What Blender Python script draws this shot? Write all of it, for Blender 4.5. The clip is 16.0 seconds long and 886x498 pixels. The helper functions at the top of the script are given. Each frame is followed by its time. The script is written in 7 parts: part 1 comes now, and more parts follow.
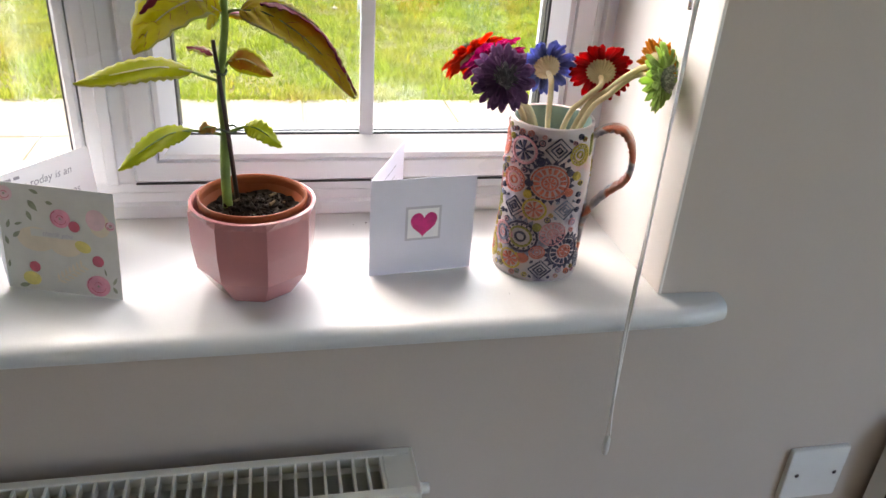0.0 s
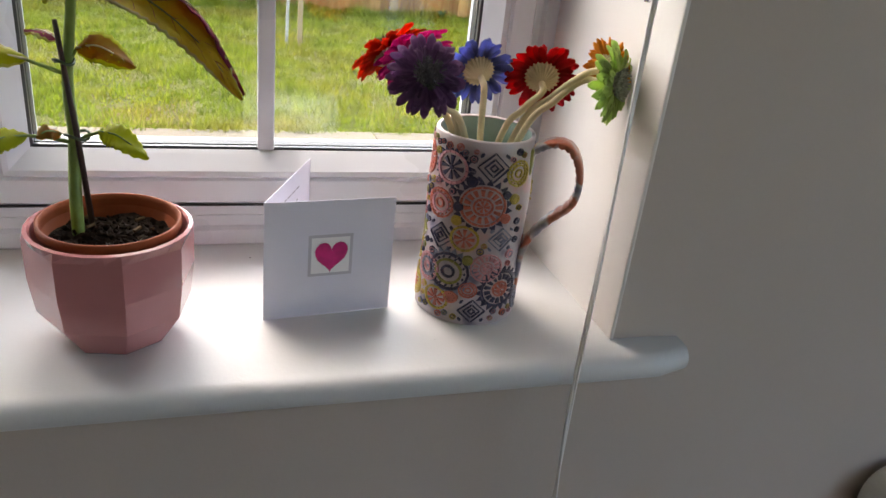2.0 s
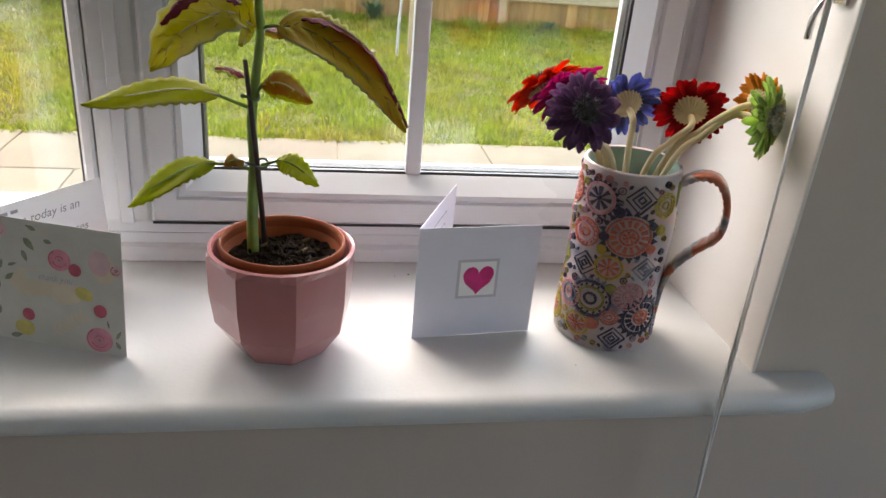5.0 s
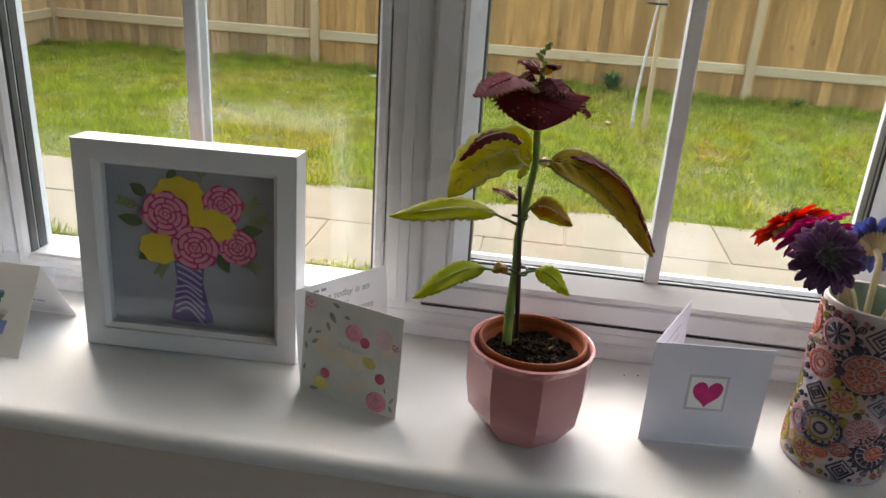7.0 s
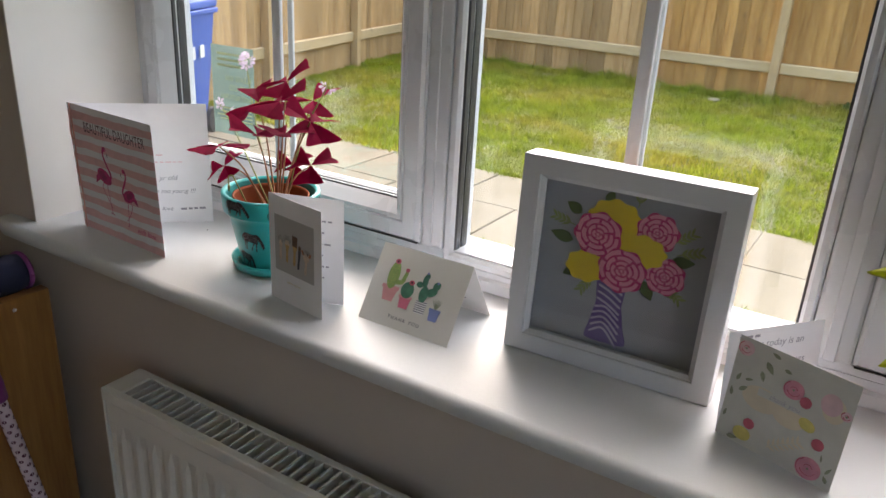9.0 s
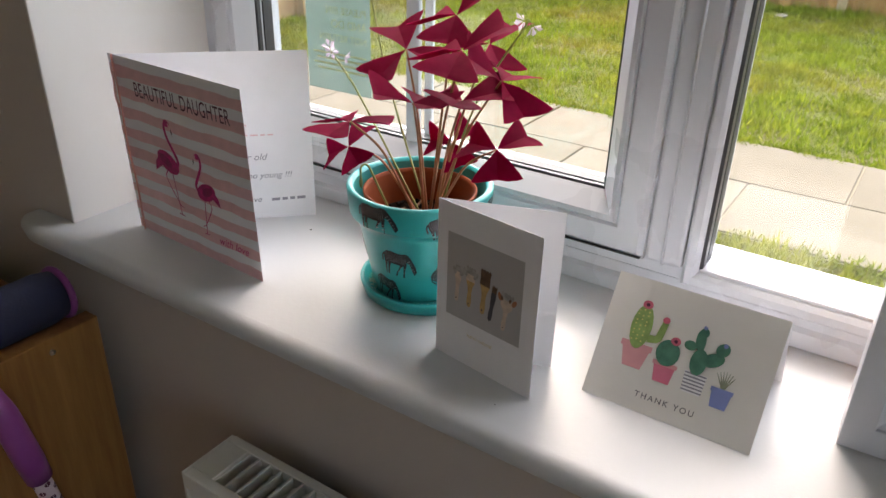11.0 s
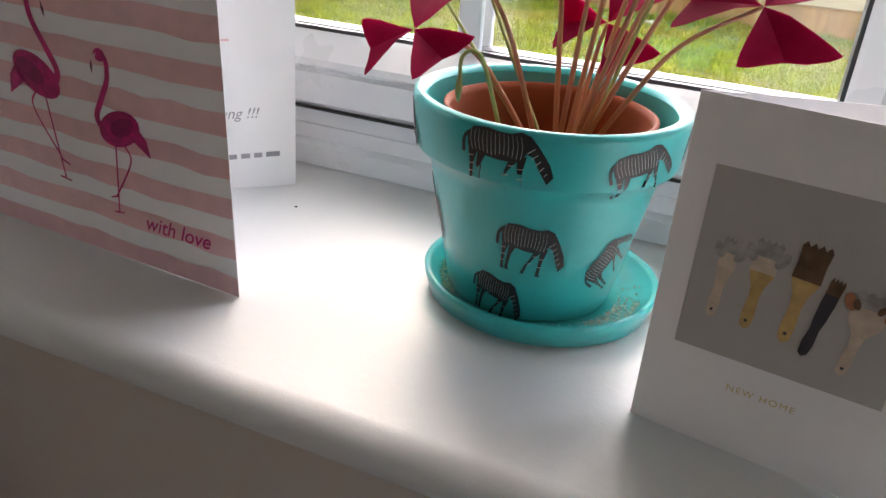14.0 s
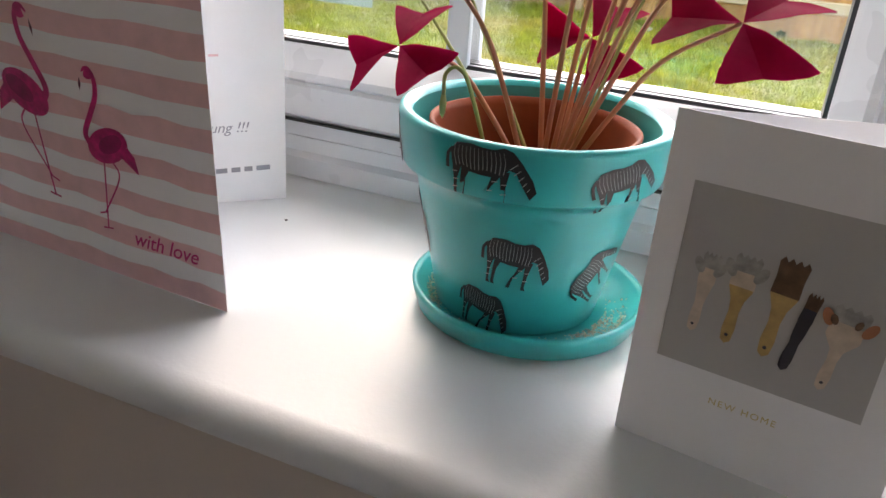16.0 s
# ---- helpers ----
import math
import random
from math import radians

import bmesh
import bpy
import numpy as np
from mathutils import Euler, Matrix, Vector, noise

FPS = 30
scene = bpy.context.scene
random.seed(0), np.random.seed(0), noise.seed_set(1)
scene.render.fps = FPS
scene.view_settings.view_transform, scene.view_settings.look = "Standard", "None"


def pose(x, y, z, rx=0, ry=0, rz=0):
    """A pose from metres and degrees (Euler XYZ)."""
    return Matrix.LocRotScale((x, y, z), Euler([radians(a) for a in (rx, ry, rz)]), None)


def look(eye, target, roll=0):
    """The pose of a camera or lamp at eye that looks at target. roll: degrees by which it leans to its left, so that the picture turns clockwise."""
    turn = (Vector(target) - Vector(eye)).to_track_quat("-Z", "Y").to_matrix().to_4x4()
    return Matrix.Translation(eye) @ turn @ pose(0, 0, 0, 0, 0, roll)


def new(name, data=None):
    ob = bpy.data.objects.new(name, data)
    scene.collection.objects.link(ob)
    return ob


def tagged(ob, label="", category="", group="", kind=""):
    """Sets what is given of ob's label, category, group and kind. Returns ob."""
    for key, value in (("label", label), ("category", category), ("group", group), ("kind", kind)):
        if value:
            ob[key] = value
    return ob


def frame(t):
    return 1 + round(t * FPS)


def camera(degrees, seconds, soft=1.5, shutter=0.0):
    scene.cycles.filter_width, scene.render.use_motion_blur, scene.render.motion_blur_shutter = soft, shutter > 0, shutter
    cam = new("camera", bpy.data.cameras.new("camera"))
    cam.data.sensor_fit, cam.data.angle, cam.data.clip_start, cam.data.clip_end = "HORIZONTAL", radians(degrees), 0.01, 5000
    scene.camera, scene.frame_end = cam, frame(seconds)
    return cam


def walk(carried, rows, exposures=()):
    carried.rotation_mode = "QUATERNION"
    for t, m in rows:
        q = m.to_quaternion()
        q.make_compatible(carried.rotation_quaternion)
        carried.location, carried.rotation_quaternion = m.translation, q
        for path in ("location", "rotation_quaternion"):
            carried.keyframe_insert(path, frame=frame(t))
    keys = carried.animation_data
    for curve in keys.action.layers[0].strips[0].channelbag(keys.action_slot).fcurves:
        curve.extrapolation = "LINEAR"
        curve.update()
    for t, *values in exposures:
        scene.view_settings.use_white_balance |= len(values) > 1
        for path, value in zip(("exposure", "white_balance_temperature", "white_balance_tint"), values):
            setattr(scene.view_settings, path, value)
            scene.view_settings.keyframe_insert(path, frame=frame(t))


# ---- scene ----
cam = camera(60.3, 16.0)
PATH = [
    (0, (-0.407, -0.586, 1.376), (-0.001, 1.134, 0.44), 4.2),
    (0.5, (-0.363, -0.497, 1.37), (0.034, 1.225, 0.434), 4.8),
    (1, (-0.369, -0.474, 1.356), (0.111, 1.248, 0.46), 5.5),
    (1.5, (-0.37, -0.476, 1.352), (0.193, 1.23, 0.472), 6.6),
    (2, (-0.361, -0.467, 1.312), (0.222, 1.254, 0.475), 6.6),
    (2.5, (-0.358, -0.462, 1.314), (0.219, 1.255, 0.466), 6.5),
    (3, (-0.36, -0.461, 1.316), (0.217, 1.253, 0.461), 6.3),
    (3.2, (-0.361, -0.463, 1.312), (0.215, 1.256, 0.467), 6.1),
    (5.3, (-0.422, -0.481, 1.345), (-0.167, 1.313, 0.5), 4.9),
    (5.5, (-0.429, -0.492, 1.364), (-0.234, 1.306, 0.511), 4.8),
    (6, (-0.439, -0.51, 1.376), (-0.391, 1.322, 0.575), 4.6),
    (6.5, (-0.441, -0.535, 1.393), (-0.524, 1.315, 0.638), 4.2),
    (7, (-0.448, -0.548, 1.409), (-0.677, 1.299, 0.675), 3.9),
    (7.5, (-0.468, -0.565, 1.406), (-0.875, 1.26, 0.695), 3.9),
    (8, (-0.497, -0.571, 1.413), (-1.099, 1.193, 0.688), 3.8),
    (8.5, (-0.535, -0.584, 1.412), (-1.342, 1.1, 0.694), 3.6),
    (9, (-0.588, -0.587, 1.411), (-1.541, 1.007, 0.67), 3.3),
    (9.2, (-0.618, -0.574, 1.41), (-1.624, 0.989, 0.672), 3.1),
    (11.3, (-1.038, -0.309, 1.319), (-1.993, 1.175, 0.377), 1.5),
    (11.5, (-1.094, -0.264, 1.29), (-2.04, 1.218, 0.337), 1.7),
    (12, (-1.214, -0.199, 1.168), (-2.088, 1.315, 0.196), 2.0),
    (12.5, (-1.255, -0.187, 1.162), (-2.035, 1.383, 0.2), 2.8),
    (13, (-1.255, -0.183, 1.154), (-1.974, 1.434, 0.221), 3.6),
    (13.5, (-1.26, -0.186, 1.159), (-1.929, 1.465, 0.251), 4.2),
    (14, (-1.253, -0.188, 1.162), (-1.922, 1.482, 0.29), 4.5),
    (14.5, (-1.25, -0.187, 1.164), (-1.923, 1.488, 0.302), 4.4),
    (15, (-1.248, -0.186, 1.165), (-1.927, 1.488, 0.306), 4.2),
    (15.5, (-1.248, -0.186, 1.165), (-1.923, 1.488, 0.304), 4.2),
    (16, (-1.247, -0.186, 1.167), (-1.918, 1.492, 0.311), 4.2),
]
walk(cam, [(t, look(eye, target, roll)) for t, eye, target, roll in PATH], [(0.0, 3.15, 7100, 14), (0.8, 2.55, 7100, 14), (3.2, 2.52, 7100, 14), (5.5, 2.48, 7100, 12), (6.3, 2.34, 7150, 11), (7.0, 2.25, 7200, 11), (8.0, 2.20, 7200, 12), (9.0, 2.34, 7150, 15), (11.5, 2.54, 7150, 17), (12.5, 2.80, 7150, 18), (16.0, 2.80, 7150, 18)])

# ---------------------------------------------------------------- light
SUN_EL, SUN_AZ = 50.0, -24.0          # degrees; the sun stands beside the garden, veiled by cloud
world = bpy.data.worlds.new("world")
scene.world = world
world.use_nodes = True
wn = world.node_tree.nodes
sky = wn.new("ShaderNodeTexSky")
sky.sky_type = "NISHITA"
sky.sun_disc = False
sky.sun_elevation = radians(SUN_EL)
sky.sun_rotation = radians(SUN_AZ)
sky.air_density, sky.dust_density, sky.ozone_density = 1.0, 2.0, 1.0
wn["Background"].inputs["Strength"].default_value = 0.15
world.node_tree.links.new(sky.outputs["Color"], wn["Background"].inputs["Color"])

sun = new("sun", bpy.data.lights.new("sun", "SUN"))
sun.data.energy, sun.data.angle, sun.data.color = 1.5, radians(110), (1.0, 0.955, 0.90)
sun_from = Vector((math.sin(radians(SUN_AZ)), math.cos(radians(SUN_AZ)), math.tan(radians(SUN_EL))))
sun.matrix_world = look(sun_from * 10, (0, 0, 0))

# ---------------------------------------------------------------- materials


def base_mat(name):
    m = bpy.data.materials.new(name)
    m.use_nodes = True
    nt = m.node_tree
    return m, nt, nt.nodes["Principled BSDF"]


def coords(nt, scale=1.0):
    tc = nt.nodes.new("ShaderNodeTexCoord")
    mp = nt.nodes.new("ShaderNodeMapping")
    mp.inputs["Scale"].default_value = scale if isinstance(scale, tuple) else (scale,) * 3
    nt.links.new(tc.outputs["Object"], mp.inputs["Vector"])
    return mp.outputs["Vector"]


def noise_tex(nt, vec, scale, detail=4.0, rough=0.55):
    n = nt.nodes.new("ShaderNodeTexNoise")
    n.inputs["Scale"].default_value, n.inputs["Detail"].default_value, n.inputs["Roughness"].default_value = scale, detail, rough
    nt.links.new(vec, n.inputs["Vector"])
    return n.outputs["Fac"]


def ramp(nt, fac, stops):
    r = nt.nodes.new("ShaderNodeValToRGB")
    el = r.color_ramp.elements
    while len(el) < len(stops):
        el.new(0.5)
    for e, (p, c) in zip(el, stops):
        e.position, e.color = p, (*c, 1)
    nt.links.new(fac, r.inputs["Fac"])
    return r.outputs["Color"]


def mix_rgb(nt, fac, a, b, mode="MIX"):
    x = nt.nodes.new("ShaderNodeMixRGB")
    x.blend_type = mode
    for sock, v in ((x.inputs["Fac"], fac), (x.inputs["Color1"], a), (x.inputs["Color2"], b)):
        if isinstance(v, (int, float)):
            sock.default_value = v
        elif isinstance(v, tuple):
            sock.default_value = (*v, 1)
        else:
            nt.links.new(v, sock)
    return x.outputs["Color"]


def bump(nt, bsdf, height, strength, distance=0.001):
    b = nt.nodes.new("ShaderNodeBump")
    b.inputs["Strength"].default_value, b.inputs["Distance"].default_value = strength, distance
    nt.links.new(height, b.inputs["Height"])
    nt.links.new(b.outputs["Normal"], bsdf.inputs["Normal"])


def plain(name, color, rough=0.5, metal=0.0, var=0.06, scale=30.0, bumps=0.15, coat=0.0, fine=400.0):
    """A surface of one paint or paper, with slight variation at two scales."""
    m, nt, b = base_mat(name)
    v = coords(nt)
    big, small = noise_tex(nt, v, scale), noise_tex(nt, v, fine, 3)
    lo = tuple(c * (1 - var) for c in color)
    hi = tuple(min(1, c * (1 + var)) for c in color)
    col = ramp(nt, big, [(0.3, lo), (0.7, hi)])
    nt.links.new(col, b.inputs["Base Color"])
    r = nt.nodes.new("ShaderNodeMapRange")
    r.inputs["To Min"].default_value, r.inputs["To Max"].default_value = max(0.02, rough - 0.06), min(1, rough + 0.06)
    nt.links.new(big, r.inputs["Value"])
    nt.links.new(r.outputs["Result"], b.inputs["Roughness"])
    b.inputs["Metallic"].default_value = metal
    b.inputs["Coat Weight"].default_value = coat
    b.inputs["Coat Roughness"].default_value = 0.12
    if bumps:
        bump(nt, b, small, bumps, 0.0006)
    return m


def translucent(name, stops, scale, rough=0.45, through_mix=0.45, bumps=0.3, seed_vec=(1, 1, 1), tint=(1.0, 1.0, 1.0)):
    """Leaf or petal: light shines through it."""
    m, nt, b = base_mat(name)
    v = coords(nt, seed_vec)
    n = noise_tex(nt, v, scale, 5, 0.6)
    col = ramp(nt, n, stops)
    nt.links.new(col, b.inputs["Base Color"])
    b.inputs["Roughness"].default_value = rough
    b.inputs["Specular IOR Level"].default_value = 0.25
    bump(nt, b, noise_tex(nt, v, scale * 6, 3), bumps, 0.0008)
    tr = nt.nodes.new("ShaderNodeBsdfTranslucent")
    nt.links.new(mix_rgb(nt, 1.0, col, tint, "MULTIPLY"), tr.inputs["Color"])
    mx = nt.nodes.new("ShaderNodeMixShader")
    mx.inputs["Fac"].default_value = through_mix
    nt.links.new(b.outputs["BSDF"], mx.inputs[1])
    nt.links.new(tr.outputs["BSDF"], mx.inputs[2])
    nt.links.new(mx.outputs["Shader"], nt.nodes["Material Output"].inputs["Surface"])
    return m


def wood_mat(name, dark, light, grain=(1, 1, 14), rough=0.6, per_object=0.25, scale=9.0):
    m, nt, b = base_mat(name)
    tc = nt.nodes.new("ShaderNodeTexCoord")
    info = nt.nodes.new("ShaderNodeObjectInfo")
    add = nt.nodes.new("ShaderNodeVectorMath")
    add.operation = "ADD"
    sc = nt.nodes.new("ShaderNodeVectorMath")
    sc.operation = "SCALE"
    sc.inputs["Scale"].default_value = 37.0
    comb = nt.nodes.new("ShaderNodeCombineXYZ")
    nt.links.new(info.outputs["Random"], comb.inputs["X"])
    nt.links.new(info.outputs["Random"], comb.inputs["Y"])
    nt.links.new(comb.outputs["Vector"], sc.inputs[0])
    nt.links.new(tc.outputs["Object"], add.inputs[0])
    nt.links.new(sc.outputs["Vector"], add.inputs[1])
    mp = nt.nodes.new("ShaderNodeMapping")
    mp.inputs["Scale"].default_value = tuple(1.0 / g for g in grain)
    nt.links.new(add.outputs["Vector"], mp.inputs["Vector"])
    n1 = noise_tex(nt, mp.outputs["Vector"], scale, 6, 0.65)
    n2 = noise_tex(nt, mp.outputs["Vector"], scale * 7, 4, 0.6)
    col = ramp(nt, n1, [(0.3, dark), (0.7, light)])
    col = mix_rgb(nt, 0.35, col, ramp(nt, n2, [(0.35, dark), (0.65, light)]))
    vor = nt.nodes.new("ShaderNodeTexVoronoi")
    vor.inputs["Scale"].default_value = 4.5
    mp2 = nt.nodes.new("ShaderNodeMapping")
    mp2.inputs["Scale"].default_value = tuple(1.0 if g == 1 else 0.55 for g in grain)
    nt.links.new(add.outputs["Vector"], mp2.inputs["Vector"])
    nt.links.new(mp2.outputs["Vector"], vor.inputs["Vector"])
    knot = ramp(nt, vor.outputs["Distance"], [(0.03, (0.25, 0.25, 0.25)), (0.11, (1, 1, 1))])
    col = mix_rgb(nt, 0.75, col, knot, "MULTIPLY")
    tone = ramp(nt, info.outputs["Random"], [(0.0, (1 - per_object,) * 3), (1.0, (1.0, 1.0, 1.0))])
    col = mix_rgb(nt, 1.0, col, tone, "MULTIPLY")
    nt.links.new(col, b.inputs["Base Color"])
    b.inputs["Roughness"].default_value = rough
    b.inputs["Specular IOR Level"].default_value = 0.3
    bump(nt, b, n2, 0.35, 0.002)
    return m


def glass_mat(name, gloss_scale=1.0):
    """A clear pane: light goes straight through, the gloss follows Fresnel."""
    m, nt, b = base_mat(name)
    nt.nodes.remove(b)
    tr = nt.nodes.new("ShaderNodeBsdfTransparent")
    tr.inputs["Color"].default_value = (0.975, 0.985, 0.98, 1)
    gl = nt.nodes.new("ShaderNodeBsdfGlossy")
    gl.inputs["Roughness"].default_value = 0.01
    lw = nt.nodes.new("ShaderNodeLayerWeight")
    lw.inputs["Blend"].default_value = 0.5
    pw = nt.nodes.new("ShaderNodeMath")
    pw.operation = "POWER"
    pw.inputs[1].default_value = 5.0
    nt.links.new(lw.outputs["Facing"], pw.inputs[0])
    mul = nt.nodes.new("ShaderNodeMath")
    mul.operation = "MULTIPLY_ADD"
    mul.inputs[1].default_value = 0.95 * gloss_scale
    mul.inputs[2].default_value = 0.04 * gloss_scale
    nt.links.new(pw.outputs["Value"], mul.inputs[0])
    mx = nt.nodes.new("ShaderNodeMixShader")
    nt.links.new(mul.outputs["Value"], mx.inputs["Fac"])
    nt.links.new(tr.outputs["BSDF"], mx.inputs[1])
    nt.links.new(gl.outputs["BSDF"], mx.inputs[2])
    nt.links.new(mx.outputs["Shader"], nt.nodes["Material Output"].inputs["Surface"])
    return m


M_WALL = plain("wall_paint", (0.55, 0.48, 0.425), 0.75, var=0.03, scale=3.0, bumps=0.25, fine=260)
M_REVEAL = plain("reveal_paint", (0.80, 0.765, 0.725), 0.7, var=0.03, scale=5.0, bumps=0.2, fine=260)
M_CEIL = plain("ceiling_paint", (0.82, 0.81, 0.79), 0.8, var=0.03, scale=2.0)
M_SILL = plain("sill_gloss_paint", (0.66, 0.675, 0.685), 0.38, var=0.02, scale=6.0, bumps=0.26, fine=230)
M_UPVC = plain("white_upvc", (0.61, 0.635, 0.67), 0.28, var=0.02, scale=5.0, bumps=0.03)
M_GASKET = plain("grey_gasket", (0.035, 0.038, 0.045), 0.4, var=0.1)
M_GAP = plain("black_joint", (0.02, 0.02, 0.022), 0.7)
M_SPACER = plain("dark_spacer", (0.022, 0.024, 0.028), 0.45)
M_GLASS = glass_mat("window_glass")
M_PICGLASS = glass_mat("picture_glass", 1.0)
M_RAD = plain("radiator_enamel", (0.80, 0.79, 0.74), 0.35, var=0.02, scale=8.0, bumps=0.05)
M_PLASTIC = plain("white_plastic", (0.74, 0.73, 0.71), 0.4, var=0.02)
M_CHROME = plain("chrome", (0.72, 0.72, 0.74), 0.18, metal=1.0, var=0.03)
M_CORD = plain("white_cord", (0.84, 0.83, 0.82), 0.7, bumps=0.6, fine=900)
M_CARPET = plain("carpet_pile", (0.13, 0.105, 0.09), 0.95, var=0.12, scale=60, bumps=0.8)
M_PINE = wood_mat("varnished_pine", (0.20, 0.085, 0.025), (0.42, 0.20, 0.065), (1, 1, 12), 0.45, 0.1, 16)
M_NAVY = plain("navy_fabric", (0.018, 0.022, 0.055), 0.8, var=0.2, bumps=0.5)
M_PURPLE = plain("purple_plastic", (0.27, 0.06, 0.25), 0.4, var=0.08)
M_DOTTED = plain("pale_dotted_sleeve", (0.62, 0.50, 0.55), 0.5)
M_MAROON = plain("maroon_ink", (0.10, 0.015, 0.045), 0.5)

M_CARD = plain("white_card", (0.84, 0.83, 0.845), 0.6, var=0.02, bumps=0.08)
M_CARD_LILAC = plain("lilac_white_card", (0.72, 0.71, 0.80), 0.55, var=0.02, bumps=0.06)
M_INK = plain("dark_ink", (0.06, 0.055, 0.07), 0.6)
M_PENCIL = plain("grey_pen", (0.30, 0.29, 0.33), 0.6)
M_GOLD = plain("gold_foil", (0.62, 0.50, 0.24), 0.3, metal=0.7)
M_MAGENTA = plain("magenta_print", (0.56, 0.012, 0.17), 0.4, var=0.18, scale=90)
M_SILVERLINE = plain("grey_line_print", (0.52, 0.50, 0.56), 0.45)
M_STRIPE_PINK = plain("pink_stripe_print", (0.78, 0.49, 0.51), 0.5, var=0.07, scale=70)
M_SALMON = plain("salmon_ribbon", (0.78, 0.38, 0.33), 0.38, var=0.15, scale=60)
M_HOTPINK = plain("hot_pink_print", (0.52, 0.02, 0.16), 0.42, var=0.35, scale=160)
M_DEEPPINK = plain("deep_pink_print", (0.30, 0.01, 0.10), 0.42, var=0.3, scale=160)
M_ROSEPALE = plain("pale_rose_print", (0.78, 0.33, 0.46), 0.5, var=0.15, scale=80)
M_ROSERED = plain("rose_red_print", (0.62, 0.13, 0.20), 0.5, var=0.15, scale=80)
M_ROSEWASH = plain("rose_wash_print", (0.80, 0.58, 0.64), 0.5, var=0.1, scale=60)
M_LEMON = plain("lemon_print", (0.74, 0.66, 0.22), 0.5, var=0.12, scale=80)
M_CREAMWASH = plain("cream_wash_print", (0.78, 0.70, 0.58), 0.5, var=0.08)
M_SAGE = plain("sage_print", (0.30, 0.33, 0.24), 0.5, var=0.25, scale=90)
M_OLIVEGOLD = plain("olive_gold_print", (0.50, 0.46, 0.27), 0.5, var=0.2, scale=90)
M_FLORALCARD = plain("pale_grey_card", (0.70, 0.70, 0.67), 0.55, var=0.05, scale=40)
M_CACTUSCARD = plain("warm_white_card", (0.78, 0.76, 0.71), 0.55, var=0.02)
M_CGREEN = plain("light_cactus_print", (0.28, 0.42, 0.13), 0.5, var=0.2, scale=120)
M_CDARK = plain("dark_cactus_print", (0.07, 0.22, 0.15), 0.5, var=0.25, scale=120)
M_CPOT = plain("pink_pot_print", (0.76, 0.36, 0.38), 0.5, var=0.1)
M_CPOT2 = plain("rose_pot_print", (0.75, 0.20, 0.30), 0.5, var=0.1)
M_CBLUE = plain("blue_pot_print", (0.24, 0.30, 0.60), 0.5, var=0.1)
M_PHOTO = plain("grey_photo_print", (0.46, 0.445, 0.435), 0.35, var=0.03, scale=40)
M_TAN = plain("tan_handle_print", (0.52, 0.34, 0.13), 0.4, var=0.2, scale=150)
M_PALEWOOD = plain("pale_handle_print", (0.62, 0.50, 0.40), 0.4, var=0.15, scale=150)
M_BROWN = plain("brown_bristle_print", (0.14, 0.075, 0.04), 0.5, var=0.35, scale=200)
M_GREYBR = plain("grey_bristle_print", (0.36, 0.34, 0.32), 0.5, var=0.3, scale=200)
M_CHAR = plain("charcoal_handle_print", (0.06, 0.055, 0.07), 0.4, var=0.2)
M_ORANGE_PR = plain("rust_print", (0.45, 0.18, 0.09), 0.5, var=0.2)

M_PINKPOT = plain("pink_glaze", (0.52, 0.215, 0.22), 0.16, var=0.04, scale=25, bumps=0.03, coat=0.4)
M_TERRA = plain("terracotta_plastic", (0.23, 0.056, 0.020), 0.6, var=0.12, scale=40)
M_TEAL = plain("teal_enamel", (0.009, 0.385, 0.385), 0.30, var=0.07, scale=30, bumps=0.22, fine=90, coat=0.10)
M_TEALIN = plain("teal_enamel_inside", (0.03, 0.30, 0.27), 0.4, var=0.12, scale=30)
M_GRIT = plain("pale_grit", (0.62, 0.58, 0.46), 0.9, var=0.5, scale=500, bumps=1.0, fine=900)
M_BLACKINK = plain("black_transfer", (0.018, 0.018, 0.02), 0.35)
M_WHITEINK = plain("white_transfer", (0.40, 0.44, 0.44), 0.35)
M_SOIL = plain("dark_soil", (0.013, 0.008, 0.005), 0.95, var=0.7, scale=180, bumps=1.0, fine=320)
M_BARK = plain("wood_chip", (0.12, 0.085, 0.05), 0.9, var=0.5, scale=120, bumps=0.8)

for _m in (M_SOIL, M_BARK, M_TERRA):
    _m.node_tree.nodes["Principled BSDF"].inputs["Specular IOR Level"].default_value = 0.12
M_STEM = plain("green_stem", (0.16, 0.26, 0.05), 0.45, var=0.25, scale=60)
M_STAKE = plain("dark_cane", (0.035, 0.018, 0.016), 0.6, var=0.3)
M_TIE = plain("dark_green_tie", (0.04, 0.07, 0.03), 0.5)
M_LEAFUP = translucent("coleus_upper", [(0.30, (0.095, 0.008, 0.020)), (0.62, (0.19, 0.014, 0.038)), (0.9, (0.28, 0.03, 0.055))], 42, 0.6, 0.4)
M_LEAFDN = translucent("coleus_under", [(0.25, (0.40, 0.34, 0.012)), (0.55, (0.56, 0.52, 0.02)), (0.8, (0.54, 0.37, 0.02))], 30, 0.5, 0.68)
M_LEAFEDGE = translucent("coleus_edge", [(0.3, (0.36, 0.38, 0.06)), (0.7, (0.50, 0.48, 0.20))], 60, 0.5, 0.5)
M_LEAFLIME = translucent("coleus_lime", [(0.25, (0.30, 0.36, 0.02)), (0.6, (0.44, 0.48, 0.03)), (0.85, (0.38, 0.28, 0.03))], 34, 0.5, 0.6)
M_VEIN = translucent("leaf_vein", [(0.3, (0.33, 0.16, 0.03)), (0.7, (0.42, 0.24, 0.05))], 60, 0.5, 0.4)
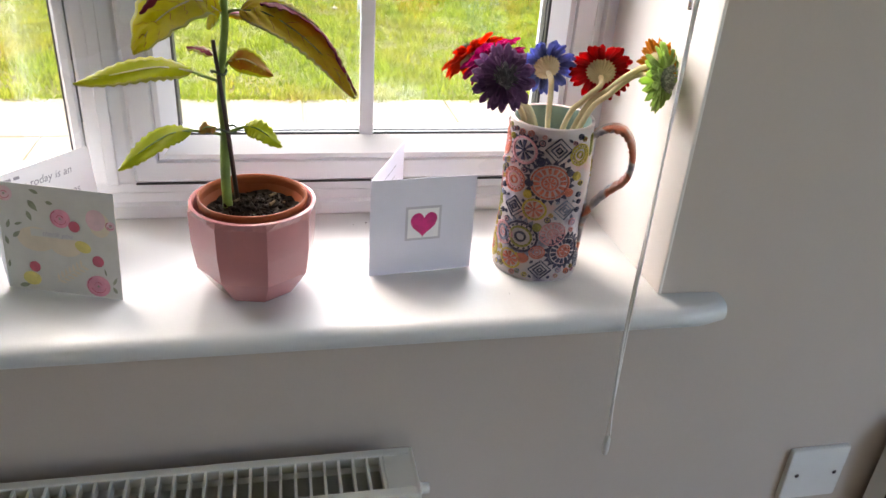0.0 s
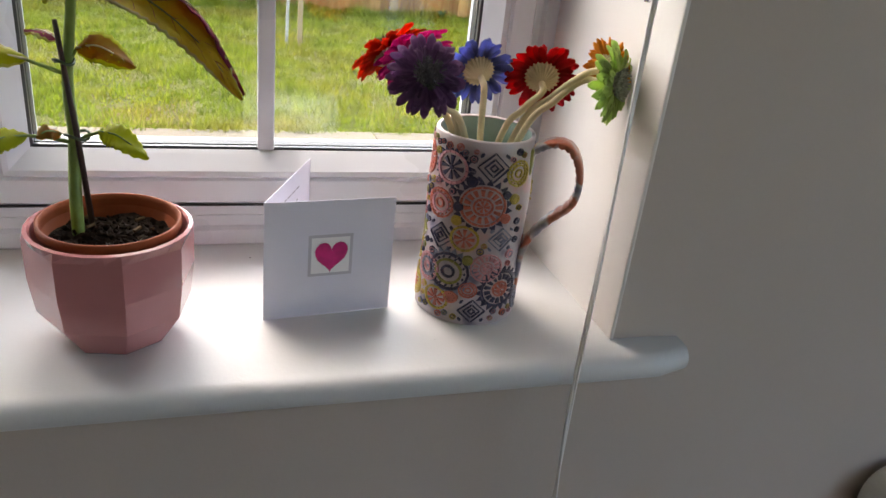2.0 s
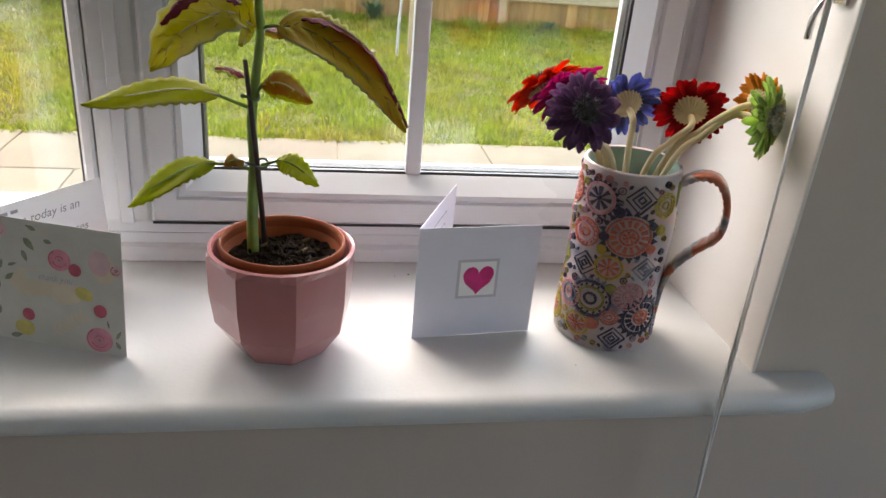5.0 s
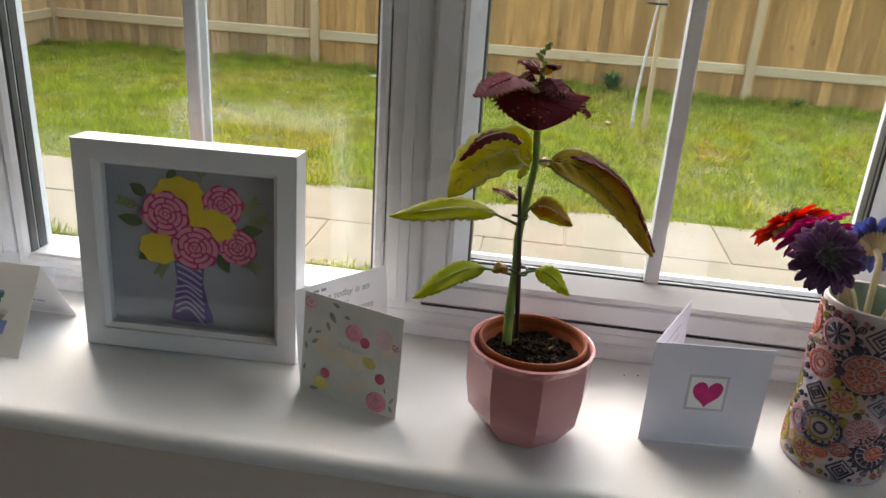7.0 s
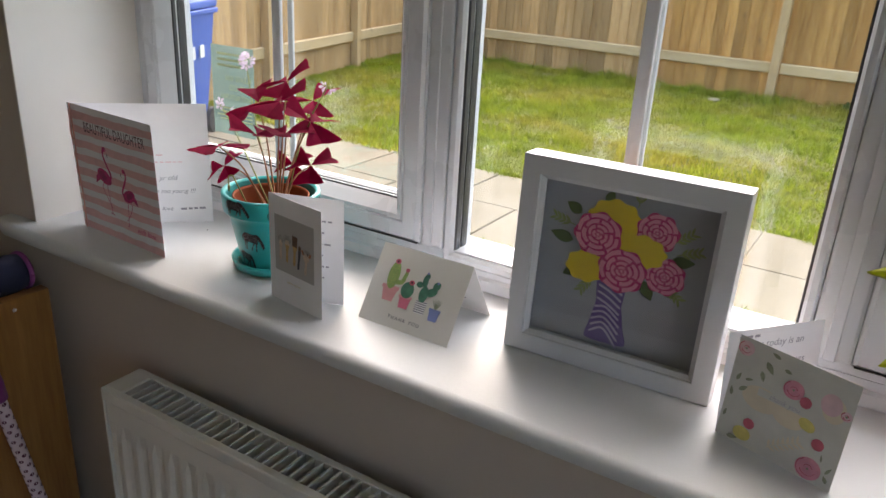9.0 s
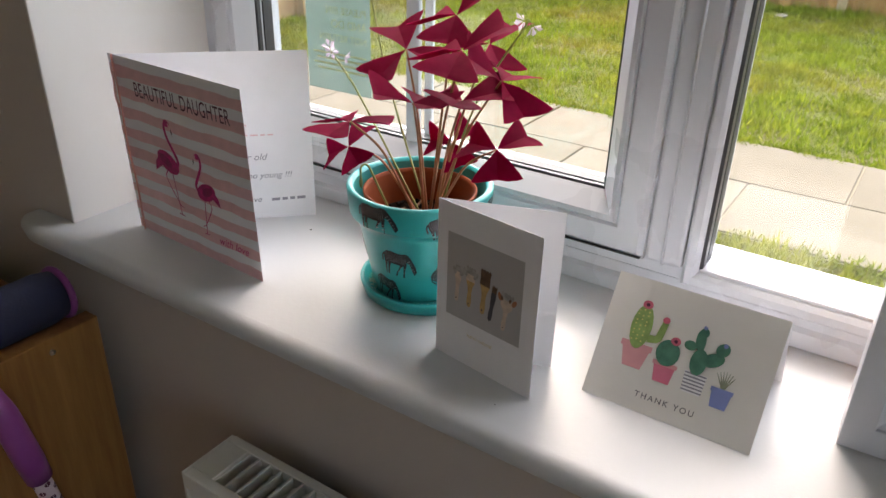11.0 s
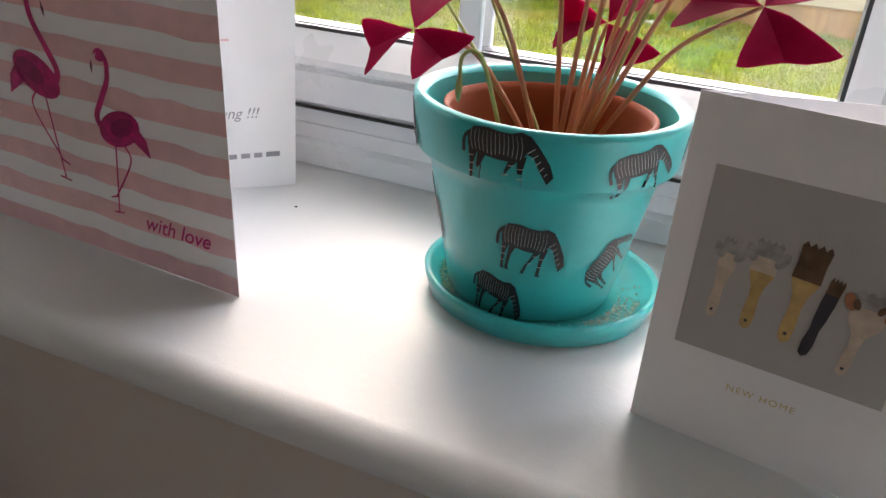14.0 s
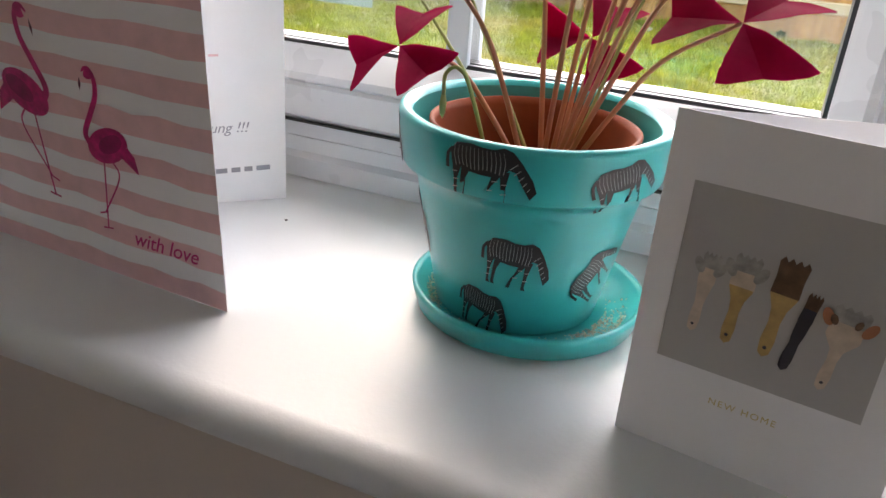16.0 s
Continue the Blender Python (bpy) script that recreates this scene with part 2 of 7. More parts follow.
M_LEAFRUST = translucent("coleus_rust", [(0.3, (0.30, 0.08, 0.02)), (0.7, (0.32, 0.24, 0.03))], 60, 0.5, 0.5)
M_OXALIS = translucent("oxalis_leaf", [(0.25, (0.22, 0.003, 0.035)), (0.6, (0.34, 0.006, 0.06)), (0.85, (0.42, 0.010, 0.075))], 26, 0.65, 0.6)
M_OXALIS.node_tree.nodes["Principled BSDF"].inputs["Specular IOR Level"].default_value = 0.06
M_OXSTEM = translucent("oxalis_stem", [(0.3, (0.42, 0.24, 0.10)), (0.7, (0.46, 0.19, 0.14))], 40, 0.5, 0.2)
M_OXBUD = translucent("oxalis_bud", [(0.3, (0.30, 0.36, 0.12)), (0.7, (0.36, 0.34, 0.14))], 40, 0.5, 0.2)
M_OXFLOWER = translucent("oxalis_petal", [(0.3, (0.66, 0.56, 0.72)), (0.7, (0.78, 0.68, 0.80))], 60, 0.6, 0.5)


def petal_mat(name, c, dark=0.55):
    """Felt petal; each one a little lighter or darker than the next."""
    m = felt_base(name, c, dark)
    nt = m.node_tree
    info = nt.nodes.new("ShaderNodeObjectInfo")
    tone = ramp(nt, info.outputs["Random"], [(0.0, (0.62, 0.62, 0.62)), (1.0, (1.0, 1.0, 1.0))])
    for sock in (nt.nodes["Principled BSDF"].inputs["Base Color"], nt.nodes["Translucent BSDF"].inputs["Color"]):
        src = sock.links[0].from_socket
        nt.links.new(mix_rgb(nt, 1.0, src, tone, "MULTIPLY"), sock)
    return m


def felt_base(name, c, dark):
    return translucent(name, [(0.25, tuple(x * dark for x in c)), (0.75, c)], 70, 0.7, 0.58, 0.5)


M_PURPLEP = petal_mat("purple_petal", (0.34, 0.165, 0.37))
M_BLUEP = petal_mat("blue_petal", (0.29, 0.34, 0.80))
M_REDP = petal_mat("red_petal", (0.80, 0.015, 0.03))
M_SCARLETP = petal_mat("scarlet_petal", (0.92, 0.085, 0.015), 0.75)
M_MAGENTAP = petal_mat("magenta_petal", (0.80, 0.03, 0.36), 0.75)
M_GREENP = petal_mat("green_petal", (0.66, 0.86, 0.28), 0.8)
M_ORANGEP = petal_mat("orange_petal", (0.92, 0.38, 0.03), 0.75)
M_FELT = plain("cream_felt", (0.62, 0.52, 0.33), 0.9, var=0.08, bumps=0.5)
M_DISC = plain("dark_flower_centre", (0.13, 0.11, 0.13), 0.9, var=0.5, scale=300, bumps=1.0)
M_DISCG = plain("grey_flower_centre", (0.32, 0.34, 0.26), 0.9, var=0.5, scale=300, bumps=1.0)

# jug glaze: pale ground with clouded washes of colour
M_JUG, _nt, _b = base_mat("jug_glaze")
_v = coords(_nt)
_c = ramp(_nt, noise_tex(_nt, _v, 22, 3), [(0.27, (0.03, 0.03, 0.075)), (0.36, (0.20, 0.19, 0.25)), (0.43, (0.44, 0.40, 0.43)), (0.57, (0.47, 0.40, 0.39)), (0.66, (0.55, 0.34, 0.33)), (0.73, (0.44, 0.35, 0.11)), (0.82, (0.40, 0.13, 0.09))])
_nt.links.new(_c, _b.inputs["Base Color"])
_b.inputs["Roughness"].default_value = 0.28
bump(_nt, _b, noise_tex(_nt, _v, 220, 3), 0.25, 0.001)
M_JUGIN = plain("jug_inside_glaze", (0.30, 0.43, 0.40), 0.3, var=0.1, scale=40)
M_J_CORAL = plain("coral_glaze", (0.52, 0.15, 0.10), 0.3, var=0.25, scale=120)
M_J_NAVY = plain("navy_glaze", (0.035, 0.035, 0.075), 0.3, var=0.4, scale=120)
M_J_YELLOW = plain("yellow_glaze", (0.46, 0.36, 0.06), 0.3, var=0.3, scale=120)
M_J_ROSE = plain("rose_glaze", (0.56, 0.27, 0.29), 0.3, var=0.2, scale=120)
M_J_GREEN = plain("olive_glaze", (0.25, 0.25, 0.06), 0.3, var=0.3, scale=120)
M_J_SLATE = plain("slate_glaze", (0.18, 0.20, 0.27), 0.3, var=0.3, scale=120)
M_JHANDLE, _nt, _b = base_mat("jug_handle_glaze")
_v = coords(_nt)
_c = ramp(_nt, noise_tex(_nt, _v, 26, 2), [(0.36, (0.20, 0.19, 0.24)), (0.43, (0.42, 0.38, 0.36)), (0.47, (0.46, 0.12, 0.06)), (0.58, (0.52, 0.19, 0.12)), (0.64, (0.44, 0.38, 0.37)), (0.74, (0.18, 0.19, 0.26))])
_nt.links.new(_c, _b.inputs["Base Color"])
_b.inputs["Roughness"].default_value = 0.3

M_FRAMEW = plain("white_frame_paint", (0.63, 0.64, 0.68), 0.4, var=0.02, bumps=0.05)
M_MOUNT = plain("grey_mount_card", (0.38, 0.39, 0.45), 0.8, var=0.03)
M_YELLOWPAPER = plain("yellow_paper", (0.80, 0.58, 0.03), 0.7, var=0.06)
M_PINKPAPER = plain("pink_paper", (0.78, 0.27, 0.40), 0.7, var=0.06)
M_CERISE = plain("cerise_paper", (0.55, 0.03, 0.17), 0.7, var=0.08)
M_DKLEAFPAPER = plain("dark_leaf_paper", (0.10, 0.15, 0.05), 0.7, var=0.2)
M_LTLEAFPAPER = plain("light_leaf_paper", (0.28, 0.34, 0.13), 0.7, var=0.2)
M_VIOLETPAPER = plain("violet_paper", (0.16, 0.10, 0.32), 0.7, var=0.1)
M_LILACPAPER = plain("lilac_paper", (0.50, 0.44, 0.62), 0.7, var=0.05)

# outside
M_STICKER, _nt, _b = base_mat("grey_green_sticker")
_c = ramp(_nt, noise_tex(_nt, coords(_nt), 30, 2), [(0.3, (0.22, 0.33, 0.31)), (0.7, (0.28, 0.39, 0.36))])
_nt.links.new(_c, _b.inputs["Base Color"])
_tr = _nt.nodes.new("ShaderNodeBsdfTranslucent")
_nt.links.new(_c, _tr.inputs["Color"])
_mx = _nt.nodes.new("ShaderNodeMixShader")
_mx.inputs["Fac"].default_value = 0.5
_nt.links.new(_b.outputs["BSDF"], _mx.inputs[1])
_nt.links.new(_tr.outputs["BSDF"], _mx.inputs[2])
_tp = _nt.nodes.new("ShaderNodeBsdfTransparent")
_mx2 = _nt.nodes.new("ShaderNodeMixShader")
_mx2.inputs["Fac"].default_value = 0.25
_nt.links.new(_mx.outputs["Shader"], _mx2.inputs[1])
_nt.links.new(_tp.outputs["BSDF"], _mx2.inputs[2])
_nt.links.new(_mx2.outputs["Shader"], _nt.nodes["Material Output"].inputs["Surface"])
M_STICKTEXT = translucent("pale_yellow_print", [(0.3, (0.62, 0.62, 0.35)), (0.7, (0.66, 0.66, 0.40))], 30, 0.6, 0.5)
M_BIN = plain("blue_bin_plastic", (0.055, 0.12, 0.46), 0.45, var=0.06)
M_FENCE_NEW = wood_mat("new_fence_timber", (0.40, 0.17, 0.042), (0.88, 0.50, 0.17), (1, 1, 9), 0.85, 0.45, 12)
M_FENCE_OLD = wood_mat("weathered_fence_timber", (0.42, 0.225, 0.085), (0.84, 0.55, 0.27), (1, 1, 9), 0.85, 0.42, 12)
M_RAIL = wood_mat("pale_rail_timber", (0.52, 0.36, 0.18), (0.74, 0.56, 0.33), (9, 1, 1), 0.75, 0.15, 12)
M_POST = wood_mat("post_timber", (0.46, 0.30, 0.145), (0.68, 0.48, 0.26), (1, 1, 9), 0.75, 0.15, 12)
M_STAKEWOOD = wood_mat("stake_timber", (0.42, 0.28, 0.14), (0.60, 0.44, 0.25), (1, 1, 9), 0.75, 0.1, 14)
M_BIRCH = plain("pale_bark", (0.55, 0.52, 0.48), 0.8, var=0.3, scale=25, bumps=0.5)


def ground_mat():
    m, nt, b = base_mat("lawn_ground")
    v = coords(nt)
    n1, n2, n3 = noise_tex(nt, v, 0.9, 4), noise_tex(nt, v, 9.0, 4, 0.7), noise_tex(nt, v, 60.0, 4, 0.7)
    a = ramp(nt, n2, [(0.30, (0.12, 0.14, 0.022)), (0.6, (0.20, 0.22, 0.035))])
    c = ramp(nt, n2, [(0.30, (0.19, 0.16, 0.055)), (0.6, (0.24, 0.22, 0.075))])
    f1 = ramp(nt, n1, [(0.44, (0, 0, 0)), (0.58, (1, 1, 1))])
    col = mix_rgb(nt, f1, a, c)
    col = mix_rgb(nt, 0.5, col, ramp(nt, n3, [(0.3, (0.25, 0.25, 0.25)), (0.7, (1, 1, 1))]), "MULTIPLY")
    nt.links.new(col, b.inputs["Base Color"])
    b.inputs["Roughness"].default_value = 0.95
    bump(nt, b, n3, 1.0, 0.03)
    return m


def blade_mat():
    m, nt, b = base_mat("grass_blade")
    geo = nt.nodes.new("ShaderNodeNewGeometry")
    v = coords(nt)
    n1 = noise_tex(nt, v, 1.1, 5, 0.7)
    n0 = noise_tex(nt, v, 0.45, 3, 0.6)
    g = ramp(nt, geo.outputs["Random Per Island"], [(0.0, (0.15, 0.22, 0.016)), (0.6, (0.31, 0.385, 0.03)), (1.0, (0.47, 0.51, 0.06))])
    y = ramp(nt, geo.outputs["Random Per Island"], [(0.0, (0.26, 0.24, 0.03)), (0.6, (0.42, 0.38, 0.05)), (1.0, (0.58, 0.49, 0.13))])
    n5 = noise_tex(nt, v, 6.0, 4, 0.7)
    f = ramp(nt, mix_rgb(nt, 0.5, n1, n0), [(0.47, (0, 0, 0)), (0.60, (1, 1, 1))])
    dk = ramp(nt, n5, [(0.36, (0.55, 0.58, 0.52)), (0.56, (1, 1, 1))])
    col = mix_rgb(nt, 1.0, mix_rgb(nt, f, g, y), dk, "MULTIPLY")
    nt.links.new(col, b.inputs["Base Color"])
    b.inputs["Roughness"].default_value = 0.8
    b.inputs["Specular IOR Level"].default_value = 0.12
    tr = nt.nodes.new("ShaderNodeBsdfTranslucent")
    nt.links.new(col, tr.inputs["Color"])
    mx = nt.nodes.new("ShaderNodeMixShader")
    mx.inputs["Fac"].default_value = 0.4
    nt.links.new(b.outputs["BSDF"], mx.inputs[1])
    nt.links.new(tr.outputs["BSDF"], mx.inputs[2])
    nt.links.new(mx.outputs["Shader"], nt.nodes["Material Output"].inputs["Surface"])
    return m


def slab_mat():
    m, nt, b = base_mat("buff_paving")
    info = nt.nodes.new("ShaderNodeObjectInfo")
    v = coords(nt)
    n1, n2 = noise_tex(nt, v, 3.0, 5, 0.6), noise_tex(nt, v, 90.0, 4, 0.7)
    col = ramp(nt, n1, [(0.3, (0.20, 0.172, 0.118)), (0.7, (0.26, 0.226, 0.16))])
    col = mix_rgb(nt, 0.25, col, ramp(nt, n2, [(0.3, (0.5, 0.48, 0.42)), (0.7, (1, 1, 1))]), "MULTIPLY")
    col = mix_rgb(nt, 1.0, col, ramp(nt, info.outputs["Random"], [(0, (0.88, 0.86, 0.84)), (1, (1, 1, 1))]), "MULTIPLY")
    nt.links.new(col, b.inputs["Base Color"])
    b.inputs["Roughness"].default_value = 0.85
    bump(nt, b, n2, 0.5, 0.004)
    return m


M_GROUND, M_BLADE, M_SLAB = ground_mat(), blade_mat(), slab_mat()
M_SAND = plain("jointing_sand", (0.30, 0.26, 0.18), 0.95, var=0.25, scale=60, bumps=0.6)
M_WEED = translucent("weed_leaf", [(0.3, (0.05, 0.11, 0.03)), (0.7, (0.10, 0.18, 0.06))], 40, 0.6, 0.3)

# ---------------------------------------------------------------- mesh helpers


def obj(name, bm, mat=None, parent=None, smooth=False):
    me = bpy.data.meshes.new(name)
    bm.normal_update()
    bm.to_mesh(me)
    bm.free()
    for mm in mat if isinstance(mat, (list, tuple)) else [mat]:
        if mm:
            me.materials.append(mm)
    if smooth:
        me.shade_smooth()
    ob = new(name, me)
    ob.parent = parent
    return ob


def part(name, bm, mat, parent, label="", smooth=False):
    return tagged(obj(name, bm, mat, parent, smooth), label)


def empty(name, m=None):
    ob = new(name)
    ob.empty_display_size = 0.02
    if m is not None:
        ob.matrix_world = m
    return ob


def box(x0, x1, y0, y1, z0, z1, bevel=0.0, segs=2, bm=None):
    b2 = bmesh.new()
    bmesh.ops.create_cube(b2, size=1)
    bmesh.ops.scale(b2, vec=(x1 - x0, y1 - y0, z1 - z0), verts=b2.verts)
    bmesh.ops.translate(b2, vec=((x0 + x1) / 2, (y0 + y1) / 2, (z0 + z1) / 2), verts=b2.verts)
    if bevel:
        bmesh.ops.bevel(b2, geom=list(b2.edges), offset=bevel, segments=segs, profile=0.6, affect="EDGES")
    if bm is None:
        return b2
    me = bpy.data.meshes.new("tmp")
    b2.to_mesh(me)
    b2.free()
    bm.from_mesh(me)
    bpy.data.meshes.remove(me)
    return bm


def lathe(profile, segs=48, bm=None, wob=0.0):
    """Turn a closed profile of (r, z) about z; points with r = 0 close the ends."""
    bm = bm or bmesh.new()
    rings = []
    for r, z in profile:
        if r <= 1e-6:
            rings.append([bm.verts.new((0, 0, z))])
        else:
            ring = []
            for k in range(segs):
                a = 2 * math.pi * k / segs
                rr = r * (1 + wob * noise.noise(Vector((math.cos(a) * 1.3, math.sin(a) * 1.3, z * 12))))
                ring.append(bm.verts.new((rr * math.cos(a), rr * math.sin(a), z)))
            rings.append(ring)
    for a, b in zip(rings, rings[1:]):
        for k in range(segs):
            k2 = (k + 1) % segs
            if len(a) == 1 and len(b) > 1:
                bm.faces.new((a[0], b[k], b[k2]))
            elif len(b) == 1 and len(a) > 1:
                bm.faces.new((a[k], a[k2], b[0]))
            elif len(a) > 1:
                bm.faces.new((a[k], a[k2], b[k2], b[k]))
    bmesh.ops.recalc_face_normals(bm, faces=bm.faces)
    return bm


def smooth_path(pts, n=6):
    """Catmull-Rom points through pts."""
    p = [Vector(q) for q in pts]
    p = [2 * p[0] - p[1]] + p + [2 * p[-1] - p[-2]]
    out = []
    for i in range(1, len(p) - 2):
        for k in range(n):
            t = k / n
            a, b, c, d = p[i - 1 : i + 3]
            out.append(0.5 * (2 * b + (c - a) * t + (2 * a - 5 * b + 4 * c - d) * t * t + (3 * b - a - 3 * c + d) * t ** 3))
    out.append(p[-2])
    return out


def tube(pts, radius, segs=8, bm=None, flat=1.0):
    """A tube along pts; radius is a number or a list; flat squeezes its second axis."""
    bm = bm or bmesh.new()
    pts = [Vector(p) for p in pts]
    rad = radius if isinstance(radius, (list, tuple)) else [radius] * len(pts)
    if len(rad) != len(pts):
        rad = [rad[0] + (rad[-1] - rad[0]) * i / (len(pts) - 1) for i in range(len(pts))]
    up = None
    rings = []
    for i, p in enumerate(pts):
        d = (pts[min(i + 1, len(pts) - 1)] - pts[max(i - 1, 0)]).normalized()
        if up is None:
            up = d.orthogonal().normalized()
        up = (up - d * up.dot(d)).normalized()
        side = d.cross(up)
        rings.append([bm.verts.new(p + rad[i] * (math.cos(a) * up + flat * math.sin(a) * side)) for a in (2 * math.pi * k / segs for k in range(segs))])
    for a, b in zip(rings, rings[1:]):
        for k in range(segs):
            bm.faces.new((a[k], a[(k + 1) % segs], b[(k + 1) % segs], b[k]))
    bm.faces.new(rings[0][::-1])
    bm.faces.new(rings[-1])
    return bm


def ring_sweep(bm, x0, x1, z0, z1, profile):
    """Sweep a closed profile of (inset, y) round a rectangle in the xz plane, with mitred corners."""
    loops = []
    for cx, cz, sx, sz in ((x0, z0, 1, 1), (x1, z0, -1, 1), (x1, z1, -1, -1), (x0, z1, 1, -1)):
        loops.append([bm.verts.new((cx + sx * d, y, cz + sz * d)) for d, y in profile])
    n = len(profile)
    for i in range(4):
        a, b = loops[i], loops[(i + 1) % 4]
        for k in range(n):
            bm.faces.new((a[k], b[k], b[(k + 1) % n], a[(k + 1) % n]))
    bmesh.ops.recalc_face_normals(bm, faces=bm.faces)
    return bm


# ---- flat printed shapes: polygons in a sheet's own plane


def ell(cx, cy, rx, ry=None, rot=0, n=20):
    ry = ry or rx
    c, s = math.cos(radians(rot)), math.sin(radians(rot))
    return [(cx + rx * math.cos(a) * c - ry * math.sin(a) * s, cy + rx * math.cos(a) * s + ry * math.sin(a) * c) for a in (2 * math.pi * k / n for k in range(n))]


def rect(x0, y0, x1, y1):
    return [(x0, y0), (x1, y0), (x1, y1), (x0, y1)]


def strip(pts, w0, w1=None, n=5):
    """A band along a smooth line, as quads; its width runs from w0 to w1."""
    w1 = w0 if w1 is None else w1
    p = smooth_path([(x, y, 0) for x, y in pts], n) if len(pts) > 2 else [Vector((x, y, 0)) for x, y in pts]
    sides = []
    for i, q in enumerate(p):
        d = (p[min(i + 1, len(p) - 1)] - p[max(i - 1, 0)]).normalized()
        w = (w0 + (w1 - w0) * i / (len(p) - 1)) / 2
        sides.append(((q.x - d.y * w, q.y + d.x * w), (q.x + d.y * w, q.y - d.x * w)))
    return [[a[0], a[1], b[1], b[0]] for a, b in zip(sides, sides[1:])]


def leaf2d(x, y, length, width, rot, n=8):
    pts = []
    for k in range(n + 1):
        u = k / n
        pts.append((u * length, width / 2 * math.sin(math.pi * u ** 0.8)))
    for k in range(n - 1, 0, -1):
        u = k / n
        pts.append((u * length, -width / 2 * math.sin(math.pi * u ** 0.8)))
    c, s = math.cos(radians(rot)), math.sin(radians(rot))
    return [(x + a * c - b * s, y + a * s + b * c) for a, b in pts]


def decal(name, polys, mat, parent, level=1, bend=None, label="", thick=0.0):
    """Polygons laid over a sheet (local x, y; z is its normal), level by level; bend maps (x, y, z) to a curved face."""
    bm = bmesh.new()
    z = 0.00018 * level
    for poly in polys:
        vs = [bm.verts.new(bend(x, y, z) if bend else (x, y, z)) for x, y in poly]
        bm.faces.new(vs)
    bmesh.ops.recalc_face_normals(bm, faces=bm.faces)
    if thick:
        r = bmesh.ops.extrude_face_region(bm, geom=list(bm.faces))
        bmesh.ops.translate(bm, vec=(0, 0, thick), verts=[v for v in r["geom"] if isinstance(v, bmesh.types.BMVert)])
        bmesh.ops.recalc_face_normals(bm, faces=bm.faces)
    return part(name, bm, mat, parent, label)


def lettering(text, size, x, y, mat, parent, level=2, name="lettering", weight=0.0, shear=0.0, squeeze=1.0, flip=False, align="LEFT", spacing=1.0):
    cu = bpy.data.curves.new("text", "FONT")
    cu.body, cu.size, cu.shear, cu.align_x, cu.space_character = text, size, shear, align, spacing
    cu.offset = weight
    tmp = bpy.data.objects.new("text", cu)
    scene.collection.objects.link(tmp)
    bpy.context.view_layer.update()
    me = bpy.data.meshes.new_from_object(tmp.evaluated_get(bpy.context.evaluated_depsgraph_get()))
    bpy.data.objects.remove(tmp)
    me.transform(Matrix.Diagonal((-squeeze if flip else squeeze, 1, 1, 1)))
    me.materials.clear()
    me.materials.append(mat)
    ob = new(name, me)
    ob.parent = parent
    ob.location = (x, y, 0.00018 * level)
    return ob


def scribble(x, y, width, height, mat, parent, level=1, slope=0.0, seed=0, name="handwriting"):
    """A line of pen writing that cannot be read: short bars."""
    rng = random.Random(seed)
    polys, u = [], 0.0
    while u < width:
        w = min(rng.uniform(0.004, 0.011), width - u)
        if w > 0.002:
            yy = y + slope * u
            polys.append([(x + u, yy), (x + u + w, yy + slope * w), (x + u + w, yy + slope * w + height), (x + u, yy + height)])
        u += w + 0.0028
    return decal(name, polys, mat, parent, level)


def sheet_pose(bl, br, top):
    """The pose of an upright sheet: x from bl to br, y towards top, z out of its front."""
    bl, br, top = Vector(bl), Vector(br), Vector(top)
    x = (br - bl).normalized()
    y = (top - bl)
    y = (y - x * y.dot(x)).normalized()
    z = x.cross(y)
    m = Matrix((x, y, z)).transposed().to_4x4()
    m.translation = bl
    return m


def card_panel(name, parent, m, w, h, mat, label="", bow=0.0):
    """One leaf of a folded card, 0.5 mm thick, slightly bowed; local x, y in its plane, front at z = 0."""
    bm = bmesh.new()
    n = 8
    rows = []
    for k in range(n + 1):
        u = w * k / n
        zz = bow * math.sin(math.pi * k / n)
        rows.append([bm.verts.new((u, v, zz + dz)) for v, dz in ((0, 0), (h, 0), (h, -0.0005), (0, -0.0005))])
    for a, b in zip(rows, rows[1:]):
        for k in range(4):
            bm.faces.new((a[k], b[k], b[(k + 1) % 4], a[(k + 1) % 4]))
    bm.faces.new(rows[0])
    bm.faces.new(rows[-1][::-1])
    bmesh.ops.recalc_face_normals(bm, faces=bm.faces)
    ob = part(name, bm, mat, parent, label)
    ob.matrix_basis = m
    return ob


SILL = 0.95

# ---------------------------------------------------------------- structure
FACE, OUT = 0.075, 0.40               # inner and outer face of the window wall
XL, XR, HEAD = -1.768, 0.0, 2.15       # the window's opening
RX0, RX1, RY0, CEIL = -2.5, 1.15, -2.6, 2.4


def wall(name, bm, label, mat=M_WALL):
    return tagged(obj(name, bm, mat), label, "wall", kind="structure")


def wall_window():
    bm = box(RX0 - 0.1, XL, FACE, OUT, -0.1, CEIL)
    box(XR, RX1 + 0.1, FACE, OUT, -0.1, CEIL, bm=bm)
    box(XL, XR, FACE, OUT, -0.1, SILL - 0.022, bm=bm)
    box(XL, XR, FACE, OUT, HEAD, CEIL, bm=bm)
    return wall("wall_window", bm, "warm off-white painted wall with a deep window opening")


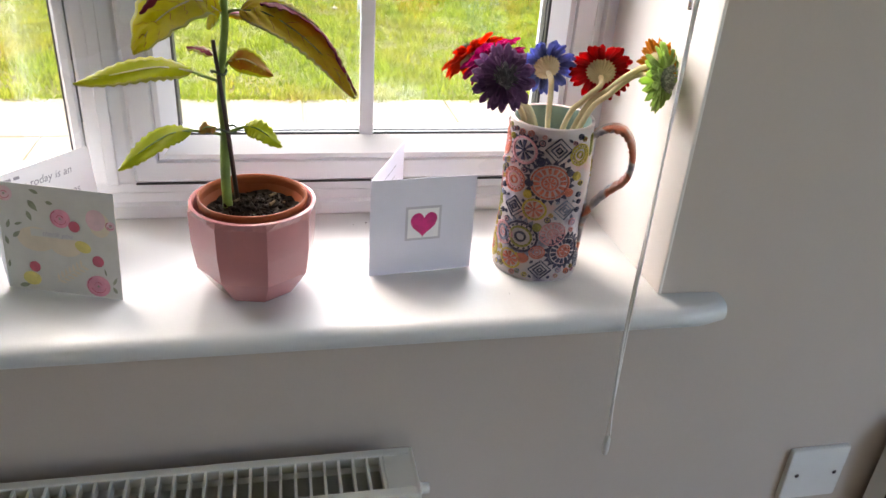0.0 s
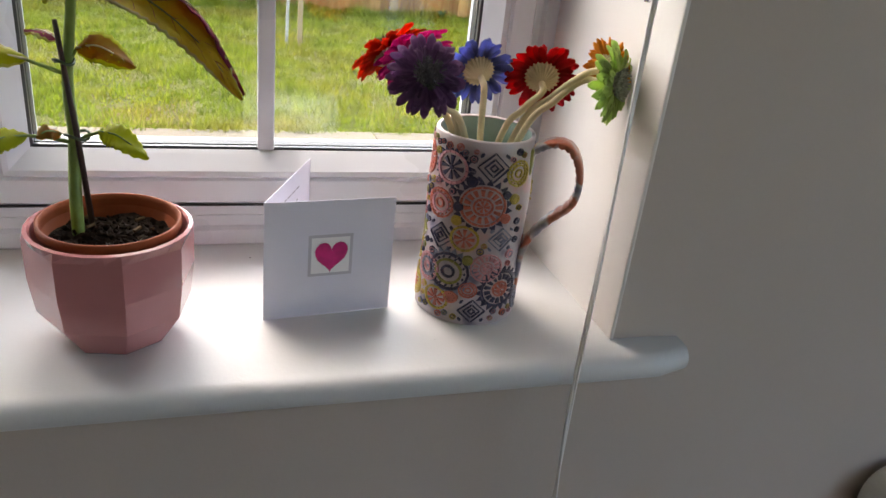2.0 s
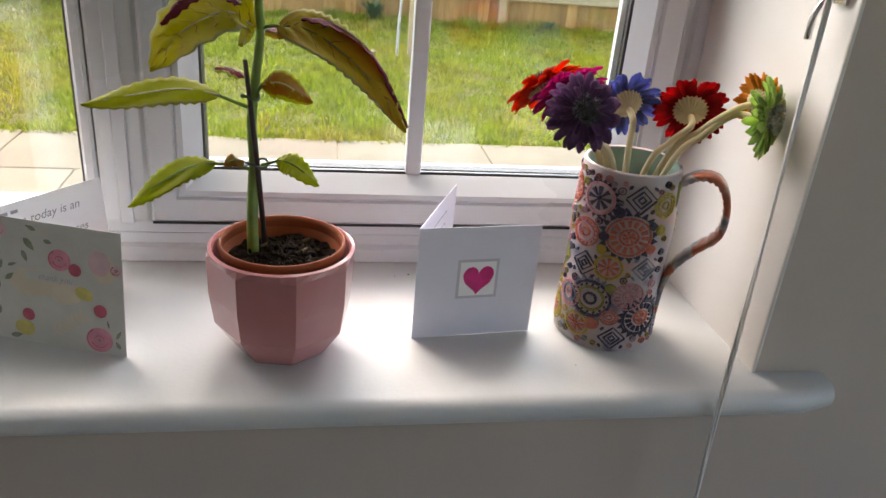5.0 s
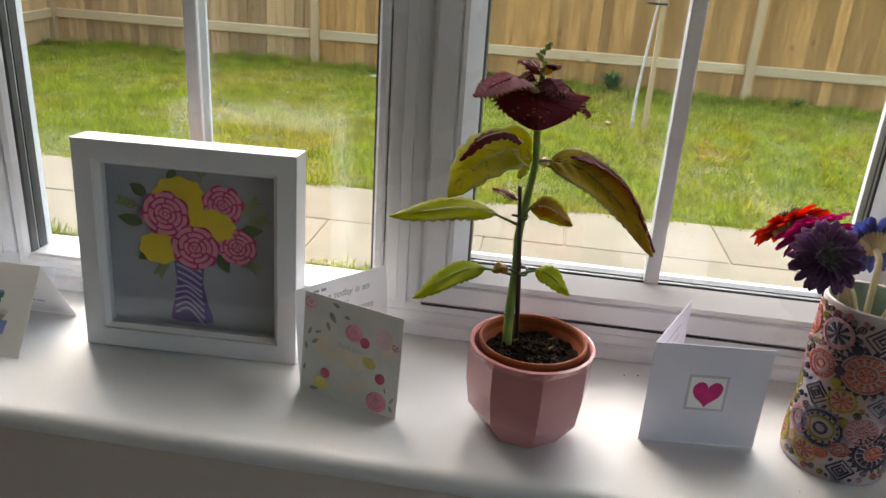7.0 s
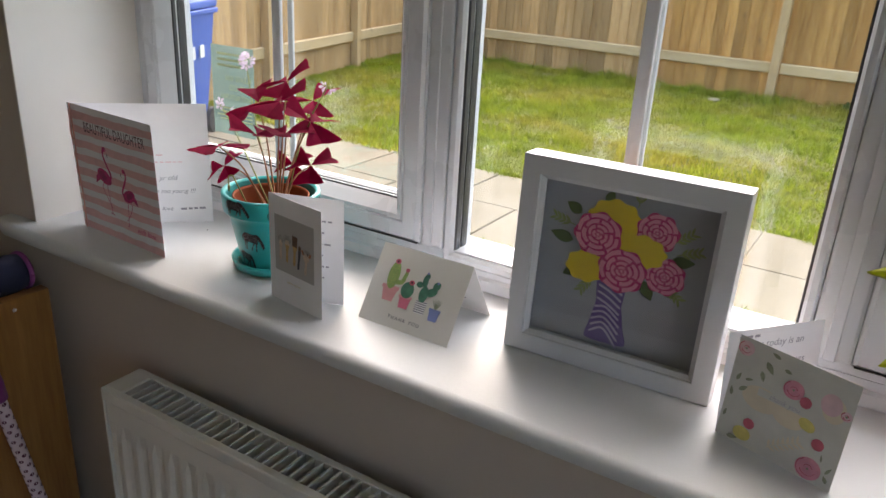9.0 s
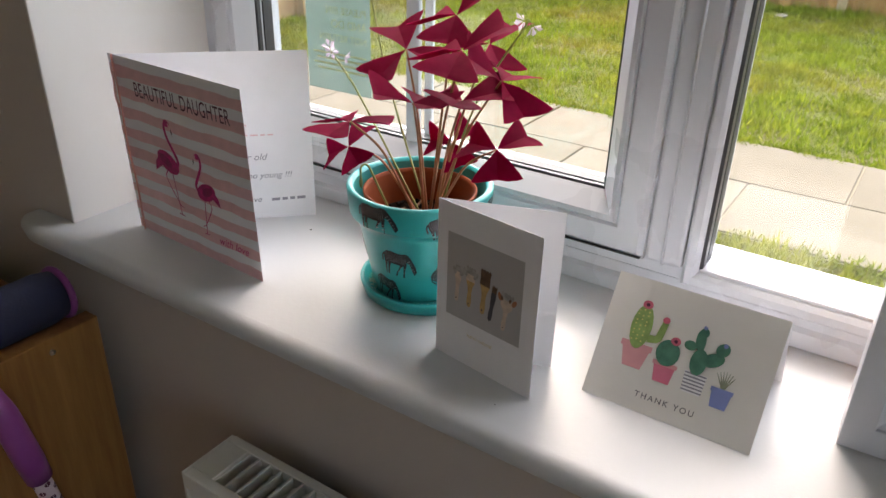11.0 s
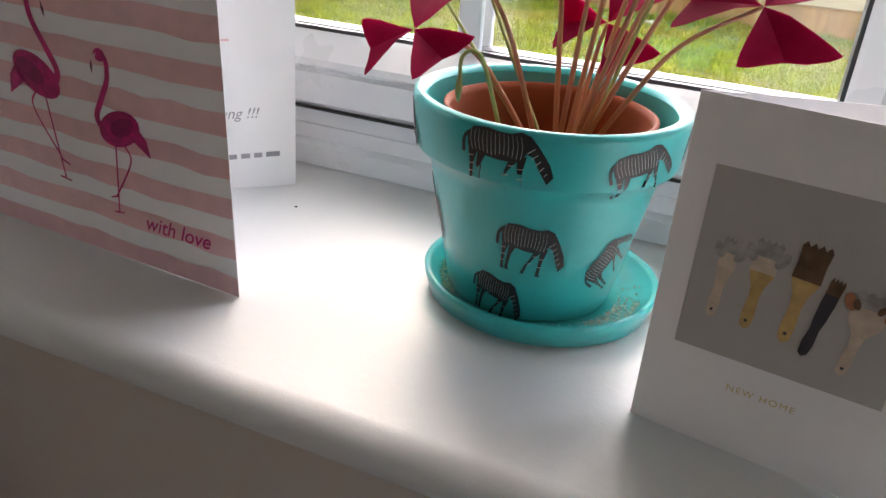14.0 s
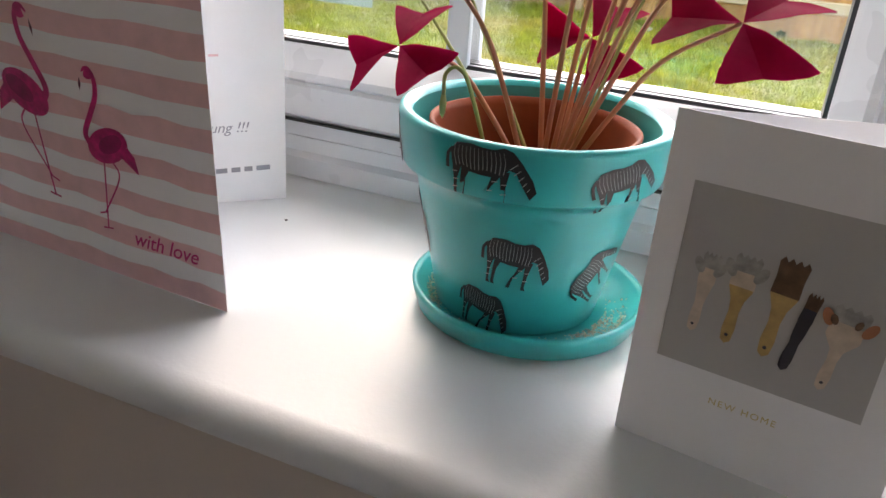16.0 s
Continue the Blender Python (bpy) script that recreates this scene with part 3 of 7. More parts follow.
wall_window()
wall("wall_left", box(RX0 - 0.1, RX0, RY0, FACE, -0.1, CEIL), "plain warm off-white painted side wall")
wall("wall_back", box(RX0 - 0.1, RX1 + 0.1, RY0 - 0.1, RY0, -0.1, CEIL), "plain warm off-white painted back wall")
BY0, BY1, BZ0, BZ = -1.75, -0.55, 0.55, 1.95       # an added opening in the side wall, out of view, to brighten the room
bm = box(RX1, RX1 + 0.1, RY0, BY0, -0.1, CEIL)
box(RX1, RX1 + 0.1, BY1, FACE, -0.1, CEIL, bm=bm)
box(RX1, RX1 + 0.1, BY0, BY1, BZ, CEIL, bm=bm)
box(RX1, RX1 + 0.1, BY0, BY1, -0.1, BZ0, bm=bm)
wall("wall_right", bm, "plain warm off-white side wall with an added opening for daylight")
tagged(obj("ceiling", box(RX0 - 0.1, RX1 + 0.1, RY0 - 0.1, OUT, CEIL, CEIL + 0.1), M_CEIL), "plain white painted ceiling", "ceiling", kind="structure")
tagged(obj("floor", box(RX0 - 0.1, RX1 + 0.1, RY0 - 0.1, FACE, -0.10, 0.0), M_CARPET), "dark brown carpeted floor", "floor", kind="structure")


def reveal_lining():
    """Plaster linings of the two cheeks and the head, with a soft arris."""
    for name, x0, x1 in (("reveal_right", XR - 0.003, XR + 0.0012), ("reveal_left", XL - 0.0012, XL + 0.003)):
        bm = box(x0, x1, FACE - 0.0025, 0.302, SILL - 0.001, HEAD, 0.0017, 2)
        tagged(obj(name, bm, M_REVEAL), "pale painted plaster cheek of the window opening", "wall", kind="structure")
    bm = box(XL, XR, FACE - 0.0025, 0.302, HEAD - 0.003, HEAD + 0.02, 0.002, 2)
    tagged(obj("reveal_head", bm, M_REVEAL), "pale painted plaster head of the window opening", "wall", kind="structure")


reveal_lining()


def window_sill():
    """A painted board with a rounded nose and horns past the opening, one outline swept."""
    bm = bmesh.new()
    r, th = 0.013, 0.026
    prof = [(0.312, SILL), (0.048, SILL)]
    for k in range(1, 9):
        a = math.pi * k / 8
        prof.append((0.048 - r * math.sin(a), SILL - r + r * math.cos(a)))
    prof += [(0.312, SILL - th)]
    ends = []
    for x in (XL - 0.001, XR + 0.001):
        ends.append([bm.verts.new((x, y, z)) for y, z in prof])
    n = len(prof)
    for k in range(n):
        bm.faces.new((ends[0][k], ends[1][k], ends[1][(k + 1) % n], ends[0][(k + 1) % n]))
    bm.faces.new(ends[0])
    bm.faces.new(ends[1][::-1])
    # horns
    hp = [(FACE - 0.001, SILL)] + prof[1:-1] + [(FACE - 0.001, SILL - th)]
    for xa, xb in ((XL - 0.071, XL - 0.001), (XR + 0.001, XR + 0.071)):
        e = []
        out_first = xa < XL
        for i, x in enumerate((xa, (xa + xb) / 2, xb)):
            rr = 0.0
            outer = (i == 0) if out_first else (i == 2)
            e.append([bm.verts.new((x, y + (0.012 * (1 if outer else 0) if y < 0.06 else 0), z - (0.0015 if outer else 0))) for y, z in hp])
        for a, b in zip(e, e[1:]):
            for k in range(len(hp)):
                bm.faces.new((a[k], b[k], b[(k + 1) % len(hp)], a[(k + 1) % len(hp)]))
        bm.faces.new(e[0])
        bm.faces.new(e[-1][::-1])
    bmesh.ops.recalc_face_normals(bm, faces=bm.faces)
    ob = obj("window_sill", bm, M_SILL, None, True)
    ob.data.set_sharp_from_angle(angle=radians(38))
    tagged(ob, "glossy white painted window board with a rounded nose", "windowsill", kind="structure")


window_sill()


def window():
    w = tagged(empty("window_1", Matrix.Translation((-0.9, 0.30, SILL))), "white three-light casement window with slim glazing bars", "window", kind="structure")
    inv = Matrix.Translation((0.9, -0.30, -SILL))

    def p(name, bm, mat, parent=w, label=""):
        bm.transform(inv)
        return part(name, bm, mat, parent, label)

    bottom = 1.001
    bm = bmesh.new()
    prof = [(0.0, 0.300), (0.016, 0.300), (0.020, 0.3045), (0.0315, 0.3045), (0.0315, 0.352), (0.034, 0.352), (0.034, 0.372), (0.0, 0.372)]
    ring_sweep(bm, XL, XR, SILL + 0.0015, HEAD, prof)
    p("outer_frame", bm, M_UPVC)
    bm = box(XL + 0.0315, XR - 0.0315, 0.3046, 0.371, SILL + 0.033, bottom - 0.0015, 0.001, 1)
    p("sill_rail", bm, M_UPVC)
    for xa, xb in ((-0.6245, -0.5770), (-1.1553, -1.1185)):
        bm = box(xa, xb, 0.296, 0.371, bottom - 0.0035, HEAD - 0.032, 0.004, 2)
        p("mullion", bm, M_UPVC)
        bm = box(xa + 0.017, xb - 0.017, 0.2935, 0.2962, bottom - 0.0035, HEAD - 0.032, 0.001, 1)
        p("mullion_moulding", bm, M_UPVC)

    def light(x0, x1, z0, z1, sash, xm):
        if sash:
            grp = empty("casement_sash")
            grp.parent = w
            prof = [(0.0, 0.350), (0.0, 0.292), (0.004, 0.2865), (0.026, 0.2865), (0.0285, 0.2895), (0.031, 0.2865), (0.036, 0.2875), (0.049, 0.3045), (0.052, 0.309), (0.052, 0.350)]
            bm = ring_sweep(bmesh.new(), x0, x1, z0, z1, prof)
            p("sash_frame", bm, M_UPVC, grp)
            bm = ring_sweep(bmesh.new(), x0 - 0.0013, x1 + 0.0013, z0 - 0.0022, z1 + 0.0013, [(0, 0.346), (0, 0.2915), (0.0012, 0.2915), (0.0012, 0.346)])
            p("joint_cover", bm, M_UPVC, grp)
            bm = box(x0 + 0.001, x1 - 0.001, 0.2890, 0.2912, z0 - 0.0021, z0 - 0.0004)
            p("joint_seal", bm, M_GAP, grp, "black weather seal")
            d, g0 = 0.0515, 0.3092
        else:
            grp = empty("fixed_light")
            grp.parent = w
            prof = [(0.0, 0.350), (0.0, 0.299), (0.003, 0.2965), (0.010, 0.2975), (0.0135, 0.3015), (0.0145, 0.308), (0.0145, 0.350)]
            bm = ring_sweep(bmesh.new(), x0, x1, z0, z1, prof)
            p("glazing_bead", bm, M_UPVC, grp)
            d, g0 = 0.014, 0.3045
        gx0, gx1, gz0, gz1 = x0 + d, x1 - d, z0 + d, z1 - d
        bm = ring_sweep(bmesh.new(), gx0, gx1, gz0, gz1, [(-0.0005, 0.3165), (-0.0005, g0), (0.0030, g0 + 0.0020), (0.0030, 0.3165)])
        p("gasket", bm, M_GASKET, grp, "dark grey rubber gasket")
        bm = box(gx0 - 0.006, gx1 + 0.006, 0.317, 0.321, gz0 - 0.006, gz1 + 0.006)
        pane = p("pane", bm, M_GLASS, grp)
        pane.visible_shadow = False
        bm = box(gx0 - 0.006, gx1 + 0.006, 0.337, 0.341, gz0 - 0.006, gz1 + 0.006)
        pane = p("pane", bm, M_GLASS, grp)
        pane.visible_shadow = False
        bm = ring_sweep(bmesh.new(), gx0 - 0.006, gx1 + 0.006, gz0 - 0.006, gz1 + 0.006, [(0, 0.3365), (0, 0.3215), (0.0086, 0.3215), (0.0086, 0.3365)])
        p("spacer", bm, M_SPACER, grp, "dark spacer bar between the panes")
        bm = ring_sweep(bmesh.new(), gx0, gx1, gz0, gz1, [(-0.004, 0.3425), (0.0002, 0.3425), (0.0002, 0.350), (-0.004, 0.350)])
        p("outer_bead", bm, M_UPVC, grp, "white bead on the outside of the glass")
        bm = box(xm - 0.0085, xm + 0.0085, 0.3095, 0.3168, gz0 - 0.007, gz1 + 0.007, 0.0022, 2)
        p("glazing_bar", bm, M_UPVC, grp, "slim white glazing bar")
        bm = box(xm - 0.0055, xm + 0.0055, 0.3412, 0.346, gz0 - 0.004, gz1 + 0.004, 0.001, 1)
        p("glazing_bar", bm, M_UPVC, grp)

    light(-0.5755, -0.0325, bottom + 0.001, HEAD - 0.036, True, -0.3035)
    light(-1.7355, -1.1565, bottom + 0.001, HEAD - 0.036, True, -1.446)
    light(-1.1170, -0.6260, 0.982, HEAD - 0.036, False, -0.8645)
    # outer sub-sill of the frame
    bm = box(XL, XR, 0.372, 0.47, SILL - 0.045, SILL - 0.020, 0.004, 2)
    p("outer_sill", bm, M_UPVC)


window()


def pane_sticker():
    t = tagged(empty("window_sticker", Matrix.Translation((-1.58, 0.3425, 1.153))), "grey-green notice sticker on the outside of the glass, read from behind", "sticker")
    bm = box(-0.050, 0.050, 0.0, 0.0004, -0.072, 0.080)
    part("film", bm, M_STICKER, t)
    face = empty("print")
    face.parent = t
    # seen from the room: mirrored
    face.matrix_basis = pose(0, -0.0003, 0, 90, 0, 0)
    lettering("PLEASE BIN", 0.0125, 0.045, 0.022, M_STICKTEXT, face, flip=True)
    lettering("AND DO", 0.0135, 0.045, 0.006, M_STICKTEXT, face, flip=True)
    lettering("NOT RETURN", 0.0118, 0.045, -0.010, M_STICKTEXT, face, flip=True)
    for k in range(4):
        decal("print_line", [rect(-0.040 + 0.006 * (k % 2), -0.027 - 0.0065 * k, 0.044, -0.0245 - 0.0065 * k)], M_STICKTEXT, face, 1)
    for k in range(3):
        decal("print_line", [rect(-0.035, 0.064 - 0.0095 * k, 0.046 - 0.012 * k, 0.068 - 0.0095 * k)], M_STICKTEXT, face, 1)


# ---------------------------------------------------------------- things on the wall and below the sill


def radiator():
    x0, x1, y0, y1, z0, z1 = -1.494, -0.277, -0.023, 0.046, 0.18, 0.784
    r = tagged(empty("radiator", Matrix.Translation((x0, y0, z0))), "cream-white panel radiator with a slatted top grille", "radiator")
    inv = Matrix.Translation((-x0, -y0, -z0))

    def p(name, bm, mat=M_RAD, label=""):
        bm.transform(inv)
        return part(name, bm, mat, r, label)

    # pressed front panel with upright flutes
    bm = bmesh.new()
    cols = []
    n = int((x1 - x0 - 0.02) / 0.0085)
    for k in range(n + 1):
        x = x0 + 0.01 + (x1 - x0 - 0.02) * k / n
        ph = ((x - x0) % 0.0335) / 0.0335
        dep = 0.005 * max(0, min(1, 2.2 * (0.5 - abs(ph - 0.5)) - 0.2))
        cols.append([bm.verts.new((x, y, z)) for y, z in ((y0, z0 + 0.02), (y0, z0 + 0.05), (y0 + dep, z0 + 0.075), (y0 + dep, z1 - 0.075), (y0, z1 - 0.05), (y0, z1 - 0.018))])
    for a, b in zip(cols, cols[1:]):
        for k in range(5):
            bm.faces.new((a[k], b[k], b[k + 1], a[k + 1]))
    bmesh.ops.recalc_face_normals(bm, faces=bm.faces)
    p("front_panel", bm)
    p("rear_panel", box(x0 + 0.01, x1 - 0.01, y1 - 0.012, y1, z0 + 0.02, z1 - 0.02))
    # near-black block: the shade behind the slats is given by its colour
    p("fin_core", box(x0 + 0.03, x1 - 0.03, y0 + 0.02, y1 - 0.02, z0 + 0.04, z1 - 0.06), M_SPACER, "near-black block for the shade inside the radiator")
    for xa, xb in ((x0, x0 + 0.004), (x1 - 0.004, x1)):
        p("side_panel", box(xa, xb, y0, y1, z0 + 0.02, z1, 0.0015, 2))
    # top frame
    p("top_rim", box(x0 + 0.003, x1 - 0.003, y0 - 0.001, y0 + 0.012, z1 - 0.02, z1, 0.003, 2))
    p("top_rim", box(x0 + 0.003, x1 - 0.003, y1 - 0.010, y1 + 0.001, z1 - 0.014, z1, 0.002, 2))
    for xa, xb in ((x0 + 0.003, x0 + 0.034), (x1 - 0.034, x1 - 0.003)):
        p("top_end", box(xa, xb, y0 + 0.011, y1 - 0.009, z1 - 0.006, z1 - 0.0004, 0.001, 1))
    me = None
    a, b = x0 + 0.036, x1 - 0.036
    n = 76
    for k in range(n):
        x = a + (b - a) * k / (n - 1)
        if me is None:
            bm = box(-0.0014, 0.0014, y0 + 0.0115 - y0, y1 - 0.0095 - y0, -0.013, 0)
            ob = part("slat", bm, M_RAD, r)
            me = ob.data
        else:
            ob = new("slat", me)
            ob.parent = r
        ob.location = (x - x0, 0, z1 - 0.0012 - z0)
    bm = lathe([(0, 0), (0.009, 0), (0.009, 0.006), (0.006, 0.008), (0.006, 0.016), (0, 0.016)], 16)
    bm.transform(pose(x1, y0 + 0.04, z1 - 0.035, 0, 90, 0))
    p("vent_plug", bm, M_PLASTIC, "white bleed plug")
    for x in (x0 + 0.15, x1 - 0.15):
        p("wall_bracket", box(x, x + 0.03, y1 - 0.001, FACE - 0.0005, z0 + 0.1, z1 - 0.1), M_RAD)


radiator()


def wall_plate():
    x0, x1, z0, z1 = 0.246, 0.334, 0.607, 0.695
    t = tagged(empty("blank_wall_plate", Matrix.Translation((x0, FACE, z0))), "white plastic blank electrical plate with two screws", "wall plate")
    part("plate", box(0, x1 - x0, -0.009, -0.0003, 0, z1 - z0, 0.003, 2), M_PLASTIC, t)
    for x in (0.016, 0.074):
        bm = lathe([(0, 0), (0.0035, 0), (0.0032, 0.001), (0, 0.0012)], 12)
        bm.transform(pose(x, -0.009, 0.044, 90, 0, 0))
        part("screw", bm, M_CHROME, t, "small steel screw")


wall_plate()


def white_unit():
    """A pale plastic panel with rounded corners that stands by the wall; only a corner of it shows."""
    bm = bmesh.new()
    x0, x1, z0, z1, r = 0.386, 0.98, 0.0, 0.752, 0.04
    out = []
    for cx, cz, a0 in ((x1 - r, z1 - r, 0), (x0 + r, z1 - r, 90)):
        for k in range(9):
            a = radians(a0 + 90 * k / 8)
            out.append((cx + r * math.cos(a), cz + r * math.sin(a)))
    out += [(x0, z0), (x1, z0)]
    f = bm.faces.new([bm.verts.new((x, 0.035, z)) for x, z in out])
    ext = bmesh.ops.extrude_face_region(bm, geom=[f])
    bmesh.ops.translate(bm, vec=(0, 0.03, 0), verts=[v for v in ext["geom"] if isinstance(v, bmesh.types.BMVert)])
    bmesh.ops.recalc_face_normals(bm, faces=bm.faces)
    t = tagged(empty("headboard", Matrix.Translation((0.7, 0.05, 0))), "pale round-cornered panel standing against the wall", "panel")
    bm.transform(Matrix.Translation((-0.7, -0.05, 0)))
    part("panel", bm, M_PLASTIC, t)
    bm = tube([(x - 0.7, 0.0335 - 0.05, z) for x, z in [(x1 - r, z1)] + out[9:19]], 0.0014, 6)
    part("piping", bm, M_STAKE, t, "thin dark edging")


white_unit()


def pine_cabinet():
    t = tagged(empty("pine_cabinet", Matrix.Translation((-1.93, -0.3, 0))), "orange varnished pine cabinet beside the radiator", "cabinet")
    inv = Matrix.Translation((1.95, 0.3, 0))

    def p(name, bm):
        bm.transform(inv)
        return part(name, bm, M_PINE, t)

    p("side_panel", box(-1.742, -1.720, -0.62, 0.040, 0.0, 0.862, 0.002, 2))
    p("side_panel", box(-2.24, -2.218, -0.62, 0.040, 0.0, 0.862, 0.002, 2))
    p("top_shelf", box(-2.217, -1.743, -0.62, 0.028, 0.835, 0.856, 0.001, 1))
    p("lower_shelf", box(-2.217, -1.743, -0.60, 0.028, 0.40, 0.42, 0.001, 1))
    p("back_panel", box(-2.217, -1.743, 0.0385, 0.0445, 0.02, 0.83))
    for y in (-0.02, -0.30):
        bm = lathe([(0, 0), (0.004, 0), (0.0035, 0.001), (0, 0.0004)], 10)
        bm.transform(inv @ pose(-1.7195, y, 0.845, 0, 90, 0))
        part("screw", bm, M_CHROME, t, "small steel screw")


pine_cabinet()


def navy_roll(y, z, x, length, tilt):
    t = tagged(empty("fabric_roll", pose(x, y, z, 0, 0, tilt)), "rolled navy fabric with a purple rim, lying on the pine cabinet", "fabric roll", "rolls on the cabinet")
    bm = lathe([(0, -length), (0.026, -length), (0.030, -length + 0.01), (0.031, -0.02), (0.027, 0.0), (0, 0.0)], 24, wob=0.05)
    bm.transform(pose(0, 0, 0, 90, 0, 0) @ Matrix.Diagonal((1, 1, -1, 1)))
    bmesh.ops.recalc_face_normals(bm, faces=bm.faces)
    bm.transform(Matrix.Diagonal((1, 1, 1, 1)))
    part("roll", bm, M_NAVY, t, smooth=True)
    bm = bmesh.new()
    ring = [Vector((0.0285 * math.cos(a), 0.0, 0.0285 * math.sin(a))) for a in (2 * math.pi * k / 24 for k in range(25))]
    tube(ring, 0.0042, 8, bm)
    part("rim", bm, M_PURPLE, t, "purple rim", smooth=True)


navy_roll(0.024, 0.887, -1.742, 0.34, 0)
navy_roll(-0.053, 0.8875, -1.802, 0.34, 6)


def dotted_pole():
    a, b = Vector((-1.670, -0.083, 0.735)), Vector((-1.670, 0.04, 0.0))
    t = tagged(empty("dotted_pole", Matrix.Translation(b)), "pale dotted pole with a purple grip, leaning on the cabinet", "pole")
    bm = tube([(0, 0, 0), a - b], 0.0105, 16)
    part("pole", bm, M_DOTTED, t, smooth=True)
    d = (a - b).normalized()
    top = a - b
    bm = tube([top - d * 0.01, top + d * 0.02, top + d * 0.09, top + d * 0.12], [0.014, 0.0155, 0.0145, 0.010], 16)
    part("grip", bm, M_PURPLE, t, "purple grip", smooth=True)
    u = d.orthogonal().normalized()
    v = d.cross(u)
    L = top.length
    bm = bmesh.new()
    rng = random.Random(4)
    for k in range(int(L / 0.0105)):
        for j in range(4):
            ang = 2 * math.pi * (j + 0.5 * (k % 2)) / 4 + rng.uniform(-0.1, 0.1)
            c = d * (0.0105 * k + 0.004)
            vs = []
            for s in range(8):
                th = 2 * math.pi * s / 8
                q = ang + 0.36 * math.cos(th)
                vs.append(bm.verts.new(c + d * 0.0034 * math.sin(th) + 0.01075 * (math.cos(q) * u + math.sin(q) * v)))
            bm.faces.new(vs)
    part("dots", bm, M_MAROON, t, "dark maroon dots")


dotted_pole()


def blind_cord():
    t = tagged(empty("blind_cord", Matrix.Translation((-0.046, 0.045, 0.78))), "thin white looped blind cord hanging over the sill", "blind cord")
    line = [(0.008, 0.021, 1.37), (0.0085, 0.019, 0.72), (0.007, 0.015, 0.49), (0.000, 0.002, 0.31), (-0.010, -0.0145, 0.172), (-0.009, -0.018, 0.06), (-0.007, -0.019, 0.012)]
    base = smooth_path(line, 10)
    for ph in (0, math.pi):
        pts = []
        for i, q in enumerate(base):
            a = ph + 9.0 * i / len(base)
            pts.append(q + Vector((0.0013 * math.cos(a), 0.0013 * math.sin(a), 0)))
        part("strand", tube(pts, 0.0014, 6), M_CORD, t, smooth=True)
    bm = lathe([(0, -0.026), (0.0032, -0.026), (0.0042, -0.02), (0.0036, -0.004), (0.002, 0.001), (0, 0.001)], 12)
    bm.transform(pose(-0.007, -0.019, 0.012))
    part("toggle", bm, M_PLASTIC, t, "small white toggle", smooth=True)


blind_cord()


def cord_hook():
    t = tagged(empty("cord_hook", Matrix.Translation((-0.003, 0.094, 1.292))), "small chrome cord cleat screwed to the cheek of the opening", "cord hook")
    part("base_plate", box(-0.0035, 0, -0.008, 0.008, -0.012, 0.03, 0.001, 2), M_CHROME, t)
    pts = smooth_path([(-0.002, -0.006, 0.002), (-0.010, -0.004, -0.002), (-0.015, 0.002, -0.010), (-0.0175, 0.006, -0.022), (-0.0175, 0.007, -0.040)], 6)
    part("hook", tube(pts, 0.0028, 10), M_CHROME, t, smooth=True)


cord_hook()
pane_sticker()


def settle(t, c, place, turn, wide, tall):
    """Stand a thing built about c at its place on the sill, turned about its foot and sized."""
    t.matrix_world = Matrix.Translation((place[0], place[1], SILL)) @ Matrix.Rotation(radians(turn), 4, "Z") @ Matrix.Diagonal((wide, wide, tall, 1)) @ Matrix.Translation((-c[0], -c[1], -SILL)) @ t.matrix_world


# ---------------------------------------------------------------- cards on the sill


def up_by(p, v):
    return tuple(a + b for a, b in zip(p, v))


def folded_card(name, label, fold, front_end, back_end, h, mat, back_mat=None, lean=(0, 0, 0), category="greeting card"):
    """An upright card folded at one edge. Returns the thing and its two leaves, the front's outside and the back's inside up."""
    base = Vector((fold[0], fold[1], SILL + 0.0004))
    t = tagged(empty(name, Matrix.Translation(base)), label, category, "greeting cards on the sill")
    inv = Matrix.Translation(-base)
    b3 = lambda q: Vector((q[0], q[1], SILL + 0.0004))
    f0, f1, k1 = b3(fold), b3(front_end), b3(back_end)
    up = Vector((0, 0, h)) + Vector(lean)
    mf = sheet_pose(f0, f1, f0 + up)
    front = card_panel("front_leaf", t, inv @ mf, (f1 - f0).length, h, mat)
    mb = sheet_pose(f0, k1, f0 + up)
    wb = (k1 - f0).length
    back = card_panel("back_leaf", t, inv @ mb, wb, h, back_mat or mat)
    return t, front, back


def heart_shape(cx, cy, s, n=28):
    pts = []
    for k in range(n):
        a = 2 * math.pi * k / n
        pts.append((cx + s * 16 * math.sin(a) ** 3 / 17, cy + 1.14 * s * (13 * math.cos(a) - 5 * math.cos(2 * a) - 2 * math.cos(3 * a) - math.cos(4 * a)) / 17))
    return pts


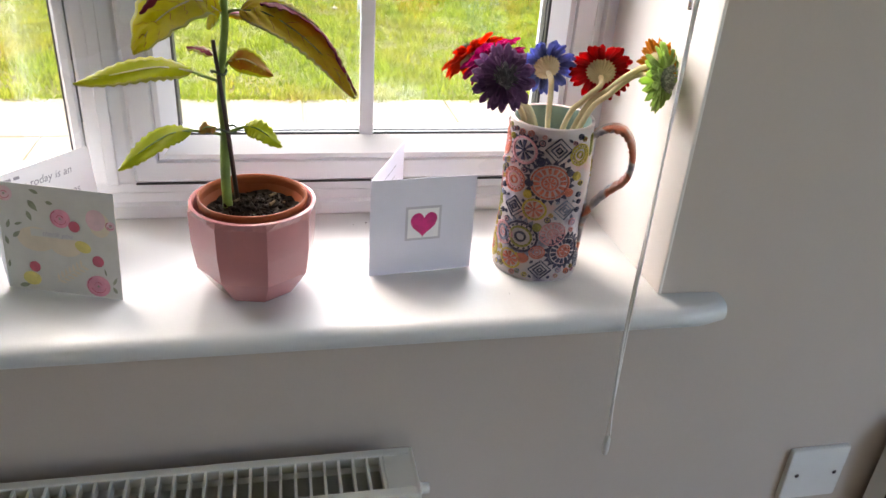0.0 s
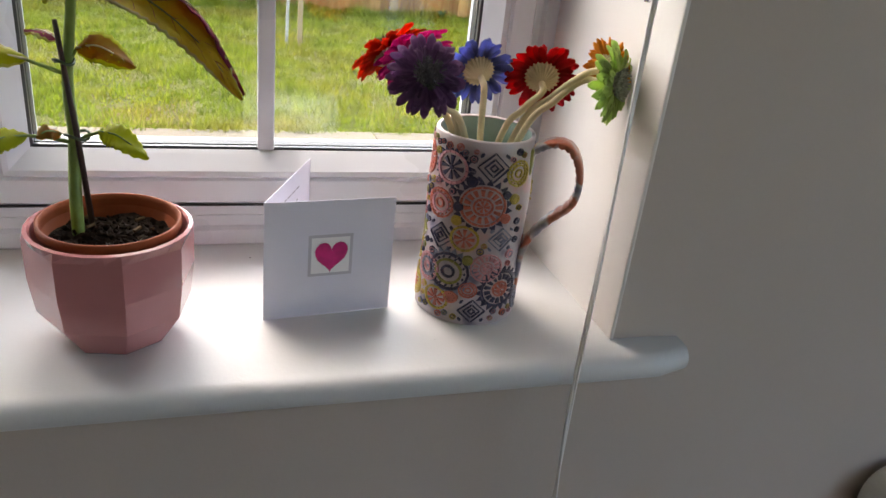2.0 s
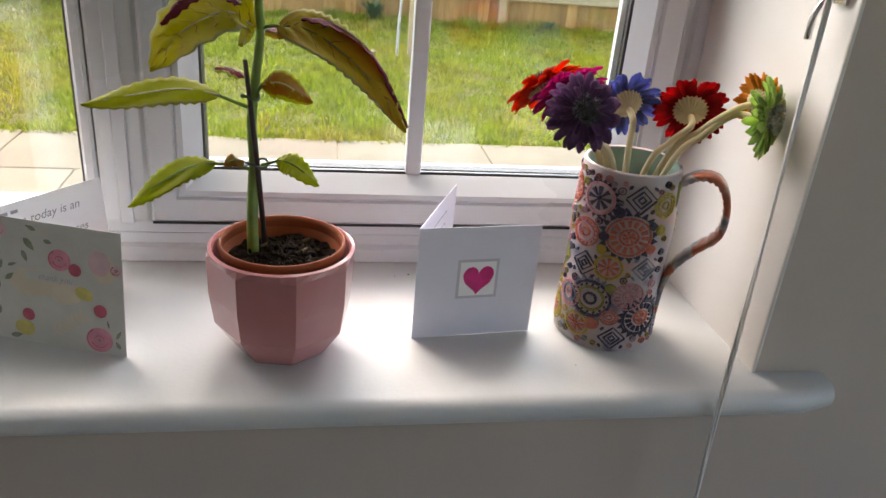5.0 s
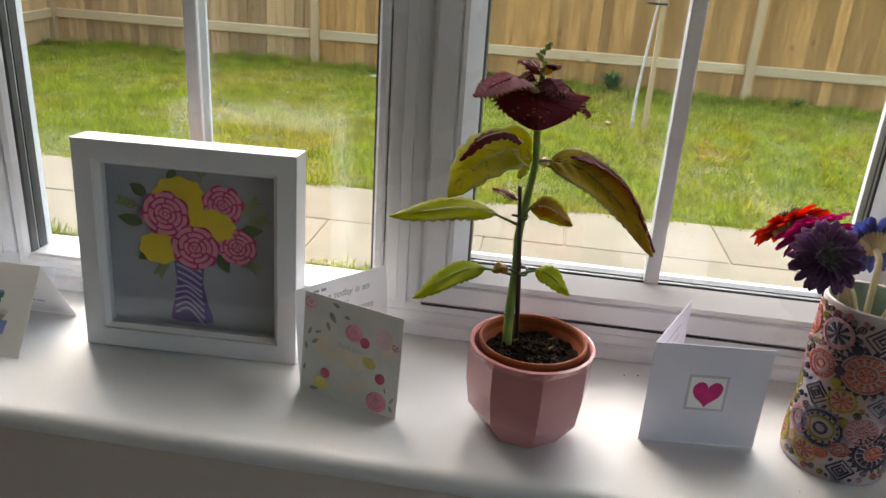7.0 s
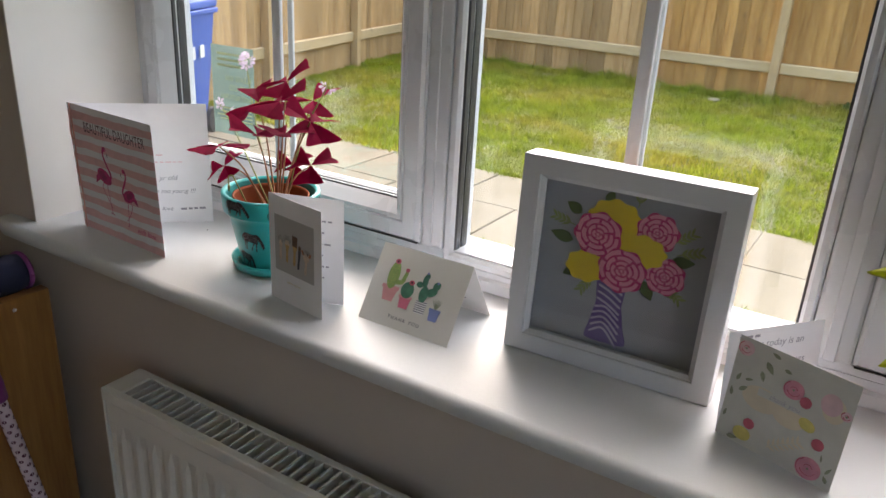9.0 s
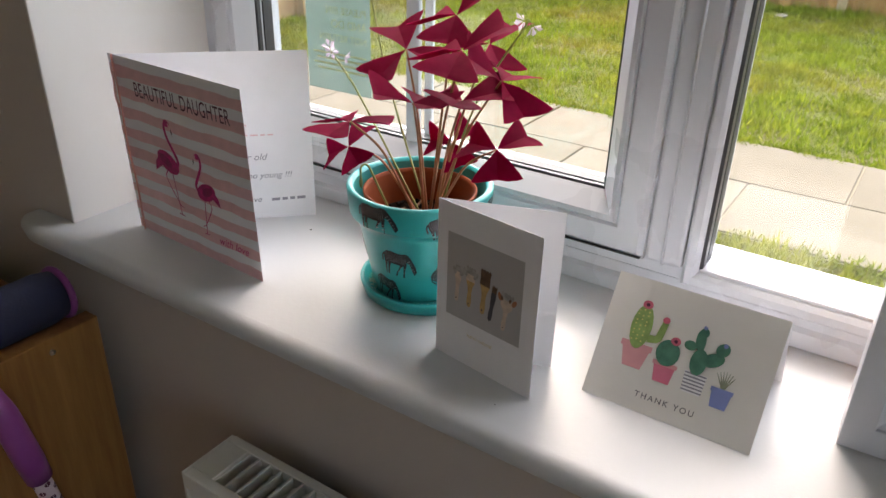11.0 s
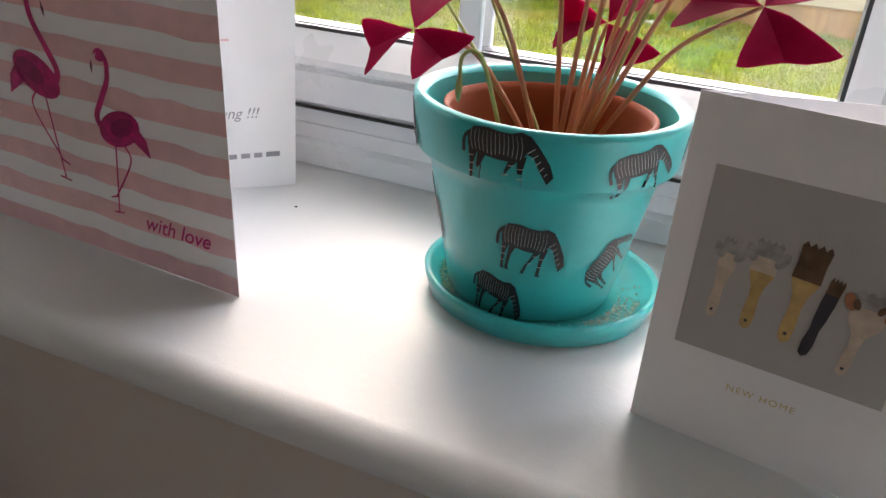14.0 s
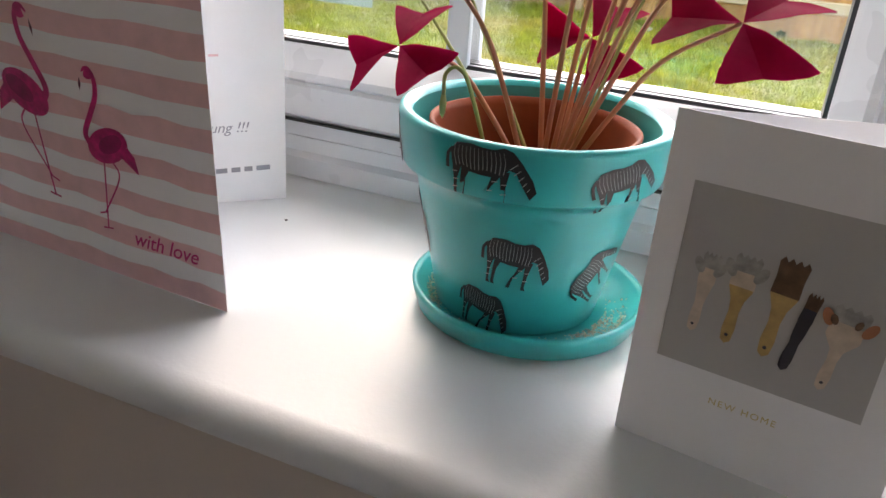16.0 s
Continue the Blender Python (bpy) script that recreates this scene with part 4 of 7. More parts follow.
def heart_card():
    t, f, b = folded_card("heart_card", "lilac-white folded card with a small framed magenta heart", (-0.3171, 0.1394), (-0.2003, 0.1524), (-0.2643, 0.2556), 0.1134, M_CARD_LILAC)
    cx, cy = 0.0590, 0.0605
    decal("silver_border", [rect(cx - 0.0203, cy - 0.0203, cx + 0.0203, cy + 0.0203)], M_SILVERLINE, f, 1)
    decal("white_square", [rect(cx - 0.0175, cy - 0.0175, cx + 0.0175, cy + 0.0175)], M_CARD, f, 2)
    brushed = []
    for x, y in heart_shape(0.0, 0.0, 0.0160):
        low = max(0.0, -y / 0.0160)
        brushed.append((cx + 0.0005 + x * (1 + 0.45 * low * max(0.0, 1 - low)) + 0.05 * y, cy + (y * 0.95 if y < 0 else y) + 0.02 * x))
    decal("heart", [brushed], M_MAGENTA, f, 3, label="magenta painted heart")
    for k in range(5):
        scribble(0.02, 0.094 - 0.012 * k, 0.078 - 0.008 * (k % 3), 0.0016, M_PENCIL, b, 1, 0.02, 10 + k)


heart_card()


def floral_card():
    t, f, b = folded_card("floral_card", "pale folded thank-you card printed with watercolour roses and leaves", (-0.6823, 0.151), (-0.5681, 0.1132), (-0.6049, 0.2484), 0.1127, M_FLORALCARD, M_CARD, lean=(-0.003, 0.0119, 0))
    w, h = 0.1203, 0.1127

    def rose(u, v, r, soft=M_ROSEPALE, lines=M_ROSERED):
        decal("rose_print", [ell(u * w, v * h, r, r * 0.92, 15)], soft, f, 3)
        polys = []
        for rr, a0, a1 in ((0.9, 120, 260), (0.62, 200, 350), (0.35, 20, 170)):
            polys += strip([(u * w + r * rr * math.cos(radians(a)), v * h + r * rr * 0.92 * math.sin(radians(a))) for a in np.linspace(a0, a1, 5)], 0.0010, 0.0004, 3)
        decal("rose_lines", polys, lines, f, 4)
        decal("rose_eye", [ell(u * w, v * h, 0.0011)], M_SAGE, f, 5)

    decal("wash", [ell(0.55 * w, 0.47 * h, 0.017, 0.012), ell(0.86 * w, 0.70 * h, 0.011, 0.013), ell(0.30 * w, 0.5 * h, 0.02, 0.013)], M_CREAMWASH, f, 1)
    decal("wash", [ell(0.83 * w, 0.74 * h, 0.010, 0.011)], M_ROSEWASH, f, 2)
    rose(0.53, 0.72, 0.0105)
    rose(0.03 + 0.045, 0.90, 0.0085, M_ROSEWASH)
    rose(0.80, 0.10 + 0.012, 0.0125)
    rose(0.955, 0.70, 0.0052, M_ROSEWASH)
    decal("berry", [ell(0.645 * w, 0.66 * h, 0.0058)], M_ROSERED, f, 5)
    decal("berry", [ell(0.26 * w, 0.235 * h, 0.0058)], M_ROSERED, f, 5)
    decal("berry", [ell(0.82 * w, 0.355 * h, 0.0060)], M_ROSERED, f, 5)
    decal("yellow_wash", [ell(0.70 * w, 0.475 * h, 0.0085, 0.006, -20)], M_LEMON, f, 3)
    decal("yellow_wash", [ell(0.22 * w, 0.115 * h, 0.0095, 0.0075)], M_LEMON, f, 3)
    sage = [leaf2d(0.27 * w, 0.86 * h, 0.014, 0.0065, -50), leaf2d(0.37 * w, 0.93 * h, 0.010, 0.004, 160), leaf2d(0.25 * w, 0.76 * h, 0.011, 0.005, -70), leaf2d(0.42 * w, 0.86 * h, 0.008, 0.004, -10),
            leaf2d(0.06 * w, 0.58 * h, 0.010, 0.004, 70), leaf2d(0.10 * w, 0.50 * h, 0.011, 0.0045, 40), leaf2d(0.05 * w, 0.42 * h, 0.010, 0.004, 100), leaf2d(0.13 * w, 0.62 * h, 0.009, 0.003, 20),
            leaf2d(0.10 * w, 0.03 * h, 0.012, 0.005, 12), leaf2d(0.03 * w, 0.20 * h, 0.009, 0.003, 80), leaf2d(0.93 * w, 0.14 * h, 0.010, 0.003, 60), leaf2d(0.96 * w, 0.06 * h, 0.008, 0.004, 120), leaf2d(0.88 * w, 0.22 * h, 0.008, 0.002, 100)]
    decal("sage_leaves", sage, M_SAGE, f, 4)
    fern = strip([(0.44 * w, 0.10 * h), (0.54 * w, 0.20 * h), (0.70 * w, 0.30 * h)], 0.0007)
    for k in range(7):
        u, v = 0.46 + 0.035 * k, 0.125 + 0.026 * k
        fern.append(leaf2d(u * w, v * h, 0.0085, 0.0026, 95))
        fern.append(leaf2d(u * w, v * h, 0.0085, 0.0026, -15))
    decal("fern_print", fern, M_CREAMWASH, f, 4)
    decal("banner", [rect(0.26 * w, 0.53 * h, 0.80 * w, 0.60 * h)], M_FLORALCARD, f, 2)
    lettering("thank you", 0.0078, 0.36 * w, 0.545 * h, M_SILVERLINE, f, 6, shear=0.35)
    scribble(0.014, 0.103, 0.028, 0.0030, M_PENCIL, b, 1, 0.0, 3)
    lettering("hope today is an", 0.0115, 0.022, 0.091, M_PENCIL, b, shear=0.2)
    lettering("for you", 0.0115, 0.034, 0.079, M_PENCIL, b, shear=0.2)
    lettering("of roses", 0.0115, 0.066, 0.068, M_PENCIL, b, shear=0.2)
    lettering("wanted", 0.0115, 0.066, 0.057, M_PENCIL, b, shear=0.2)
    lettering("for", 0.0115, 0.096, 0.046, M_PENCIL, b, shear=0.2)
    for k in range(3):
        scribble(0.02, 0.036 - 0.010 * k, 0.08, 0.0022, M_PENCIL, b, 1, 0.0, 20 + k)


floral_card()


def brush_card():
    t, f, b = folded_card("paintbrush_card", "white folded new-home card with a grey photograph of five paintbrushes", (-1.2739, 0.1078), (-1.1699, 0.0915), (-1.1755, 0.1422), 0.1483, M_CARD)
    x0, x1, z0, z1 = 0.0115, 0.0905, 0.0440, 0.1225
    decal("photograph", [rect(x0, z0, x1, z1)], M_PHOTO, f, 1, label="matt grey square photograph")

    def brush(cx, cy, s, rot, handle, ferrule, bristle, wide=1.0, ears=None):
        c, sn = math.cos(radians(rot)), math.sin(radians(rot))

        def tr(poly):
            return [(cx + s * (x * c - y * sn), cy + s * (x * sn + y * c)) for x, y in poly]

        hw = 3.2 * wide
        outline = [(-1.5, -16), (0, -17.2), (1.5, -16), (1.9, -12), (1.5, -6), (2.0, -2), (hw, 2), (hw, 4), (-hw, 4), (-hw, 2), (-2.0, -2), (-1.5, -6), (-1.9, -12)]
        decal("handle_print", [tr(outline)], handle, f, 2)
        decal("ferrule_print", [tr([(-hw - 0.2, 2.5), (hw + 0.2, 2.5), (hw, 8), (-hw, 8)])], ferrule, f, 3)
        tuft = [(-hw, 7.5), (hw, 7.5)]
        for k in range(9):
            tuft.append((hw * 1.1 - 2.2 * hw * k / 8, 12.5 + (0.9 if k % 2 else -0.5)))
        decal("bristle_print", [tr(tuft)], bristle, f, 4)
        if ears:
            decal("bristle_print", [tr(ell(-hw * 1.25, 8, 1.6, 3.0, 25)), tr(ell(hw * 1.25, 8, 1.6, 3.0, -25))], ears, f, 5)
        decal("hang_hole", [tr(ell(0, -14, 0.55))], M_CHAR, f, 5)

    brush(0.0238, 0.0800, 0.00118, -4, M_PALEWOOD, M_PALEWOOD, M_GREYBR, 0.85, M_GREYBR)
    brush(0.0372, 0.0815, 0.00130, -3, M_TAN, M_PALEWOOD, M_GREYBR, 1.1, M_GREYBR)
    brush(0.0525, 0.0830, 0.00142, -4, M_TAN, M_BROWN, M_BROWN, 1.1)
    brush(0.0615, 0.0755, 0.00116, -8, M_CHAR, M_CHAR, M_BROWN, 0.65)
    brush(0.0752, 0.0735, 0.00122, -6, M_PALEWOOD, M_PALEWOOD, M_GREYBR, 1.5, M_ORANGE_PR)
    decal("bristle_print", [ell(0.0712, 0.0835, 0.0013, 0.0022, 20), ell(0.0795, 0.0835, 0.0012, 0.0020, -20)], M_BROWN, f, 6)
    lettering("NEW HOME", 0.0043, 0.0495, 0.0295, M_GOLD, f, 2, align="CENTER", spacing=1.25)
    for k in range(6):
        scribble(0.03, 0.115 - 0.016 * k, 0.058 - 0.01 * (k % 2), 0.0022, M_PENCIL, b, 1, 0.02, 40 + k)


brush_card()


def flamingo_like(f, ox, oy, s, flip, m1, m2):
    """A plain pink long-necked shape on two thin legs."""
    g = -1 if flip else 1

    def P(pts):
        return [(ox + g * s * x, oy + s * y) for x, y in pts]

    decal("pink_shape", [P(ell(0, 0, 16.5, 10, -22, 24)), P([(-10, 8), (-20, -3), (-22, -13), (-8, -4)])], m1, f, 4)
    decal("pink_shape", strip(P([(11, -4), (16, 4), (10, 16), (4, 27), (3, 37), (7, 42), (11, 39)]), s * 4.2, s * 3.0), m1, f, 5)
    decal("pink_shape", [P(ell(7, 40, 4.2, 3.6))], m1, f, 6)
    decal("dark_wing", [P(ell(-3, 1.5, 10, 5, -26))], m2, f, 7)
    decal("pale_tip", [P([(9, 41), (14, 38), (14.5, 33), (11, 36)])], M_STRIPE_PINK, f, 7)
    decal("dark_tip", [P([(13.2, 37), (14.8, 33), (14.2, 29), (12.8, 33)])], M_MAROON, f, 8)
    legs = strip(P([(-2, -8), (-6, -18), (9, -42)]), s * 1.1) + strip(P([(4, -8), (6, -26), (9, -52)]), s * 1.1) + strip(P([(5, -52), (13, -53)]), s * 1.0) + strip(P([(8, -42), (14, -44)]), s * 1.0)
    decal("leg_print", legs, m1, f, 5)


def flamingo_card():
    t, f, b = folded_card("pink_striped_card", "pink and white striped birthday card with a salmon ribbon", (-1.6971, 0.1152), (-1.4862, 0.1032), (-1.5534, 0.2587), 0.2034, M_CARD, lean=(0.0084, -0.0061, 0))
    w, h = 0.2112, 0.2034
    rng = random.Random(8)
    n = 9
    for k in range(n):
        y0, y1 = h * (k + 0.0) / n, h * (k + 0.52) / n
        lo = [(w * i / 12, y0 + (0.0012 * rng.uniform(-1, 1) if k else 0.0)) for i in range(13)]
        hi = [(w * i / 12, y1 + 0.0012 * rng.uniform(-1, 1)) for i in range(12, -1, -1)]
        decal("pink_stripe", [lo + hi], M_STRIPE_PINK, f, 1)
    flamingo_like(f, 0.0785, 0.0995, 0.00112, False, M_HOTPINK, M_DEEPPINK)
    flamingo_like(f, 0.1375, 0.0800, 0.00096, True, M_HOTPINK, M_DEEPPINK)
    lettering("BEAUTIFUL DAUGHTER", 0.0225, 0.115, 0.164, M_MAROON, f, 3, squeeze=0.62, align="CENTER", spacing=1.05)
    lettering("with love", 0.0132, 0.147, 0.024, M_MAGENTA, f, 3, weight=0.0001, shear=0.35, squeeze=0.95)
    # ribbon round the fold
    bm = bmesh.new()
    pts = [(0.009 + 0.0012 * math.sin(9 * k / 14), h * k / 14, 0.0012 + 0.0006 * math.sin(5 * k / 14 * 3)) for k in range(15)]
    tube(pts, 0.0042, 6, bm, 0.18)
    part("ribbon", bm, M_SALMON, f, "satin salmon ribbon", smooth=True)
    tails = smooth_path([(0.008, 0.186, 0.003), (0.013, 0.176, 0.006), (0.007, 0.160, 0.004), (0.012, 0.148, 0.005)], 5)
    part("ribbon_tail", tube(tails, 0.0036, 6, None, 0.2), M_SALMON, f, "loose satin ribbon tail", smooth=True)
    lettering("yr old", 0.0115, 0.122, 0.076, M_PENCIL, b, shear=0.3)
    lettering("much too young !!!", 0.0105, 0.096, 0.053, M_PENCIL, b, shear=0.3)
    lettering("love", 0.0105, 0.122, 0.022, M_PENCIL, b, shear=0.3)
    scribble(0.152, 0.0225, 0.042, 0.0036, M_PENCIL, b, 1, 0.03, 77)
    scribble(0.10, 0.118, 0.035, 0.0015, M_STRIPE_PINK, b, 1, 0.0, 78)
    scribble(0.10, 0.106, 0.06, 0.0015, M_STRIPE_PINK, b, 1, 0.0, 79)


flamingo_card()


def cactus_card():
    x0, x1 = -1.140, -1.0028
    yf, yt, yb, zt = 0.1285, 0.1858, 0.2396, SILL + 0.0891
    base = Vector((x0, yf, SILL + 0.0004))
    t = tagged(empty("cactus_card", Matrix.Translation(base)), "warm white tented thank-you card with four painted potted cacti", "greeting card", "greeting cards on the sill")
    inv = Matrix.Translation(-base)
    top = Vector((x0, yt, zt))
    L = (top - base).length
    f = card_panel("front_leaf", t, inv @ sheet_pose(base, (x1, yf, base.z), top), x1 - x0, L, M_CACTUSCARD)
    back0 = Vector((x0, yb, SILL + 0.0004))
    b = card_panel("back_leaf", t, inv @ sheet_pose(back0, (x1, yb, back0.z), top), x1 - x0, (top - back0).length, M_CARD)
    S = 0.001

    def p(name, polys, mat, lv):
        decal(name, [[(x * S, y * S * 0.98) for x, y in q] for q in polys], mat, f, lv)

    # pots
    p("pot_print", [[(20, 52), (44, 52), (40, 33), (25, 33)]], M_CPOT, 2)
    p("pot_print", [rect(19, 49, 45, 54)], M_CPOT, 3)
    p("pot_print", [[(49, 45), (67, 45), (65, 29), (52, 29)]], M_CPOT2, 2)
    p("pot_print", [rect(48, 42.5, 68, 46)], M_CPOT, 3)
    p("pot_print", [[(74, 46), (92, 46), (90, 29), (76, 29)]], M_CARD, 2)
    p("pot_stripe", [rect(74.5 + 0.1 * k, 44.2 - 2.8 * k, 91.5 - 0.1 * k, 45.4 - 2.8 * k) for k in range(6)], M_PENCIL, 3)
    p("pot_print", [[(97, 40), (113, 40), (111, 25), (99, 25)]], M_CBLUE, 2)
    p("pot_print", [rect(96.5, 37.5, 113.5, 41)], M_CBLUE, 3)
    # cacti
    p("cactus_print", [ell(31, 68, 8.5, 19)], M_CGREEN, 4)
    p("cactus_print", [[(x, y) for x, y in q] for q in strip([(38, 60), (46, 62), (48, 70), (49, 77)], 6.5, 5)], M_CGREEN, 4)
    p("spine_print", [ell(26 + 4 * (k % 3), 56 + 4.2 * (k // 3) + (k % 2), 0.7, 0.7, 0, 6) for k in range(21)], M_LEMON, 5)
    p("cactus_print", [ell(57.5, 54, 9.5, 11)], M_CDARK, 4)
    p("cactus_print", [ell(82, 55, 6.5, 11), ell(79, 72, 4, 9, 8), ell(72.5, 66, 5, 4), ell(92, 60, 9, 5.5, 28), ell(97, 70, 5, 6, -30), ell(80, 79, 3.6, 4)], M_CDARK, 4)
    spikes = []
    for k in range(7):
        a = radians(55 + 12 * k)
        spikes += strip([(105, 40), (105 + 12 * math.cos(a), 40 + 15 * math.sin(a))], 1.7, 0.4)
    p("cactus_print", spikes, M_SAGE, 1.5)
    p("bloom_print", [ell(31, 87, 4.2, 3.6), ell(49, 79, 3, 2.8), ell(61, 65, 4, 3.4)], M_ROSERED, 6)
    p("bloom_print", [ell(31, 87, 1.6), ell(61, 65, 1.5)], M_MAROON, 7)
    p("bloom_print", [ell(98, 74, 1.8), ell(79.5, 83, 1.6)], M_CBLUE, 6)
    lettering("THANK YOU", 0.0067, 0.0665, 0.0115, M_INK, f, 2, align="CENTER", spacing=1.35)
    for k in range(5):
        scribble(0.02, 0.082 - 0.014 * k, 0.09 - 0.012 * (k % 2), 0.0022, M_PENCIL, b, 1, 0.0, 60 + k)


cactus_card()


def box_frame():
    """White shadow-box frame with a cut-paper bouquet, standing on the sill."""
    W, H, D = 0.2497, 0.2440, 0.036
    t = tagged(empty("shadow_box_frame", pose(-0.9505, 0.1795, SILL + 0.0015, -2.6, 0, 2.5)), "white deep box frame with a cut-paper bouquet behind glass", "picture frame")
    bm = bmesh.new()
    prof = [(0.0, D), (0.0, 0.0006), (0.0006, 0.0), (0.0214, 0.0), (0.0220, 0.0006), (0.0222, 0.004), (0.0272, 0.0075), (0.0275, 0.010), (0.0205, 0.012), (0.0205, D)]
    ring_sweep(bm, 0, W, 0, H, prof)
    part("frame", bm, M_FRAMEW, t)
    part("glass", box(0.021, W - 0.021, 0.0101, 0.0118, 0.021, H - 0.021), M_PICGLASS, t).visible_shadow = False
    part("mount", box(0.0206, W - 0.0206, 0.030, 0.033, 0.0206, H - 0.0206), M_MOUNT, t, "grey-white backing card")
    part("back_board", box(0.0206, W - 0.0206, 0.0335, D - 0.0005, 0.0206, H - 0.0206), M_PINE, t)
    face = empty("bouquet")
    face.parent = t
    face.matrix_basis = pose(0, 0.0298, 0, 90, 0, 0)
    S = 0.001

    def layer(name, polys, mat, height, thick=0.0005):
        ob = decal(name, [[(x * S, y * S * 0.965) for x, y in q] for q in polys], mat, face, 1, thick=thick)
        ob.location.z = height * S
        return ob

    def scallop(cx, cy, rx, ry, lobes, rot=0, amp=0.06, n=60):
        out = []
        for k in range(n):
            a = 2 * math.pi * k / n
            r = 1 + amp * math.sin(lobes * a + rot)
            out.append((cx + rx * r * math.cos(a), cy + ry * r * math.sin(a)))
        return out

    def rose(cx, cy, r, h):
        layer("rose_back", [scallop(cx, cy, r * 1.04, r, 7, cx)], M_CERISE, h)
        petals = []
        for ring, (rr, cnt, span, wd) in enumerate(((0.86, 6, 52, 0.22), (0.60, 5, 62, 0.20), (0.37, 4, 76, 0.16), (0.17, 3, 100, 0.13))):
            for k in range(cnt):
                a0 = 360 * k / cnt + 31 * ring + cx
                pts = [(cx + r * (rr + 0.03 * math.sin(i * 0.8)) * math.cos(radians(a0 + span * (i / 5 - 0.5))), cy + r * rr * math.sin(radians(a0 + span * (i / 5 - 0.5)))) for i in range(6)]
                petals += strip(pts, r * wd * 0.98, r * wd * 0.66, 2)
        layer("rose_petals", petals, M_PINKPAPER, h + 0.9)
        layer("rose_heart", [ell(cx, cy, r * 0.07)], M_PINKPAPER, h + 1.0)

    dk = [leaf2d(x, y, L, w, a) for x, y, L, w, a in ((68, 186, 22, 14, 150), (62, 150, 30, 15, 168), (74, 118, 24, 14, 215), (176, 150, 28, 15, 10), (150, 120, 26, 15, 300), (166, 122, 30, 14, 330), (96, 204, 18, 12, 70))]
    layer("dark_leaves", dk, M_DKLEAFPAPER, 1.0)
    lt = []
    for x, y, a in ((62, 170, 165), (132, 206, 85), (176, 172, 40), (92, 112, 240), (172, 122, 325), (182, 160, 20)):
        lt += strip([(x, y), (x + 26 * math.cos(radians(a)), y + 26 * math.sin(radians(a)))], 1.0)
        for k in range(4):
            u = 0.25 + 0.22 * k
            px, py = x + 26 * u * math.cos(radians(a)), y + 26 * u * math.sin(radians(a))
            lt += [leaf2d(px, py, 11, 3.4, a + 38), leaf2d(px, py, 11, 3.4, a - 38)]
    layer("light_leaves", lt, M_LTLEAFPAPER, 1.8)
    layer("vase", [[(96, 118), (134, 118), (133, 102), (131, 80), (136, 54), (142, 35), (141, 30), (131, 28), (101, 28), (92, 30), (91, 35), (96, 56), (100, 80), (98, 102)]], M_VIOLETPAPER, 1.5)
    st = []
    for k in range(9):
        y = 33 + 8.7 * k
        bend_ = 14 * (1 - k / 9)
        st += strip([(97 + 2 * (k > 3), y + 4 + bend_ * 0.2), (113, y + bend_), (132 - 2 * (k > 3), y - 2 - 0.4 * bend_)] if k < 5 else [(101, y + 9), (115, y + 3), (130, y - 7)], 2.6)
    layer("vase_stripes", st, M_LILACPAPER, 2.4)
    layer("yellow_bloom", [scallop(108, 186, 31, 25, 9)], M_YELLOWPAPER, 3.0)
    layer("yellow_bloom", [scallop(82, 122, 24, 20, 8)], M_YELLOWPAPER, 3.2)
    rose(158, 182, 23, 3.4)
    rose(174, 132, 22, 3.8)
    layer("yellow_bloom", [scallop(143, 156, 29, 20, 9, 1.0)], M_YELLOWPAPER, 5.2)
    rose(92, 166, 27, 6.0)
    rose(126, 128, 27, 7.4)


box_frame()

# ---------------------------------------------------------------- potted coleus


def octagon_pot(t):
    """Faceted pink pot: eight flat sides that taper to a small base."""
    bm = bmesh.new()
    prof = [(0.040, 0.0, 0), (0.0425, 0.0022, 0), (0.0615, 0.031, 0), (0.0655, 0.062, 0), (0.0662, 0.097, 0), (0.0660, 0.1045, 1), (0.0630, 0.1055, 1), (0.0612, 0.103, 1), (0.0598, 0.065, 1), (0.045, 0.012, 1)]
    rings = []
    for r, z, rnd in prof:
        ring = []
        for k in range(32):
            a = 2 * math.pi * k / 32 + radians(11)
            s = (2 * math.pi * k / 32) % (math.pi / 4) - math.pi / 8
            rr = r if rnd else r * math.cos(math.pi / 8) / math.cos(s) * 1.025
            ring.append(bm.verts.new((rr * math.cos(a), rr * math.sin(a), z)))
        rings.append(ring)
    for a, b in zip(rings, rings[1:]):
        for k in range(32):
            bm.faces.new((a[k], a[(k + 1) % 32], b[(k + 1) % 32], b[k]))
    bm.faces.new(rings[0][::-1])
    bm.faces.new(rings[-1])
    bmesh.ops.recalc_face_normals(bm, faces=bm.faces)
    part("pot", bm, M_PINKPOT, t, "glossy pink faceted ceramic pot")


